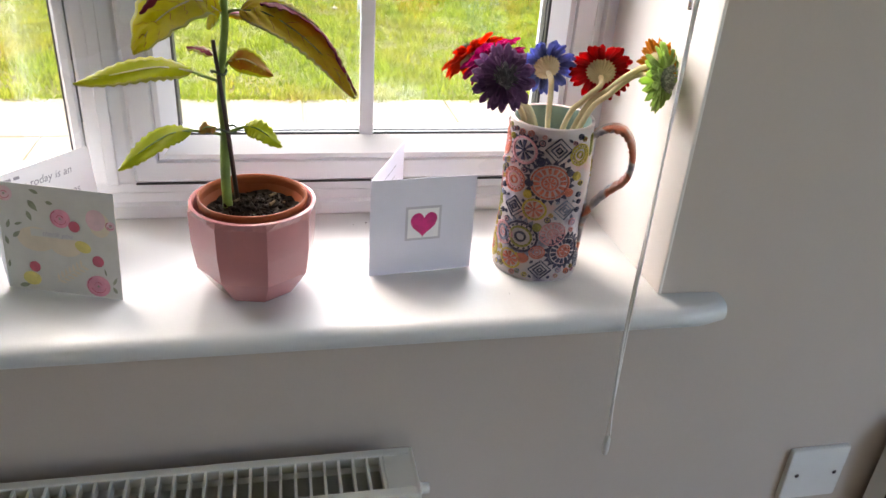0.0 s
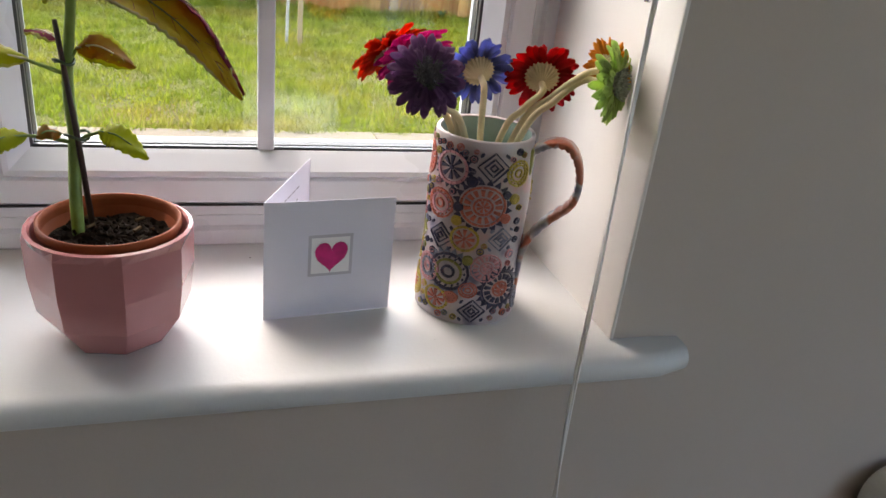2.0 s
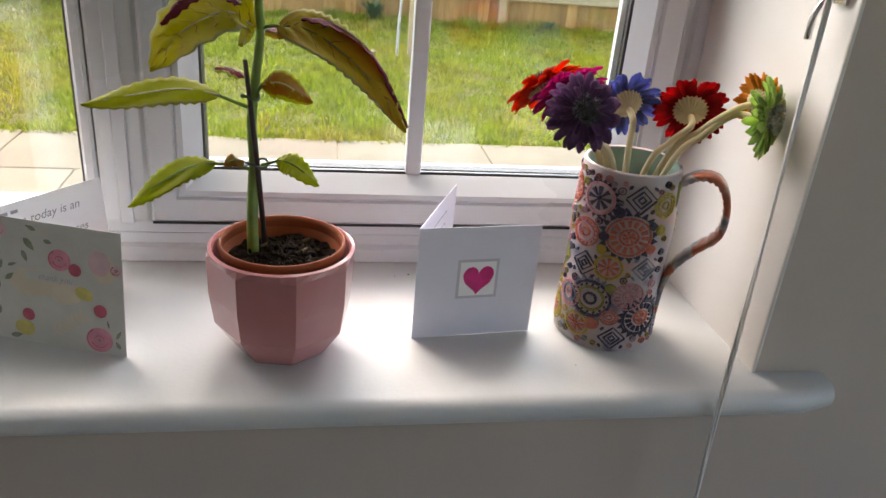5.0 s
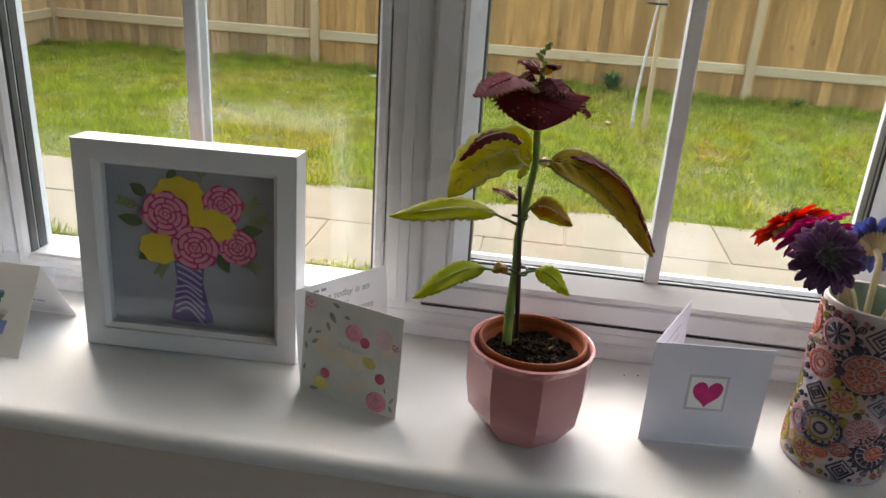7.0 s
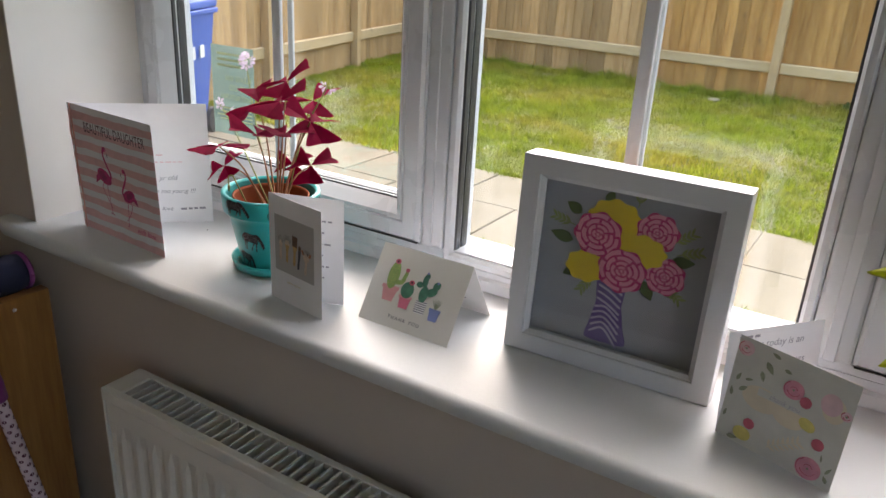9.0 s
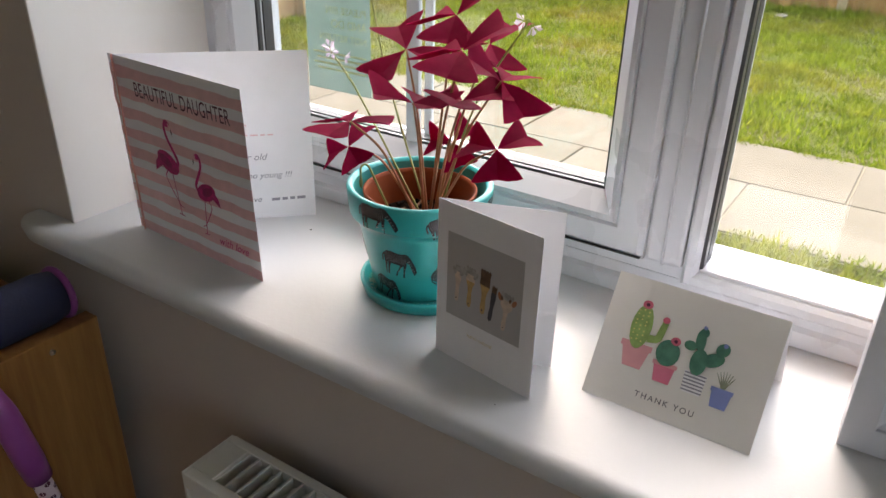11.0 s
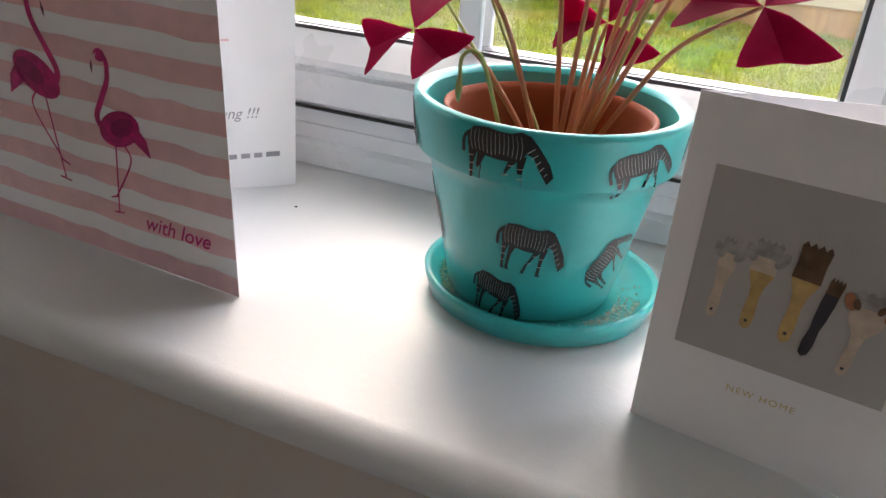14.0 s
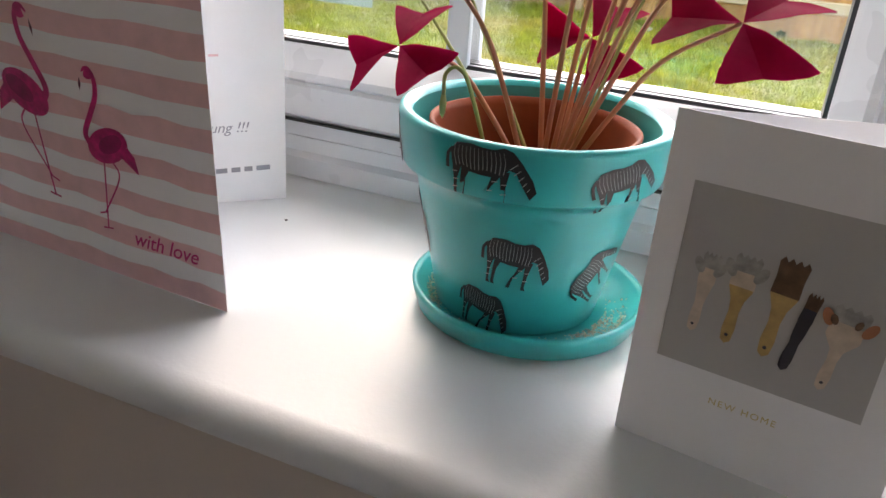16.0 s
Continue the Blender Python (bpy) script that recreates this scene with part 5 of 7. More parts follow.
def soil(t, r, z, chips, seed):
    rng = random.Random(seed)
    bm = bmesh.new()
    rings = [[bm.verts.new((0, 0, z + 0.003))]]
    for i in range(1, 9):
        rr = r * i / 8
        rings.append([bm.verts.new((rr * math.cos(2 * math.pi * k / 40), rr * math.sin(2 * math.pi * k / 40), z + 0.003 + rng.uniform(-0.003, 0.003))) for k in range(40)])
    for k in range(40):
        bm.faces.new((rings[0][0], rings[1][k], rings[1][(k + 1) % 40]))
    for a, b in zip(rings[1:], rings[2:]):
        for k in range(40):
            bm.faces.new((a[k], b[k], b[(k + 1) % 40], a[(k + 1) % 40]))
    ob = part("soil", bm, M_SOIL, t, "dark crumbly potting soil")
    bm = bmesh.new()
    for _ in range(chips):
        a, rr = rng.uniform(0, 6.28), r * 0.92 * math.sqrt(rng.random())
        s = rng.uniform(0.0012, 0.004)
        b2 = bmesh.new()
        bmesh.ops.create_icosphere(b2, subdivisions=1, radius=s)
        b2.transform(pose(rr * math.cos(a), rr * math.sin(a), z + 0.004, rng.uniform(0, 360), rng.uniform(0, 360), 0) @ Matrix.Diagonal((1, rng.uniform(0.5, 1), rng.uniform(0.4, 0.9), 1)))
        me = bpy.data.meshes.new("tmp")
        b2.to_mesh(me)
        b2.free()
        bm.from_mesh(me)
        bpy.data.meshes.remove(me)
    part("loose_soil", bm, M_SOIL, ob)
    for _ in range(7):
        a, rr = rng.uniform(0, 6.28), r * 0.8 * math.sqrt(rng.random())
        p0 = Vector((rr * math.cos(a), rr * math.sin(a), z + 0.006))
        d = Vector((rng.uniform(-1, 1), rng.uniform(-1, 1), 0.1)).normalized()
        part("bark_chip", tube([p0, p0 + d * rng.uniform(0.006, 0.016)], rng.uniform(0.0008, 0.002), 5), M_BARK, ob, "pale bark chip")
    return ob


def leaf_mesh(path, width, normal, fold=0.25, scallops=11, edge=0.12, cup=0.0, thick=0.0007, shape=0.85, nu=26, nv=8, rim_only=False, ruffle=1.0):
    """A toothed leaf along a curved midrib: an upper skin, a lower skin and a pale margin. Material slots: upper, under, edge."""
    mid = smooth_path(path, max(2, nu // (len(path) - 1)))
    nu = len(mid) - 1
    up0 = Vector(normal).normalized()
    bm = bmesh.new()
    skins = []
    grid = []
    for i, p in enumerate(mid):
        u = i / nu
        d = (mid[min(i + 1, nu)] - mid[max(i - 1, 0)]).normalized()
        up = (up0 - d * up0.dot(d)).normalized()
        side = d.cross(up)
        w = width / 2 * (math.sin(math.pi * min(1, u) ** shape) ** 0.75 if 0 < u < 1 else 0.0)
        tooth = 1 + 0.17 * abs(math.sin(math.pi * scallops * u)) - 0.09
        w = max(w * tooth, 0.0004)
        row = []
        for j in range(nv + 1):
            v = 2 * j / nv - 1
            lift = -fold * w * abs(v) + cup * w * v * v
            ruf = 0.0011 * math.sin(9 * u + 3 * v) + 0.0012 * ruffle * abs(v) * math.sin(2 * math.pi * scallops * u) + 0.0014 * math.cos(34 * (u - 0.35 * abs(v))) * (1 - abs(v)) * min(1, width / 0.05)
            row.append((p + side * (w * v) + up * (lift + ruf), up, abs(v)))
        grid.append(row)
    for s in (1, -1):
        skins.append([[bm.verts.new(q + n * (s * thick / 2)) for q, n, _ in row] for row in grid])
    for si, sk in enumerate(skins):
        for i in range(nu):
            for j in range(nv):
                quad = (sk[i][j], sk[i + 1][j], sk[i + 1][j + 1], sk[i][j + 1])
                fc = bm.faces.new(quad if si == 0 else quad[::-1])
                outer = j in (0, nv - 1)
                fc.material_index = 2 if (outer and si == 0 and not rim_only) else si
                fc.smooth = True
    a, b = skins
    rim = [(i, 0) for i in range(nu + 1)] + [(nu, j) for j in range(1, nv + 1)] + [(i, nv) for i in range(nu - 1, -1, -1)] + [(0, j) for j in range(nv - 1, 0, -1)]
    for (i, j), (k, l) in zip(rim, rim[1:] + rim[:1]):
        fc = bm.faces.new((a[i][j], b[i][j], b[k][l], a[k][l]))
        fc.material_index = 2
    bmesh.ops.recalc_face_normals(bm, faces=bm.faces)
    return bm, mid, grid


def coleus():
    c = Vector((-0.4765, 0.138, SILL))
    t = tagged(empty("potted_coleus", Matrix.Translation(c)), "tall coleus with maroon and yellow leaves in a faceted pink pot", "potted plant")
    octagon_pot(t)
    bm = lathe([(0.036, 0.008), (0.0525, 0.100), (0.0562, 0.1005), (0.0572, 0.1045), (0.0569, 0.1098), (0.0547, 0.1100), (0.0532, 0.105), (0.0507, 0.080), (0.034, 0.010)], 56)
    part("inner_pot", bm, M_TERRA, t, "terracotta-coloured plastic nursery pot", smooth=True)
    soil(t, 0.0512, 0.088, 150, 2)
    L = lambda x, y, z: Vector((x, y, z)) - c
    stem_pts = [L(-0.5030, 0.148, 1.02), L(-0.5040, 0.160, 1.075), L(-0.502, 0.170, 1.118), L(-0.503, 0.170, 1.160), L(-0.4985, 0.170, 1.200), L(-0.494, 0.170, 1.240), L(-0.4965, 0.171, 1.285), L(-0.496, 0.172, 1.318), L(-0.497, 0.172, 1.332)]
    part("stem", tube(smooth_path(stem_pts, 6), [0.0052] * 12 + [0.0048 - 0.00006 * k for k in range(37)], 10), M_STEM, t, smooth=True)
    part("cane", tube([L(-0.4925, 0.162, 1.03), L(-0.4985, 0.163, 1.12), L(-0.507, 0.165, 1.214)], [0.0026, 0.0024, 0.0020], 8), M_STAKE, t, "dark support cane", smooth=True)
    for x, y, z, r in ((-0.4990, 0.166, 1.122, 0.0095), (-0.5035, 0.168, 1.182, 0.0075)):
        ring = [L(x, y, z) + Vector((r * math.cos(a), r * math.sin(a), 0.002 * math.sin(2 * a))) for a in (2 * math.pi * k / 14 for k in range(15))]
        part("tie", tube(ring, 0.0013, 6), M_TIE, t, "dark green plant tie", smooth=True)

    def leaf(path, width, normal, mats, petiole=None, vein=M_VEIN, **kw):
        bm, mid, grid = leaf_mesh([L(*p) for p in path], width, normal, **kw)
        ob = part("leaf", bm, mats, t)
        rib = [p + Vector(normal).normalized() * 0.0004 for p in mid[:-2]]
        part("midrib", tube(rib, [0.0012 - 0.0008 * k / len(rib) for k in range(len(rib))], 5), vein if vein is not M_VEIN else M_STEM if mats[1] is not M_LEAFDN else M_OLIVEGOLD, ob)
        if width > 0.03:
            nv, nu = len(grid[0]) - 1, len(grid) - 1
            bm = bmesh.new()
            step = max(2, nu // 8)
            for i in range(2, nu - 3, step):
                for sgn in (-1, 1):
                    run = [grid[min(nu - 1, i + round(0.9 * step * k / (nv // 2 - 1)))][nv // 2 + sgn * k][0] for k in range(nv // 2)]
                    tube(run, [0.00062, 0.00040], 4, bm)
            part("side_vein", bm, vein, ob, "fine branching leaf veins")
        if petiole:
            part("petiole", tube(smooth_path([L(*p) for p in petiole], 5), [0.0019, 0.0014], 6), M_STEM, ob, smooth=True)

    dark = [M_LEAFUP, M_LEAFDN, M_LEAFEDGE]
    lime = [M_LEAFLIME, M_LEAFLIME, M_LEAFEDGE]
    tip = [M_LEAFUP, M_LEAFDN, M_LEAFUP]
    # crown: broad maroon leaves with pale teeth, drooping to the side and towards the room
    def crown(ang, z, reach, width, drop, **kw):
        reach *= 0.82
        d = Vector((math.cos(radians(ang)), math.sin(radians(ang)), 0))
        o = Vector((-0.500, 0.170, z - 0.007))
        path = [o + d * 0.003, o + d * reach * 0.36 + Vector((0, 0, 0.008)), o + d * reach * 0.75 + Vector((0, 0, 0.002 - drop * 0.35)), o + d * reach + Vector((0, 0, -drop))]
        leaf([tuple(q) for q in path], width * 0.96, (d.x * 0.25, d.y * 0.25, 1), dark, shape=0.66, nv=10, nu=36, rim_only=True, ruffle=2.2, vein=M_LEAFUP, **kw)

    crown(-160, 1.320, 0.078, 0.090, 0.010, fold=0.04, scallops=17)
    crown(-86, 1.312, 0.060, 0.098, 0.024, fold=0.10, scallops=19)
    crown(2, 1.319, 0.066, 0.048, 0.024, fold=0.30, scallops=15)
    crown(100, 1.312, 0.052, 0.050, 0.006, fold=0.1, scallops=12)
    crown(-40, 1.322, 0.046, 0.036, 0.016, fold=0.2, scallops=11)
    crown(165, 1.325, 0.036, 0.030, 0.006, fold=0.2, scallops=10)
    leaf([(-0.497, 0.172, 1.325), (-0.510, 0.184, 1.336), (-0.522, 0.196, 1.332)], 0.022, (0, 0, 1), tip, scallops=6, nu=14)
    leaf([(-0.497, 0.170, 1.325), (-0.488, 0.160, 1.337), (-0.484, 0.152, 1.334)], 0.018, (0, 0, 1), tip, scallops=6, nu=14)
    for k in range(7):
        a = 1.1 * k
        z = 1.330 + 0.0035 * k
        leaf([(-0.497, 0.172, z), (-0.497 + 0.005 * math.cos(a), 0.172 + 0.005 * math.sin(a), z + 0.004), (-0.497 + 0.008 * math.cos(a), 0.172 + 0.008 * math.sin(a), z + 0.003)], 0.006, (0, 0, 1), lime, scallops=2, nu=6, nv=4)
    # upper pair
    leaf([(-0.498, 0.168, 1.240), (-0.520, 0.150, 1.254), (-0.550, 0.122, 1.242), (-0.573, 0.104, 1.214)], 0.066, (-0.40, -0.75, 0.70), [M_LEAFDN, M_LEAFDN, M_LEAFEDGE], fold=-0.10, scallops=17, shape=0.75, nv=14)
    leaf([(-0.508, 0.158, 1.260), (-0.526, 0.148, 1.271), (-0.548, 0.134, 1.266), (-0.566, 0.122, 1.246)], 0.020, (-0.2, -0.3, 1), tip, fold=0.3, scallops=9)
    leaf([(-0.480, 0.166, 1.242), (-0.458, 0.158, 1.243), (-0.428, 0.150, 1.228), (-0.396, 0.146, 1.199), (-0.368, 0.150, 1.159)], 0.044, (0.30, -0.60, 0.60), [M_LEAFDN, M_LEAFUP, M_LEAFEDGE], petiole=[(-0.494, 0.170, 1.238), (-0.487, 0.168, 1.242), (-0.478, 0.166, 1.243)], fold=-0.15, scallops=21, shape=0.75, nv=12, nu=40)
    leaf([(-0.462, 0.166, 1.250), (-0.432, 0.162, 1.247), (-0.396, 0.158, 1.220), (-0.366, 0.154, 1.162)], 0.020, (0.5, 0.0, 0.85), tip, fold=0.2, scallops=15)
    leaf([(-0.490, 0.176, 1.236), (-0.484, 0.196, 1.238), (-0.480, 0.215, 1.224)], 0.030, (0, 0.3, 1), dark, scallops=7, nu=14)
    # middle pair
    leaf([(-0.528, 0.160, 1.184), (-0.560, 0.155, 1.189), (-0.598, 0.148, 1.184), (-0.636, 0.142, 1.176)], 0.030, (-0.1, -0.62, 0.8), [M_LEAFLIME, M_LEAFDN, M_LEAFEDGE], petiole=[(-0.505, 0.168, 1.172), (-0.515, 0.164, 1.177), (-0.530, 0.160, 1.184)], fold=0.12, scallops=12)
    leaf([(-0.494, 0.168, 1.192), (-0.476, 0.160, 1.196), (-0.450, 0.152, 1.182)], 0.028, (0.2, -0.8, 0.6), [M_LEAFRUST, M_LEAFDN, M_LEAFLIME], petiole=[(-0.502, 0.170, 1.178), (-0.497, 0.169, 1.187), (-0.492, 0.168, 1.193)], scallops=8, nu=18)
    leaf([(-0.506, 0.176, 1.196), (-0.522, 0.192, 1.200), (-0.536, 0.205, 1.196)], 0.018, (0, 0, 1), dark, scallops=6, nu=14)
    # lower pair
    leaf([(-0.534, 0.157, 1.124), (-0.556, 0.150, 1.122), (-0.582, 0.142, 1.108), (-0.606, 0.136, 1.090)], 0.027, (-0.2, -0.55, 0.75), [M_LEAFLIME, M_LEAFLIME, M_LEAFLIME], petiole=[(-0.504, 0.168, 1.115), (-0.520, 0.162, 1.121), (-0.536, 0.157, 1.124)], fold=0.05, scallops=11)
    leaf([(-0.482, 0.160, 1.127), (-0.466, 0.156, 1.124), (-0.444, 0.150, 1.107)], 0.024, (0.2, -0.6, 0.75), [M_LEAFLIME, M_LEAFLIME, M_LEAFLIME], petiole=[(-0.500, 0.168, 1.116), (-0.492, 0.163, 1.122), (-0.480, 0.160, 1.127)], fold=0.1, scallops=8)
    leaf([(-0.510, 0.160, 1.124), (-0.518, 0.150, 1.130), (-0.526, 0.145, 1.126)], 0.013, (0, -0.7, 0.7), [M_LEAFRUST] * 3, scallops=3, nu=10)
    settle(t, c, (-0.4365, 0.1346), 1.0, 0.945, 0.951)


coleus()

# ---------------------------------------------------------------- jug of felt flowers


JUG_PLACE, JUG_SIZE = (-0.1211, 0.1579), (1.2, 0.925, 0.937)


def jug():
    c = Vector((-0.1345, 0.1685, SILL))
    H = 0.189
    t = tagged(empty("ceramic_jug", Matrix.Translation(c)), "tall handmade ceramic jug with stamped rosettes in coral, navy and yellow", "jug")

    def radius(z):
        return 0.0515 - 0.0020 * z / H + 0.0008 * math.sin(z * 60)

    prof = [(0, 0.0), (0.050, 0.0), (0.0525, 0.002)]
    for k in range(1, 16):
        z = H * k / 15
        prof.append((radius(z), z - (0.001 if k == 15 else 0)))
    prof += [(radius(H) - 0.0015, H + 0.0012), (radius(H) - 0.004, H)]
    bm = lathe(prof, 72, wob=0.03)
    ob = part("body", bm, M_JUG, t, smooth=True)
    inner = [(radius(H) - 0.0042, H - 0.0004)] + [(radius(H * k / 10) - 0.0058, H * k / 10) for k in range(9, 0, -1)] + [(0.044, 0.008), (0, 0.008)]
    part("lining", lathe(inner, 72), M_JUGIN, t, "pale green glazed inside", smooth=True)
    # stamped motifs: shapes wrapped on the wall
    rng = random.Random(31)

    def wrap(a0, z0):
        def f(x, y, z):
            zz = z0 + y
            r = radius(zz) * (1 + 0.03 * noise.noise(Vector((math.cos(a0 + x / 0.05) * 1.3, math.sin(a0 + x / 0.05) * 1.3, zz * 12)))) + z
            a = a0 + x / 0.0505
            return (r * math.cos(a), r * math.sin(a), zz)

        return f

    def raised(name, polys, mat, a0, z0, hgt=0.0017):
        bm = bmesh.new()
        w = wrap(a0, z0)
        root = bm.verts.new(w(0, 0, -0.0011))
        for q in polys:
            lo = [bm.verts.new(w(x, y, -0.0006)) for x, y in q]
            bm.faces.new((root, lo[1], lo[0]))
            cx, cy = sum(x for x, _ in q) / len(q), sum(y for _, y in q) / len(q)
            hi = [bm.verts.new(w(cx + (x - cx) * 0.86, cy + (y - cy) * 0.86, hgt)) for x, y in q]
            n = len(q)
            for k in range(n):
                bm.faces.new((lo[k], lo[(k + 1) % n], hi[(k + 1) % n], hi[k]))
            bm.faces.new(hi)
        bmesh.ops.remove_doubles(bm, verts=bm.verts, dist=0.00004)
        bmesh.ops.recalc_face_normals(bm, faces=bm.faces)
        return part(name, bm, mat, ob)

    def ring_polys(r0, r1, n, sx=1.0, sy=1.0):
        out = []
        for k in range(n):
            a, b = 2 * math.pi * k / n, 2 * math.pi * (k + 1) / n
            out.append([(sx * r * math.cos(q), sy * r * math.sin(q)) for r, q in ((r0, a), (r1, a), (r1, b), (r0, b))])
        return out

    def spokes(r0, r1, n, duty=0.55, sx=1.0, sy=1.0):
        out = []
        for k in range(n):
            a = 2 * math.pi * k / n
            h0 = math.pi / n * duty
            out.append([(sx * r * math.cos(q), sy * r * math.sin(q)) for r, q in ((r0, a - h0), (r1, a - h0), (r1, a + h0), (r0, a + h0))])
        return out

    def sawtooth(a0, z0, r, mat):
        polys = []
        for k in range(20):
            a, b = 2 * math.pi * k / 20, 2 * math.pi * (k + 1) / 20
            m = (a + b) / 2
            polys.append([(1.12 * r * math.cos(a), r * math.sin(a)), (1.12 * r * 1.3 * math.cos(m), r * 1.3 * math.sin(m)), (1.12 * r * math.cos(b), r * math.sin(b))])
        raised("sawtooth_ring", polys, mat, a0, z0, 0.0012)

    def rosette(a0, z0, r, mat, kind, mat2=None):
        sx = 1.12
        mat2 = mat2 or mat
        if kind == 0:
            raised("rosette", ring_polys(r * 0.9, r, 22, sx) + spokes(r * 0.52, r * 0.84, 15, 0.6, sx), mat, a0, z0)
            raised("rosette", ring_polys(r * 0.34, r * 0.44, 14, sx) + spokes(0.0002, r * 0.3, 7, 0.6, sx), mat2, a0, z0)
        elif kind == 1:
            raised("rosette", ring_polys(r * 0.82, r, 18, sx), mat, a0, z0)
            raised("rosette", spokes(r * 0.15, r * 0.72, 8, 0.5, sx) + [ell(0, 0, r * 0.16, n=8)], mat2, a0, z0)
        elif kind == 2:
            for k, (p0, p1) in enumerate(((0.86, 1.0), (0.55, 0.68), (0.22, 0.34))):
                raised("rosette", ring_polys(r * p0, r * p1, 16, sx), mat if k % 2 == 0 else mat2, a0, z0)
            raised("rosette", [ell(sx * r * 0.76 * math.cos(q), r * 0.76 * math.sin(q), r * 0.07, n=6) for q in (2 * math.pi * k / 16 for k in range(16))], mat, a0, z0)
        elif kind == 3:
            s = r
            polys = []
            for q in (1.0, 0.62, 0.3):
                w = 0.13
                d = [(sx * s * q, 0), (0, s * q), (-sx * s * q, 0), (0, -s * q)]
                e = [(x * (1 - w / q), y * (1 - w / q)) for x, y in d]
                polys += [[d[k], d[(k + 1) % 4], e[(k + 1) % 4], e[k]] for k in range(4)]
            polys += [ell(sx * s * 0.75 * i, s * 0.75 * j, s * 0.12, s * 0.2, 45 * i * j, 6) for i in (-1, 1) for j in (-1, 1)]
            raised("diamond", polys, mat, a0, z0)
        else:
            raised("bead", [ell(0, 0, r, r * 0.92, 0, 14)], mat, a0, z0, 0.0018)
            raised("bead", ring_polys(r * 0.45, r * 0.62, 10), mat2, a0, z0, 0.0024)

    front = radians(-112)
    placed = []

    def put(dx, z, r, mat, kind, mat2=None):
        placed.append((dx, z, r))
        rosette(front + dx / 0.0505, z, r, mat, kind, mat2)

    # the side that faces the room, motif by motif
    put(0.006, 0.128, 0.0203, M_J_CORAL, 0, M_J_CORAL)
    sawtooth(front + 0.006 / 0.0505, 0.128, 0.0218, M_J_NAVY)
    sawtooth(front - 0.030 / 0.0505, 0.160, 0.0160, M_J_NAVY)
    sawtooth(front - 0.020 / 0.0505, 0.056, 0.0197, M_J_SLATE)
    sawtooth(front + 0.036 / 0.0505, 0.040, 0.0190, M_J_NAVY)
    put(-0.039, 0.122, 0.0150, M_J_CORAL, 2, M_J_ROSE)
    put(-0.030, 0.160, 0.0165, M_J_ROSE, 1, M_J_NAVY)
    put(0.012, 0.166, 0.0150, M_J_NAVY, 3)
    put(0.040, 0.160, 0.0130, M_J_YELLOW, 2, M_J_YELLOW)
    put(-0.008, 0.093, 0.0135, M_J_YELLOW, 1, M_J_CORAL)
    put(-0.034, 0.090, 0.0140, M_J_NAVY, 3)
    put(0.029, 0.094, 0.0130, M_J_SLATE, 3)
    put(-0.020, 0.056, 0.0195, M_J_NAVY, 2, M_J_GREEN)
    put(0.018, 0.064, 0.0150, M_J_ROSE, 0, M_J_ROSE)
    put(0.036, 0.040, 0.0190, M_J_NAVY, 0, M_J_CORAL)
    put(-0.030, 0.024, 0.0130, M_J_YELLOW, 1, M_J_CORAL)
    put(-0.046, 0.052, 0.0145, M_J_ROSE, 2, M_J_SLATE)
    put(0.008, 0.017, 0.0130, M_J_NAVY, 3)
    put(0.002, 0.040, 0.0085, M_J_CORAL, 2, M_J_CORAL)
    put(-0.014, 0.030, 0.0080, M_J_CORAL, 4)
    put(-0.018, 0.110, 0.0062, M_J_YELLOW, 4)
    put(-0.018, 0.124, 0.0058, M_J_NAVY, 4)
    put(0.030, 0.116, 0.0060, M_J_CORAL, 4)
    put(0.038, 0.135, 0.0062, M_J_YELLOW, 4)
    put(-0.007, 0.151, 0.0062, M_J_NAVY, 4)
    put(0.028, 0.140, 0.0050, M_J_NAVY, 4)
    put(-0.002, 0.071, 0.0060, M_J_GREEN, 4)
    # the rest, packed by chance
    tries = 0
    while tries < 9000 and len(placed) < 230:
        tries += 1
        big = tries < 900
        r = rng.uniform(0.011, 0.018) if big else rng.uniform(0.0026, 0.006)
        dx, z = rng.uniform(-0.158, 0.158), rng.uniform(r + 0.004, H - r - 0.004)
        if 0.048 < dx < 0.085 and z > 0.03:
            continue
        if all(min(abs(dx - q), 0.317 - abs(dx - q)) ** 2 / 1.2 + (z - s) ** 2 > (r + g * 1.04) ** 2 for q, s, g in placed):
            mats = [M_J_CORAL, M_J_NAVY, M_J_YELLOW, M_J_ROSE, M_J_SLATE, M_J_GREEN, M_J_NAVY]
            put(dx, z, r, rng.choice(mats), rng.choice((0, 1, 2, 3)) if r > 0.009 else (4 if r > 0.004 else 2), rng.choice(mats))
    # strap handle
    pts = [Vector(p) - Vector((0, 0, 0)) for p in ((0.036, -0.020, 0.168), (0.046, -0.026, 0.179), (0.058, -0.032, 0.186), (0.072, -0.040, 0.184), (0.082, -0.045, 0.168), (0.085, -0.047, 0.146), (0.081, -0.045, 0.128), (0.066, -0.037, 0.111), (0.052, -0.029, 0.090), (0.046, -0.024, 0.066), (0.0445, -0.022, 0.030))]
    path = smooth_path(pts, 7)
    bm = bmesh.new()
    across = Vector((0.5, 0.86, 0)).normalized()
    rows = []
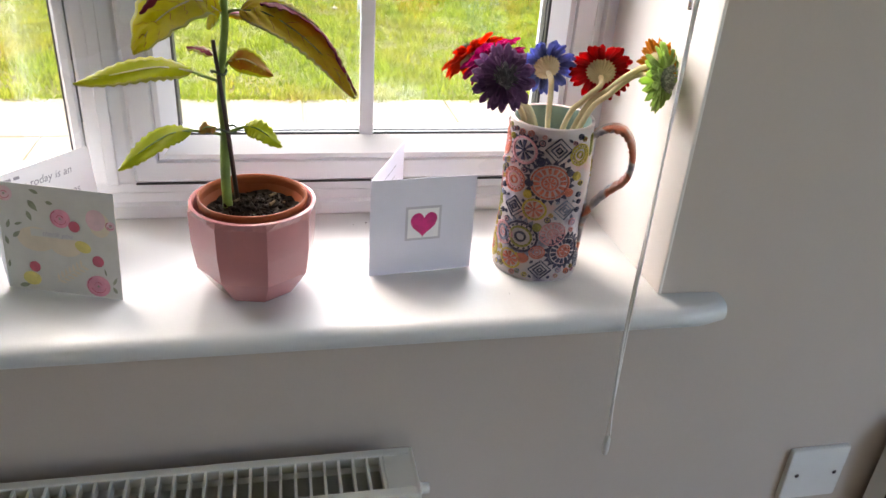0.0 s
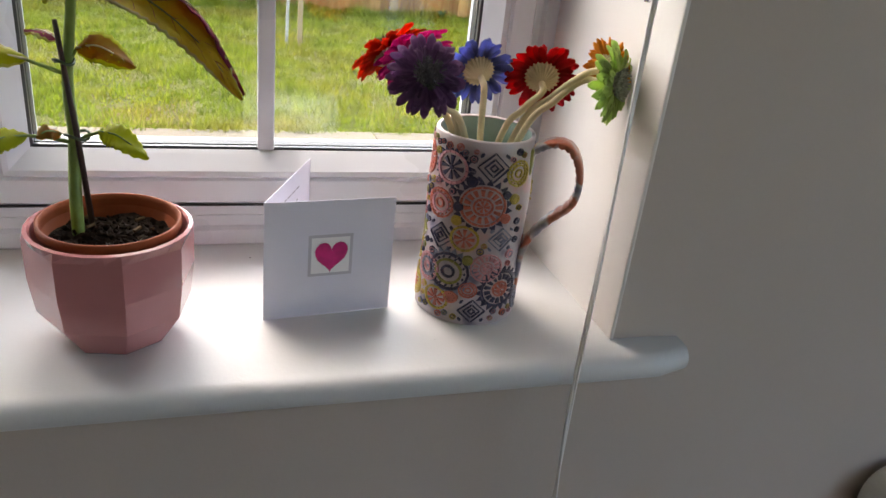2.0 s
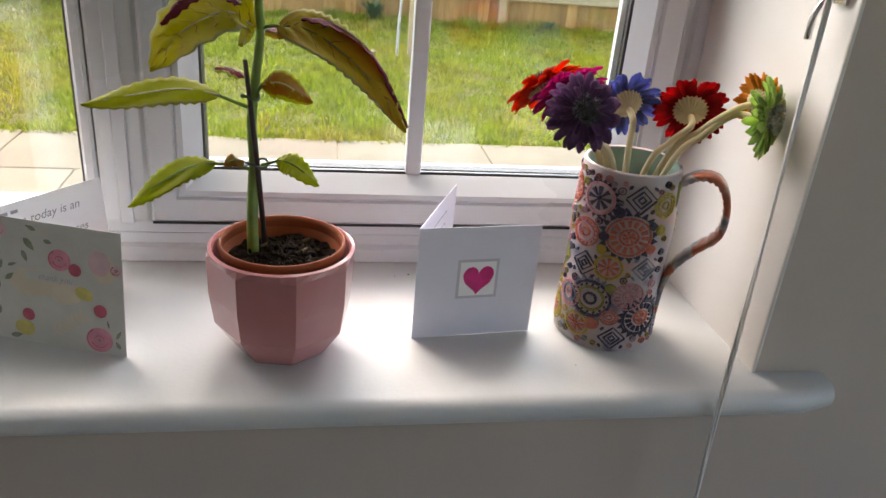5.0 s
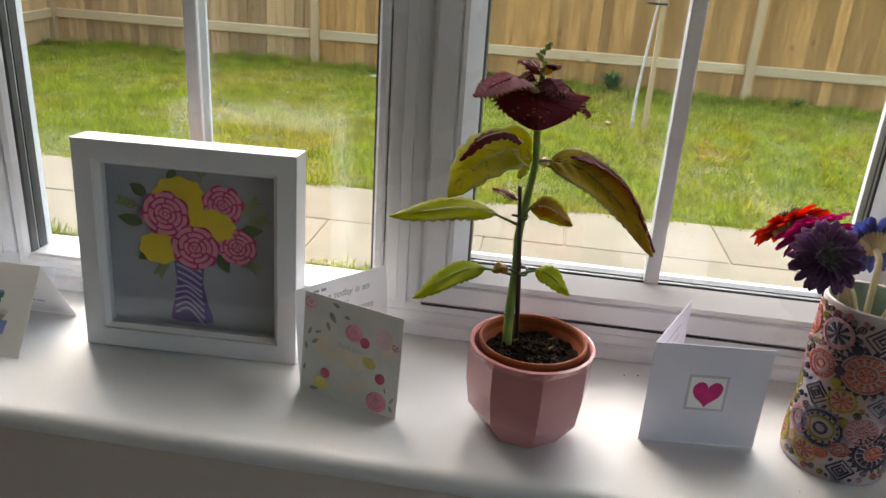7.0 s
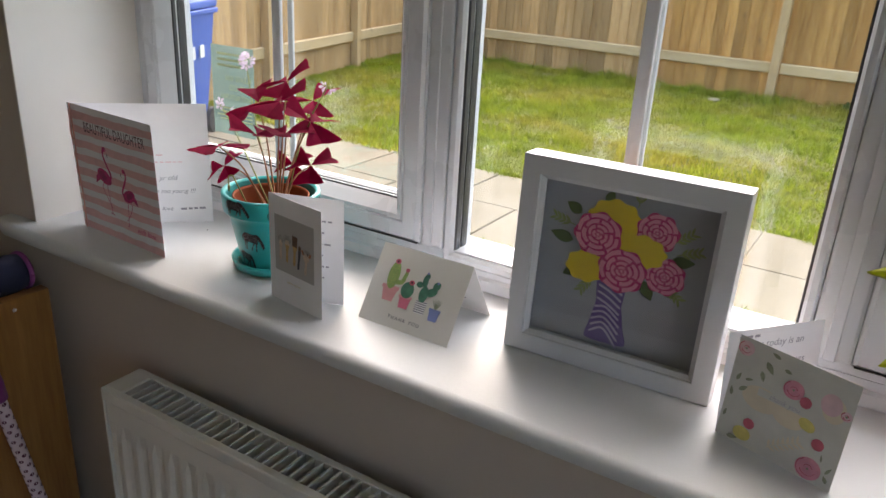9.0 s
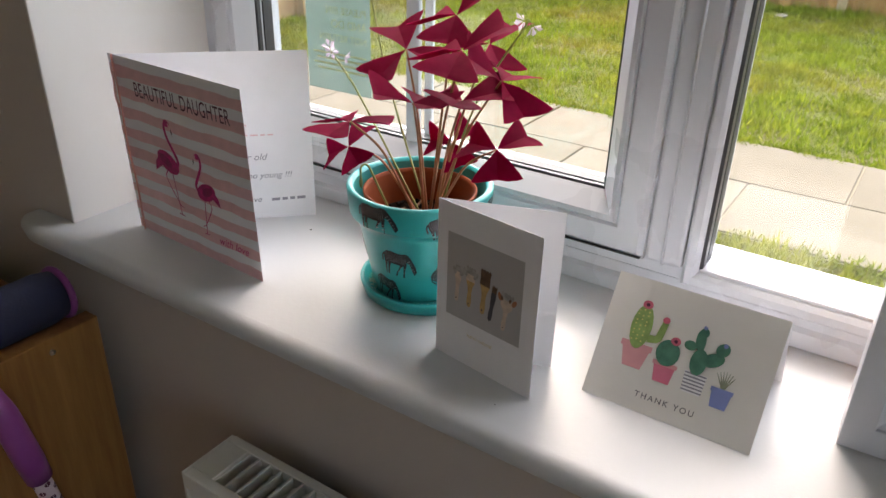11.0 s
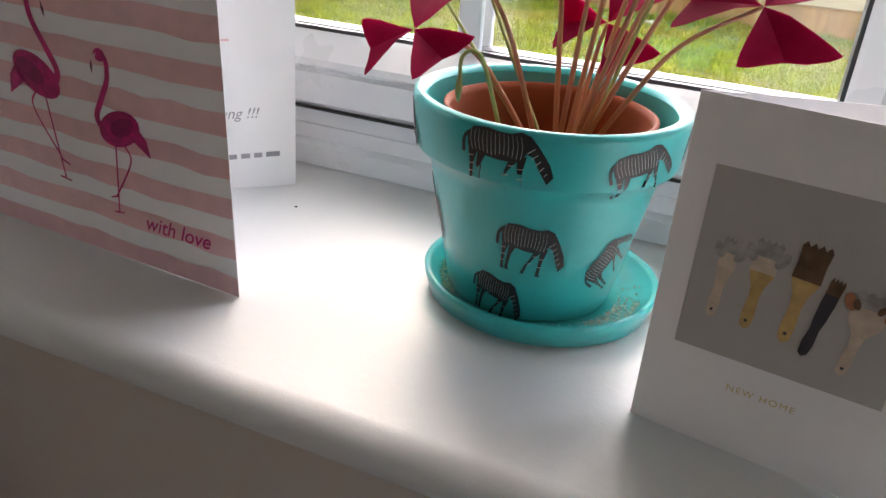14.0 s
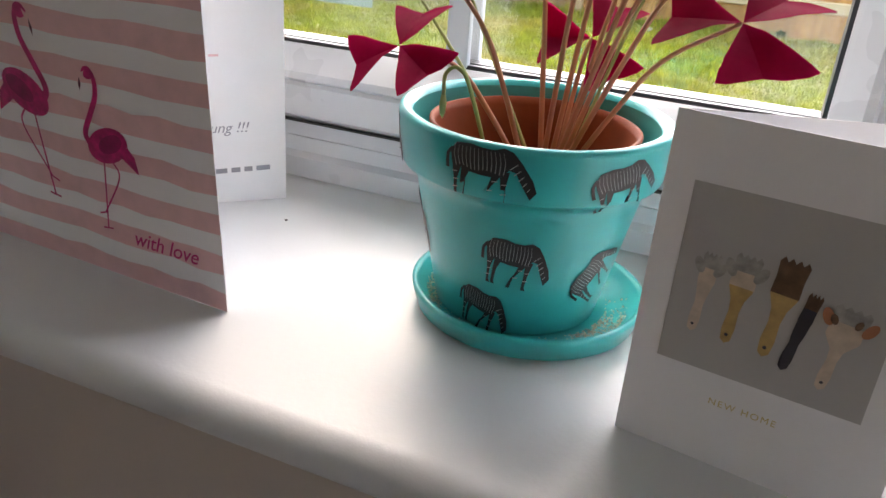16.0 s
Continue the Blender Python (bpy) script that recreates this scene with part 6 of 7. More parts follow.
    for i, q in enumerate(path):
        d = (path[min(i + 1, len(path) - 1)] - path[max(i - 1, 0)]).normalized()
        out = across.cross(d).normalized()
        hw = 0.0112 + 0.0012 * math.sin(i * 1.9)
        th = 0.0031
        rows.append([bm.verts.new(q + across * hw * a + out * th * b) for a, b in ((-1, -0.6), (-0.9, -1), (0, -1.1), (0.9, -1), (1, -0.6), (1, 0.6), (0.9, 1 + 0.25 * math.sin(i * 2.2)), (0, 1.15 + 0.35 * math.sin(i * 2.2)), (-0.9, 1 + 0.25 * math.sin(i * 2.2)), (-1, 0.6))])
    for a, b in zip(rows, rows[1:]):
        for k in range(10):
            bm.faces.new((a[k], a[(k + 1) % 10], b[(k + 1) % 10], b[k]))
    bm.faces.new(rows[0])
    bm.faces.new(rows[-1])
    bmesh.ops.recalc_face_normals(bm, faces=bm.faces)
    part("handle", bm, M_JHANDLE, t, "ridged strap handle in rust and slate glaze", smooth=True)
    bm = box(-0.009, 0.009, -0.004, 0.004, -0.017, 0.010, 0.003, 2)
    bm.transform(pose(0.038, -0.0265, 0.170, 0, 0, 60))
    part("handle_lug", bm, M_J_GREEN, t, "olive glazed clay tab")
    settle(t, c, JUG_PLACE, *JUG_SIZE)
    return c


JUG = jug()


def petal_mesh(length, width, curl):
    bm = bmesh.new()
    n, m = 7, 4
    rows = []
    for i in range(n + 1):
        u = i / n
        w = width / 2 * (0.35 + 0.65 * math.sin(math.pi * min(1, u * 0.62 + 0.12)) ** 0.8) * (1 if u < 0.9 else 0.72)
        rows.append([(u * length - 0.0012 * (i == n) * abs(2 * j / m - 1) * 2 + 0.0008 * (i == n) * (j % 2), w * (2 * j / m - 1), curl * length * (u ** 2) + 0.10 * w * (2 * j / m - 1) ** 2 * 4 + 0.0004 * math.sin(7 * u + j)) for j in range(m + 1)])
    sk = []
    for dz in (0.0004, -0.0004):
        sk.append([[bm.verts.new((x, y, z + dz)) for x, y, z in r] for r in rows])
    for s, g in enumerate(sk):
        for i in range(n):
            for j in range(m):
                q = (g[i][j], g[i + 1][j], g[i + 1][j + 1], g[i][j + 1])
                bm.faces.new(q if s == 0 else q[::-1]).smooth = True
    for j in range(m):
        bm.faces.new((sk[0][n][j], sk[1][n][j], sk[1][n][j + 1], sk[0][n][j + 1]))
    for i in range(n):
        for j in (0, m):
            bm.faces.new((sk[0][i][j], sk[1][i][j], sk[1][i + 1][j], sk[0][i + 1][j]))
    bmesh.ops.recalc_face_normals(bm, faces=bm.faces)
    return bm


def gerbera(colour, label, head, facing, radius, mat, foot, bend, disc=M_DISC, layers=2, count=24, cupped=0.0, seed=0):
    """A felt gerbera: bendable cream stem, cream calyx, rings of petals and a tufted centre."""
    rng = random.Random(seed)
    head, foot = Vector(head), Vector(foot)
    n = Vector(facing).normalized()
    t = tagged(empty("felt_flower", Matrix.Translation(foot)), label, "artificial flower", "felt flowers in the jug")
    back = head - n * 0.011
    rim = Vector((JUG.x + bend[0], JUG.y + bend[1], bend[2])) - foot
    neck = back - n * 0.020 - foot
    stem = smooth_path([Vector((0, 0, 0)), rim, rim.lerp(neck, 0.55) + Vector((0, 0, 0.006)), neck, back - foot], 8)
    part("stem", tube(stem, 0.0033, 10), M_FELT, t, "cream felt stem", smooth=True)
    frame_m = n.to_track_quat("Z", "Y").to_matrix().to_4x4()
    frame_m.translation = head - foot
    h = empty("flower_head")
    h.parent = t
    h.matrix_basis = frame_m
    # calyx: a ribbed cream cup behind the petals
    bm = bmesh.new()
    segs = 48
    prof = [(0.0028, -0.014), (0.006, -0.0115), (radius * 0.34, -0.0055), (radius * 0.41, -0.0022), (radius * 0.34, -0.0012)]
    rings = []
    for r, z in prof:
        rib = 0.17 if r > 0.012 else 0.08
        rings.append([bm.verts.new(((r * (1 + rib * (k % 2))) * math.cos(2 * math.pi * k / segs), (r * (1 + rib * (k % 2))) * math.sin(2 * math.pi * k / segs), z)) for k in range(segs)])
    for a, b in zip(rings, rings[1:]):
        for k in range(segs):
            bm.faces.new((a[k], a[(k + 1) % segs], b[(k + 1) % segs], b[k]))
    bm.faces.new(rings[0])
    bm.faces.new(rings[-1])
    bmesh.ops.recalc_face_normals(bm, faces=bm.faces)
    part("calyx", bm, M_FELT, h, "ribbed cream felt calyx")
    for ly in range(layers):
        start = radius * (0.16 + 0.10 * ly)
        L = radius * (1.0 - 0.16 * ly) - start
        me = None
        for k in range(count - 3 * ly):
            a = 360 * (k + 0.5 * ly) / (count - 3 * ly) + rng.uniform(-4, 4)
            if me is None:
                ob = part("petal", petal_mesh(L, radius * (0.225 - 0.03 * ly), -0.10 + cupped), mat, h)
                me = ob.data
            else:
                ob = new("petal", me)
                ob.parent = h
            ob.matrix_basis = pose(0, 0, 0.0014 * ly + 0.0007 * (k % 3), 0, 0, a) @ pose(start, 0, 0, rng.uniform(-15, 15), rng.uniform(-9, 13) - 3 * ly, rng.uniform(-7, 7))
    bm = lathe([(0, 0.0088), (radius * 0.14, 0.0086), (radius * 0.25, 0.0076), (radius * 0.30, 0.0005), (0, 0.0)][::-1], 24)
    bm2 = bm
    for k in range(150):
        a, rr = rng.uniform(0, 6.28), radius * 0.32 * math.sqrt(rng.random())
        p0 = Vector((rr * math.cos(a), rr * math.sin(a), 0.0066))
        tube([p0, p0 + Vector((0.3 * p0.x, 0.3 * p0.y, 0.0045))], [0.0009, 0.0005], 4, bm2)
    part("centre", bm2, disc, h, "tufted flower centre")
    settle(t, JUG, JUG_PLACE, *JUG_SIZE)


def jug_foot(x, y):
    return (JUG.x + x, JUG.y + y, SILL + 0.02)


# each: head, facing, radius, petals, foot in the jug, and the place where the stem leaves the rim
gerbera("purple", "dark purple felt gerbera facing the room, in the jug", (-0.221, 0.100, 1.2025), (-0.10, -0.86, 0.46), 0.0350, M_PURPLEP, jug_foot(0.016, 0.008), (-0.027, -0.017, 1.133), count=24, layers=3, seed=1)
gerbera("blue", "blue felt gerbera seen from its cream back, in the jug", (-0.137, 0.205, 1.187), (0.10, 0.93, 0.30), 0.0350, M_BLUEP, jug_foot(0.002, 0.0), (0.0, 0.014, 1.120), count=24, seed=2)
gerbera("red", "crimson felt gerbera seen from its cream back, in the jug", (-0.076, 0.187, 1.187), (0.35, 0.88, 0.32), 0.0375, M_REDP, jug_foot(-0.010, 0.01), (0.018, 0.010, 1.122), count=26, seed=3)
gerbera("green", "lime green felt gerbera turned to the side, in the jug", (-0.036, 0.118, 1.198), (0.60, -0.76, 0.12), 0.0385, M_GREENP, jug_foot(-0.014, -0.004), (0.030, -0.012, 1.133), disc=M_DISCG, count=26, layers=3, seed=4)
gerbera("scarlet", "scarlet felt gerbera leaning over the jug's rim", (-0.234, 0.176, 1.206), (-0.37, 0.62, 0.69), 0.0390, M_SCARLETP, jug_foot(0.016, 0.002), (-0.036, -0.006, 1.134), count=26, seed=5)
gerbera("magenta", "magenta felt gerbera half hidden behind the purple one", (-0.221, 0.150, 1.209), (-0.30, 0.72, 0.62), 0.0370, M_MAGENTAP, jug_foot(0.012, 0.008), (-0.031, -0.010, 1.134), count=24, seed=6)
gerbera("orange", "orange felt gerbera behind the green one", (-0.026, 0.150, 1.205), (0.93, 0.30, 0.15), 0.0300, M_ORANGEP, jug_foot(-0.016, 0.006), (0.031, 0.002, 1.133), count=24, seed=7)

# ---------------------------------------------------------------- potted oxalis


def oxalis():
    c = Vector((-1.3945, 0.2015, SILL))
    t = tagged(empty("potted_oxalis", Matrix.Translation(c)), "purple-leaved oxalis in a turquoise pot with striped motifs", "potted plant")
    # saucer
    bm = lathe([(0, 0.0), (0.056, 0.0), (0.066, 0.004), (0.0690, 0.014), (0.0694, 0.0165), (0.0670, 0.0175), (0.0645, 0.0155), (0.058, 0.007), (0, 0.006)], 72)
    saucer = part("saucer", bm, M_TEAL, t, "turquoise painted saucer with limescale grit", smooth=True)
    rng = random.Random(9)
    bm = bmesh.new()
    for _ in range(900):
        a, r = radians(rng.choice((-20, 205)) + rng.gauss(0, 16)), rng.uniform(0.047, 0.0605)
        s = rng.uniform(0.0005, 0.0015)
        z = 0.0066 + max(0, (r - 0.057)) * 0.9
        v = [bm.verts.new((r * math.cos(a) + s * dx, r * math.sin(a) + s * dy, z + s * dz)) for dx, dy, dz in ((1, 0, 0), (-0.5, 0.8, 0), (-0.5, -0.8, 0), (0, 0, 0.9))]
        for f in ((0, 1, 3), (1, 2, 3), (2, 0, 3), (2, 1, 0)):
            bm.faces.new([v[k] for k in f])
    part("grit", bm, M_GRIT, saucer, "pale mineral grit")
    z0 = 0.0066
    HT = 0.1195

    def rad(z):
        u = (z - z0) / (HT - z0)
        return 0.0475 + 0.0235 * u

    off = Matrix.Translation((-0.0065, -0.0025, 0))
    zc = 0.0910
    prof = [(0, z0), (0.0455, z0), (0.0475, z0 + 0.0015)] + [(rad(z), z) for z in np.linspace(z0 + 0.012, zc - 0.001, 8)]
    prof += [(0.0712, zc), (0.0722, zc + 0.002), (0.0744, HT - 0.003), (0.0740, HT - 0.0005), (0.0715, HT + 0.0006), (0.0685, HT), (0.0668, HT - 0.003)]
    pot = part("pot", lathe(prof, 96), M_TEAL, t, "turquoise painted clay pot", smooth=True)
    pot.matrix_basis = off
    part("pot_lining", lathe([(0.0666, HT - 0.0028), (0.0640, zc), (0.043, 0.014), (0, 0.014)], 72), M_TEALIN, t, smooth=True).matrix_basis = off
    bm = lathe([(0.040, 0.018), (0.0545, 0.106), (0.0575, 0.107), (0.0580, 0.1125), (0.0560, 0.1130), (0.0548, 0.108), (0.0505, 0.088), (0.0500, 0.086), (0.040, 0.020)], 64)
    part("inner_pot", bm, M_TERRA, t, "terracotta-coloured plastic nursery pot", smooth=True).matrix_basis = off
    soil(t, 0.0495, 0.076, 70, 5).matrix_basis = off

    # black and white striped motifs wrapped on the pot
    def motif(ang, z, size, tilt=0.0, grow=1.0):
        ct, st = math.cos(radians(tilt)), math.sin(radians(tilt))

        def bend(x, y, h):
            x, y = x * ct - y * st, x * st + y * ct
            zz = z + y
            u = min(1, max(0, (zz - z0) / (HT - z0)))
            r = (rad(zz) if zz < zc else 0.0722 + 0.0022 * (zz - zc) / (HT - zc)) + 0.0004 + h
            a = radians(ang) + x / 0.062
            return (r * math.cos(a), r * math.sin(a), zz)

        s = size / 40

        def P(q):
            return [(x * s, y * s) for x, y in q]

        # a plain block: rounded body, raked front and four posts; cut fine so that it follows the wall
        body = []
        top = [(-17.5, 7), (-14.5, 11), (-8, 12), (-3, 11), (2, 11), (6, 12.5), (10, 11), (14, 5.5), (18.5, -2), (20.5, -8)]
        bot = [(-17, 1), (-13, -1), (-8, -2.4), (-3, -3), (2, -3), (6, -2), (8.6, 2), (11.5, 1), (14.2, -5), (18, -12)]
        for k in range(9):
            body.append(P([bot[k], bot[k + 1], top[k + 1], top[k]]))
        legs = [P(q) for q in ([(-17, 3), (-12, 0), (-14.0, -7), (-14.2, -15), (-13.2, -17), (-15.6, -17), (-15.5, -15), (-15.8, -7)], [(-12, 1), (-8, -1), (-10.4, -7), (-11.2, -15), (-10.2, -17), (-12.8, -17), (-12.6, -9)], [(2, -1), (6, -1), (2.0, -7), (-0.2, -11), (-1.4, -17), (-3.4, -17), (-1.6, -11), (0.4, -7)], [(5, 0), (9, 1), (7.6, -8), (7.4, -15), (8.4, -17), (5.6, -17), (5.6, -8)])]
        tail = [P(q) for q in strip([(-16.5, 8), (-19, 4), (-19, -3)], 1.4, 1.8, 2)]
        decal("striped_motif", body + legs + tail, M_BLACKINK, pot, 1, bend)
        lines = []
        for k in range(13):
            x = -14.5 + 1.75 * k
            lines += strip([(x, -0.5 + 0.6 * math.sin(k)), (x - 1.2 + 0.35 * k * 0.4, 5), (x - 0.6, 10.2 - 0.3 * (k % 2))], 0.30, 0.14, 2)
        for k in range(5):
            lines += strip([(9 + 1.9 * k, 2.5 - 2.6 * k), (12 + 1.4 * k, 5.5 - 2.9 * k)], 0.5, 0.3)
        for x, y in ((-15, -4), (-14.5, -8), (-14.8, -12), (3, -5), (1, -10), (7, -6), (7, -11)):
            lines += strip([(x - 1.3, y), (x + 1.1, y + 0.4)], 0.45)
        decal("white_stripes", [P(q) for q in lines], M_WHITEINK, pot, 2, bend)

    motif(-90, 0.1070, 0.0390)
    motif(-35, 0.1030, 0.0350, 14)
    motif(-76, 0.056, 0.0400, -6)
    motif(-29, 0.046, 0.0370, 56)
    motif(-93, 0.022, 0.0370, -14)
    motif(-160, 0.103, 0.0390)
    motif(-152, 0.056, 0.0380, -30)
    for a in (20, 75, 130):
        motif(a, 0.103, 0.039)
        motif(a + 25, 0.055, 0.038)

    # trefoil leaves on long stalks
    L = lambda x, y, z: Vector((x, y, z)) - c

    def leaflet(length, width, fold):
        """Broad triangular leaflet with a shallow notch, folded on its midrib."""
        bm = bmesh.new()
        out = [(0.0, 0.0), (0.25, 0.20), (0.52, 0.41), (0.74, 0.57), (0.87, 0.64), (0.885, 0.50), (0.85, 0.25), (0.79, 0.0)]
        mid = [0.0, 0.25, 0.43, 0.57, 0.65, 0.71, 0.75, 0.79]
        for sgn in (1, -1):
            for lay in (0.0003, -0.0003):
                a, b = [], []
                for (u, w), mu in zip(out, mid):
                    x = u * length
                    y = sgn * w * width
                    z = fold * abs(y) + 0.10 * length * (u * u) * -0.6 + 0.002 * math.sin(4 * u + sgn)
                    a.append(bm.verts.new((x, y, z + lay)))
                    b.append(bm.verts.new((mu * length, 0, -0.06 * length * mu * mu + lay)))
                for k in range(len(out) - 1):
                    q = [b[k], b[k + 1], a[k + 1], a[k]]
                    if k == 0:
                        q = [b[0], b[1], a[1]]
                    if k == len(out) - 2:
                        q = [b[k], b[k + 1], a[k]]
                    f = bm.faces.new(q)
                    f.smooth = True
        return bm

    def trefoil(centre, facing, spin, size, stalk, fold=0.35, spread=(0, 120, 240), tilts=(6, 6, 6)):
        p = L(*centre)
        n = Vector(facing).normalized()
        g = empty("leaf")
        g.parent = t
        m = n.to_track_quat("Z", "Y").to_matrix().to_4x4()
        m.translation = p
        g.matrix_basis = m
        for a, tilt in zip(spread, tilts):
            ob = part("leaflet", leaflet(size * 1.08, size * 0.98, fold), M_OXALIS, g)
            ob.matrix_basis = pose(0, 0, 0, 0, 0, a + spin) @ pose(0.0006, 0, 0, 0, tilt, 0)
        foot = Vector((stalk[0], stalk[1], 0.080))
        mid = foot.lerp(p, 0.55) + Vector((0, 0, 0.022)) + Vector((stalk[0] * 0.3, stalk[1] * 0.3, 0))
        pts = smooth_path([foot, foot.lerp(mid, 0.55) + Vector((0, 0, 0.004)), mid, p - n * 0.0002], 6)
        part("stalk", tube(pts, [0.00165, 0.0010], 7), M_OXSTEM, t, "thin pinkish leaf stalk", smooth=True)

    trefoil((-1.432, 0.130, 1.143), (-0.12, 0.02, 1.0), 12, 0.0400, (-0.006, -0.008), fold=0.2)
    trefoil((-1.474, 0.176, 1.097), (-0.15, -0.62, 0.75), 95, 0.0310, (-0.010, 0.0), fold=0.2)
    trefoil((-1.371, 0.143, 1.168), (0.05, -0.18, 0.97), 90, 0.0420, (0.0, -0.004), fold=0.35, tilts=(16, -24, -14))
    trefoil((-1.307, 0.183, 1.128), (0.05, -0.50, 0.84), 52, 0.0365, (0.010, -0.004), fold=0.2)
    trefoil((-1.384, 0.232, 1.105), (0.20, -0.75, 0.60), 60, 0.0290, (0.004, 0.010))
    trefoil((-1.318, 0.135, 1.222), (0.1, -0.15, 0.97), 10, 0.0429, (0.004, -0.002), fold=0.25, tilts=(-30, 24, 10))
    trefoil((-1.305, 0.180, 1.190), (0.30, -0.22, 0.90), 45, 0.0441, (0.007, 0.0), fold=0.25, tilts=(20, -34, 14))
    trefoil((-1.330, 0.158, 1.174), (0.20, -0.20, 0.93), 0, 0.0418, (0.006, 0.004), fold=0.25, tilts=(-14, 26, -26))
    trefoil((-1.412, 0.190, 1.200), (-0.15, -0.20, 0.95), 50, 0.0441, (-0.002, 0.004), fold=0.25, tilts=(24, -22, 16))
    trefoil((-1.365, 0.200, 1.235), (0.05, -0.15, 0.97), 30, 0.0418, (0.002, 0.003), fold=0.25, tilts=(-32, 20, 20))
    trefoil((-1.352, 0.240, 1.205), (0.1, 0.1, 1), 70, 0.0396, (0.004, 0.008), fold=0.25, tilts=(18, 24, -30))

    # flower stalks with pale lilac blooms
    def bloom(head, foot, bend, n, seed):
        rng2 = random.Random(seed)
        h = L(*head)
        pts = smooth_path([Vector((*foot, 0.08)), Vector((*foot, 0.08)).lerp(h, 0.5) + Vector(bend), h], 8)
        st = part("flower_stalk", tube(pts, [0.0012, 0.0009], 6), M_OXBUD, t, "thin green flower stalk", smooth=True)
        for k in range(n):
            d = Vector((rng2.uniform(-1, 1), rng2.uniform(-1, 1), rng2.uniform(-0.6, 0.6))) * 0.011
            f = bmesh.new()
            q = d.normalized().to_track_quat("Z", "Y").to_matrix().to_4x4()
            q.translation = h + d
            for j in range(5):
                a = 2 * math.pi * j / 5
                vs = [f.verts.new((r * math.cos(a + o), r * math.sin(a + o), zz)) for r, o, zz in ((0.0008, 0, 0), (0.0055, -0.45, 0.004), (0.0085, 0, 0.0045), (0.0055, 0.45, 0.004))]
                f.faces.new(vs)
            f.transform(q)
            part("blossom", f, M_OXFLOWER, st, "pale lilac five-petalled blossom")
            tube([h, h + d], 0.0004, 4, f2 := bmesh.new())
            part("blossom_stalk", f2, M_OXBUD, st)

    bloom((-1.530, 0.285, 1.238), (-0.008, 0.012), (-0.01, 0, 0.01), 8, 1)
    bloom((-1.560, 0.255, 1.165), (-0.012, 0.006), (-0.02, 0, 0.035), 3, 2)
    bloom((-1.296, 0.207, 1.238), (0.008, 0.010), (-0.006, 0, 0.02), 2, 3)
    # a drooping bud at the pot's edge
    pts = smooth_path([Vector((-0.018, -0.030, 0.082)), L(-1.4215, 0.150, 1.085), L(-1.428, 0.148, 1.0965), L(-1.434, 0.146, 1.0935), L(-1.4345, 0.146, 1.083)], 6)
    part("drooping_stalk", tube(pts, [0.0012, 0.0010], 6), M_OXBUD, t, "drooping green bud stalk", smooth=True)
    bm = lathe([(0, -0.011), (0.0014, -0.008), (0.0019, -0.003), (0.0012, 0.001), (0, 0.002)], 10)
    bm.transform(Matrix.Translation(L(-1.4345, 0.146, 1.082)))
    part("bud", bm, M_OXBUD, t, "small green flower bud", smooth=True)
    settle(t, c, (-1.3453, 0.1945), 0.5, 0.958, 0.970)


oxalis()


def speck(x, y, s):
    bm = lathe([(0, 0), (s, 0), (s * 0.7, s * 0.5), (0, s * 0.6)], 7)
    bm.transform(pose(x, y, SILL + 0.0002))
    tagged(obj("soil_crumb", bm, M_SOIL), "tiny dark crumb of soil on the white sill", "crumb", "crumbs on the sill")


for q in ((-1.530, 0.224, 0.0011), (-0.306, 0.272, 0.0012), (-0.322, 0.268, 0.0008), (-1.19, 0.07, 0.0006), (-0.17, 0.09, 0.0005)):
    speck(*q)


def frame_bracket():
    t = tagged(empty("metal_bracket", Matrix.Translation((-0.016, 0.276, SILL))), "tiny steel bracket at the foot of the window frame", "bracket")
    part("foot", box(-0.012, 0.006, -0.008, 0.002, 0.0003, 0.002, 0.0005, 1), M_CHROME, t)
    part("upright", box(-0.012, 0.006, 0.002, 0.004, 0.0003, 0.016, 0.0005, 1), M_CHROME, t)


frame_bracket()

# ---------------------------------------------------------------- garden
GZ = -0.10


def garden_ground():
    bm = bmesh.new()
    s = 600
    f = bm.faces.new([bm.verts.new((x, y, GZ - 0.012)) for x, y in ((-s, -s), (s, -s), (s, s), (-s, s))])
    tagged(obj("ground", bm, M_GROUND), "patchy spring lawn, green and yellowish", "lawn", kind="structure")


garden_ground()


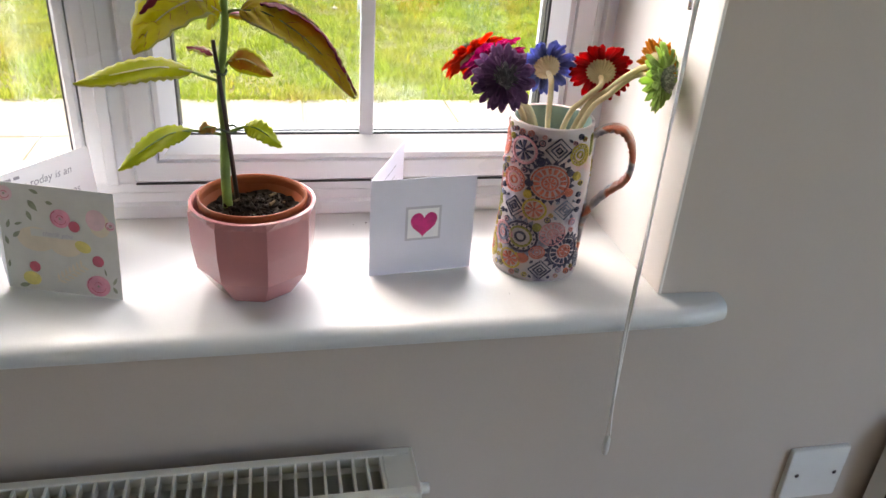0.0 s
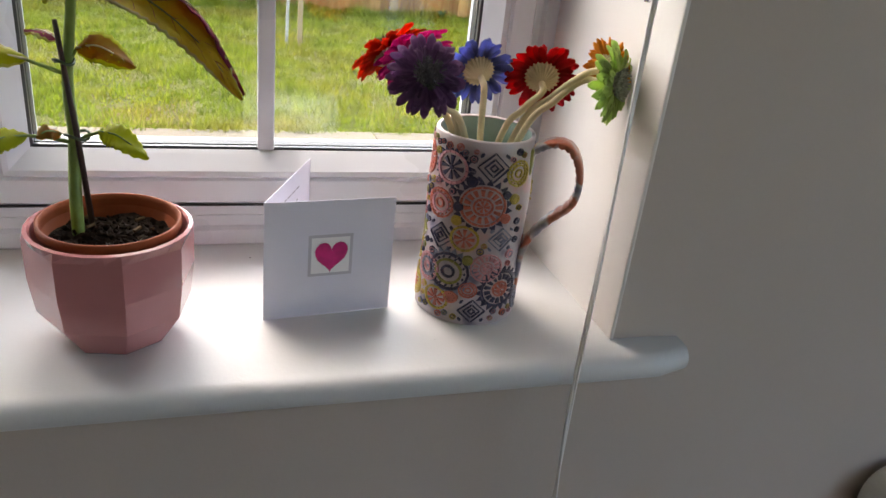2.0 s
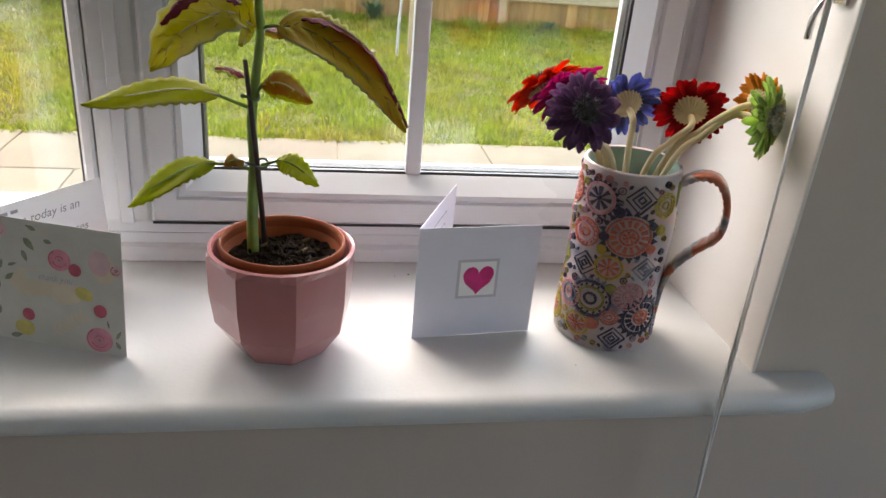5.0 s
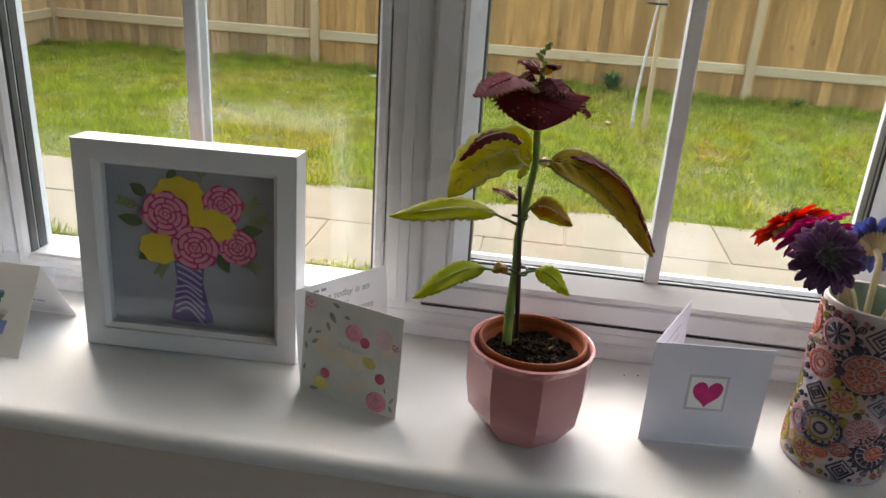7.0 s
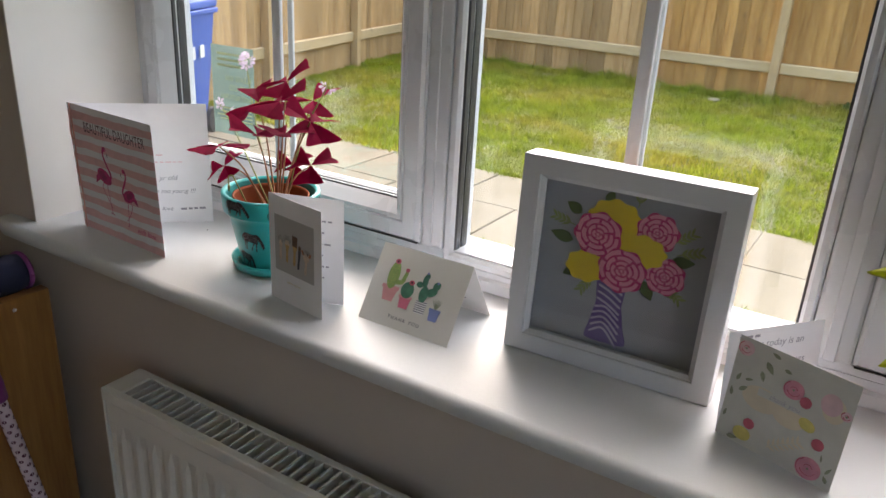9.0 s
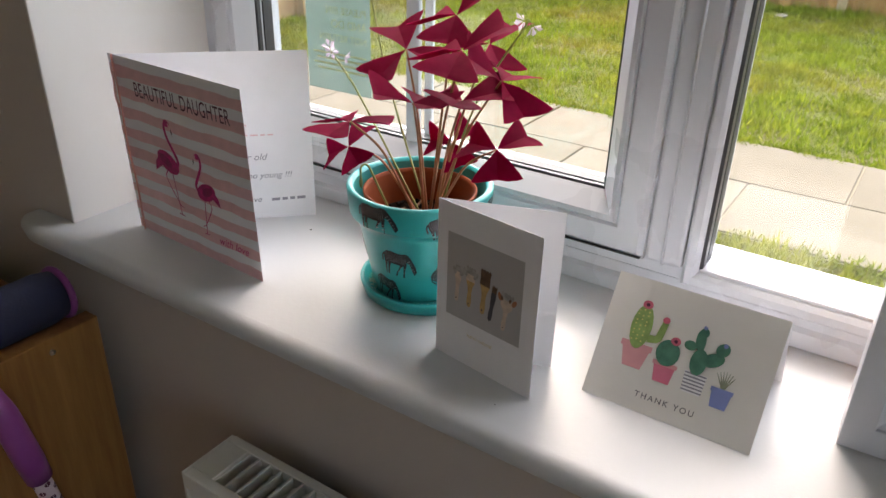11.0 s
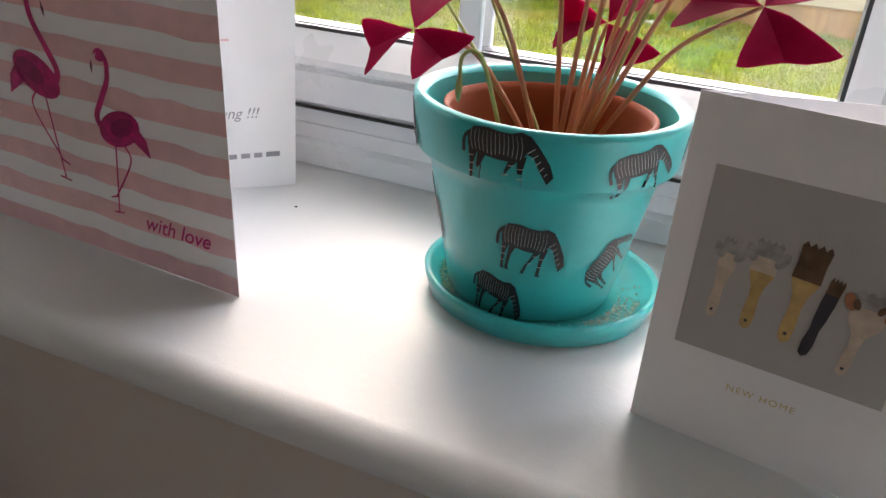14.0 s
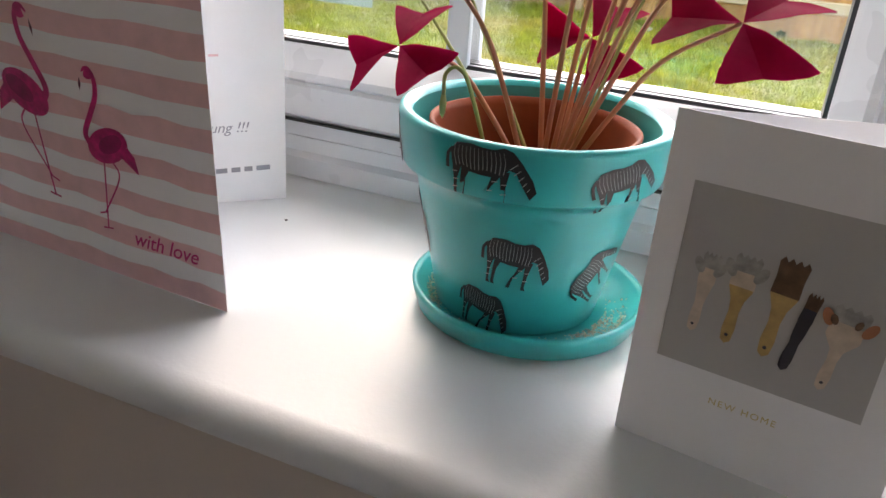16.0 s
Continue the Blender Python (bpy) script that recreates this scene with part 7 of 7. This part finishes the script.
def lawn_blades():
    rng = np.random.default_rng(3)

    def area(n, x0, x1, y0, y1, lo, hi):
        x, y = rng.uniform(x0, x1, n), rng.uniform(y0, y1, n)
        a, lean = rng.uniform(0, 6.283, n), rng.uniform(0.2, 1.1, n)
        h, w = rng.uniform(lo, hi, n), rng.uniform(0.003, 0.009, n)
        clump = np.sin(7.3 * x + 2.0 * np.sin(3.1 * y)) * np.sin(6.1 * y + 1.7 * np.sin(4.3 * x))
        h = h * (1.0 + 0.65 * clump)
        dx, dy = np.cos(a), np.sin(a)
        z0 = GZ - 0.014
        v = np.empty((n, 3, 3))
        v[:, 0] = np.stack([x - dy * w, y + dx * w, np.full(n, z0)], 1)
        v[:, 1] = np.stack([x + dy * w, y - dx * w, np.full(n, z0)], 1)
        v[:, 2] = np.stack([x + dx * h * lean, y + dy * h * lean, z0 + h], 1)
        return v.reshape(-1, 3)

    v = np.concatenate([area(150000, -7.4, 4.4, 4.15, 9.3, 0.02, 0.060), area(9000, -7.0, 4.4, 4.09, 4.25, 0.02, 0.05), area(26000, -5.4, 0.3, 1.9, 2.89, 0.02, 0.06), area(9000, -7.4, 4.6, 8.95, 9.28, 0.05, 0.11)])
    n = len(v) // 3
    me = bpy.data.meshes.new("grass")
    me.from_pydata(v.tolist(), [], np.arange(3 * n).reshape(-1, 3).tolist())
    me.materials.append(M_BLADE)
    tagged(new("grass", me), "short uneven lawn grass, green with yellow patches", "grass", kind="stuff")


lawn_blades()


def paving():
    p = tagged(empty("paving", Matrix.Translation((-2, 3.505, GZ))), "buff concrete paving slabs with sandy joints", "paving", kind="structure")
    part("bedding", box(-6.6, 7.2, -0.66, 0.66, -0.03, -0.006), M_SAND, p, "sandy mortar bed")
    me = None
    rng = random.Random(5)
    pitch, dep = 0.905, 0.652
    for row in range(2):
        for k in range(15):
            x = -6.4100 + pitch * k + 0.4525 * row
            if me is None:
                ob = part("paving_slab", box(-0.447, 0.447, -0.321, 0.321, -0.02, 0.004, 0.004, 1), M_SLAB, p)
                me = ob.data
            else:
                ob = new("paving_slab", me)
                ob.parent = p
            ob.matrix_basis = pose(x, -0.328 + dep * row, rng.uniform(-0.0015, 0.0015), rng.uniform(-0.15, 0.15), rng.uniform(-0.15, 0.15), rng.uniform(-0.3, 0.3))


paving()


def fence(name, label, a, b, posts, mat, seed, height=1.82):
    """Feather-edge fence from a to b: each board, rail and post its own piece."""
    a, b = Vector((*a, GZ)), Vector((*b, GZ))
    d = (b - a).normalized()
    t = tagged(empty(name, Matrix.Translation(a) @ Matrix.Rotation(math.atan2(d.y, d.x), 4, "Z")), label, "fence")
    L = (b - a).length
    rng = random.Random(seed)
    # local x along the fence, local -y towards the house
    me = None
    pitch = 0.128
    for k in range(int(L / pitch)):
        if me is None:
            bm = bmesh.new()
            w = 0.150
            vs = [(-w / 2, -0.002), (w / 2, -0.019), (w / 2, 0.004), (-w / 2, 0.004)]
            lo = [bm.verts.new((x, y, 0)) for x, y in vs]
            hi = [bm.verts.new((x, y, height)) for x, y in vs]
            for i in range(4):
                bm.faces.new((lo[i], lo[(i + 1) % 4], hi[(i + 1) % 4], hi[i]))
            bm.faces.new(hi)
            bm.faces.new(lo[::-1])
            bmesh.ops.recalc_face_normals(bm, faces=bm.faces)
            ob = part("board", bm, mat, t)
            me = ob.data
        else:
            ob = new("board", me)
            ob.parent = t
        ob.matrix_basis = pose(0.07 + pitch * k, rng.uniform(-0.002, 0.002) - 0.003 * (k % 2), 0.012 * rng.uniform(-1, 1), 0, 0, rng.uniform(-0.6, 0.6))
    for z in (0.38, 1.38):
        xs = [0.0] + [q for q in posts] + [L]
        for x0, x1 in zip(xs, xs[1:]):
            if x1 - x0 > 0.3:
                part("rail", box(x0 + 0.05, x1 - 0.05, -0.066, -0.020, z - 0.075, z + 0.050, 0.012, 1), M_RAIL, t, "pale arris rail")
    for q in posts:
        part("post", box(q - 0.05, q + 0.05, -0.120, -0.022, -0.05, height + 0.03, 0.005, 1), M_POST, t, "square timber post")


fence("garden_fence", "new orange-brown feather-edge fence along the end of the lawn", (-3.52, 9.30), (5.2, 9.30), (0.02, 1.45, 5.42, 7.3), M_FENCE_NEW, 1)
fence("garden_fence", "weathered grey-brown feather-edge fence at the end of the lawn", (-7.28, 9.38), (-3.54, 9.34), (0.08,), M_FENCE_OLD, 2)
fence("garden_fence", "weathered feather-edge side fence running back from the house", (-5.88, 2.4), (-7.25, 9.33), (0.9, 3.0, 5.0), M_FENCE_OLD, 3)


def sapling():
    t = tagged(empty("sapling", Matrix.Translation((0.37, 6.95, GZ))), "young bare sapling with pale bark, tied to a stake", "tree")
    rng = random.Random(6)
    trunk = [(0, 0, -0.02), (0.01, 0, 0.4), (0.05, 0, 0.9), (0.09, 0.02, 1.4), (0.11, 0.02, 2.1)]
    part("trunk", tube(smooth_path(trunk, 5), [0.016, 0.008], 9), M_BIRCH, t, smooth=True)
    for k in range(9):
        z = 1.25 + 0.09 * k
        a = 2.4 * k
        p0 = Vector((0.075 + 0.02 * (z - 1.25), 0.015, z))
        part("twig", tube(smooth_path([p0, p0 + Vector((0.12 * math.cos(a), 0.12 * math.sin(a), 0.12)), p0 + Vector((0.2 * math.cos(a), 0.2 * math.sin(a), 0.34))], 4), [0.005, 0.0015], 5), M_BIRCH, t, smooth=True)
    s = tagged(empty("tree_stake", Matrix.Translation((0.49, 6.93, GZ))), "square timber stake beside the sapling", "stake")
    part("stake", box(-0.022, 0.022, -0.022, 0.022, -0.05, 1.35, 0.003, 1), M_STAKEWOOD, s)
    ring = [Vector((-0.05 + 0.085 * math.cos(a), 0.035 * math.sin(a), 1.16)) for a in (2 * math.pi * k / 16 for k in range(17))]
    part("tie", tube(ring, 0.012, 6), M_GAP, s, "black rubber tree tie", smooth=True)


sapling()


def weed(x, y, n, size, seed):
    rng = random.Random(seed)
    t = tagged(empty("weed", Matrix.Translation((x, y, GZ))), "leafy green weed at the foot of the fence", "weed")
    for k in range(n):
        a = rng.uniform(0, 6.28)
        h = rng.uniform(0.4, 1.0) * size
        d = Vector((math.cos(a), math.sin(a), 0))
        bm, _, _ = leaf_mesh([Vector((0, 0, 0)), d * 0.25 * size + Vector((0, 0, h * 0.7)), d * 0.55 * size + Vector((0, 0, h))], 0.05, (-d.x, -d.y, 1), scallops=3, nu=8, nv=4)
        part("leaf", bm, [M_WEED, M_WEED, M_WEED], t)


weed(0.28, 9.05, 26, 0.28, 1)
weed(-1.2, 9.1, 9, 0.13, 2)
weed(2.5, 9.1, 8, 0.13, 3)


def stone(x, y, s, seed):
    bm = bmesh.new()
    bmesh.ops.create_icosphere(bm, subdivisions=2, radius=s)
    for v in bm.verts:
        v.co *= 1 + 0.35 * noise.noise(v.co * 18 + Vector((seed, 0, 0)))
    bm.transform(pose(x, y, GZ + 0.01, 0, 0, 40 * seed) @ Matrix.Diagonal((1.5, 1, 0.5, 1)))
    tagged(obj("stone", bm, M_SAND), "small buff stone lying in the lawn", "stone", "stones in the lawn")


stone(-2.55, 8.6, 0.05, 1)
stone(0.15, 7.05, 0.03, 2)


def wheelie_bin():
    t = tagged(empty("wheelie_bin", pose(-5.44, 3.30, GZ, 0, 0, 25)), "blue plastic wheelie bin with white markings", "wheelie bin")
    bm = bmesh.new()
    rows = []
    for z, w, d in ((0.04, 0.20, 0.22), (0.5, 0.24, 0.27), (0.95, 0.275, 0.315)):
        rows.append([bm.verts.new((x, y, z)) for x, y in ((-w, -d), (w, -d), (w, d), (-w, d))])
    for a, b in zip(rows, rows[1:]):
        for k in range(4):
            bm.faces.new((a[k], a[(k + 1) % 4], b[(k + 1) % 4], b[k]))
    bm.faces.new(rows[0][::-1])
    bm.faces.new(rows[-1])
    bmesh.ops.bevel(bm, geom=list(bm.edges), offset=0.02, segments=2, affect="EDGES")
    part("body", bm, M_BIN, t)
    part("rim", box(-0.295, 0.295, -0.335, 0.335, 0.93, 0.97, 0.01, 2), M_BIN, t)
    part("lid", box(-0.29, 0.29, -0.345, 0.34, 0.972, 1.04, 0.025, 3), M_BIN, t)
    for x in (-0.22, 0.22):
        bm = lathe([(0, -0.025), (0.1, -0.025), (0.105, 0), (0.1, 0.025), (0, 0.025)], 24)
        bm.transform(pose(x, 0.27, 0.10, 0, 90, 0))
        part("wheel", bm, M_GAP, t, "black rubber wheel")
    for k in range(2):
        for y0, y1, z0, z1 in ((0.0, 0.07, 0.0, 0.09),):
            part("white_bar", box(0.262, 0.2705, -0.14 + 0.16 * k + y0, -0.14 + 0.16 * k + y1, 0.62 + z0, 0.62 + z1), M_PLASTIC, t, "white marking")


wheelie_bin()
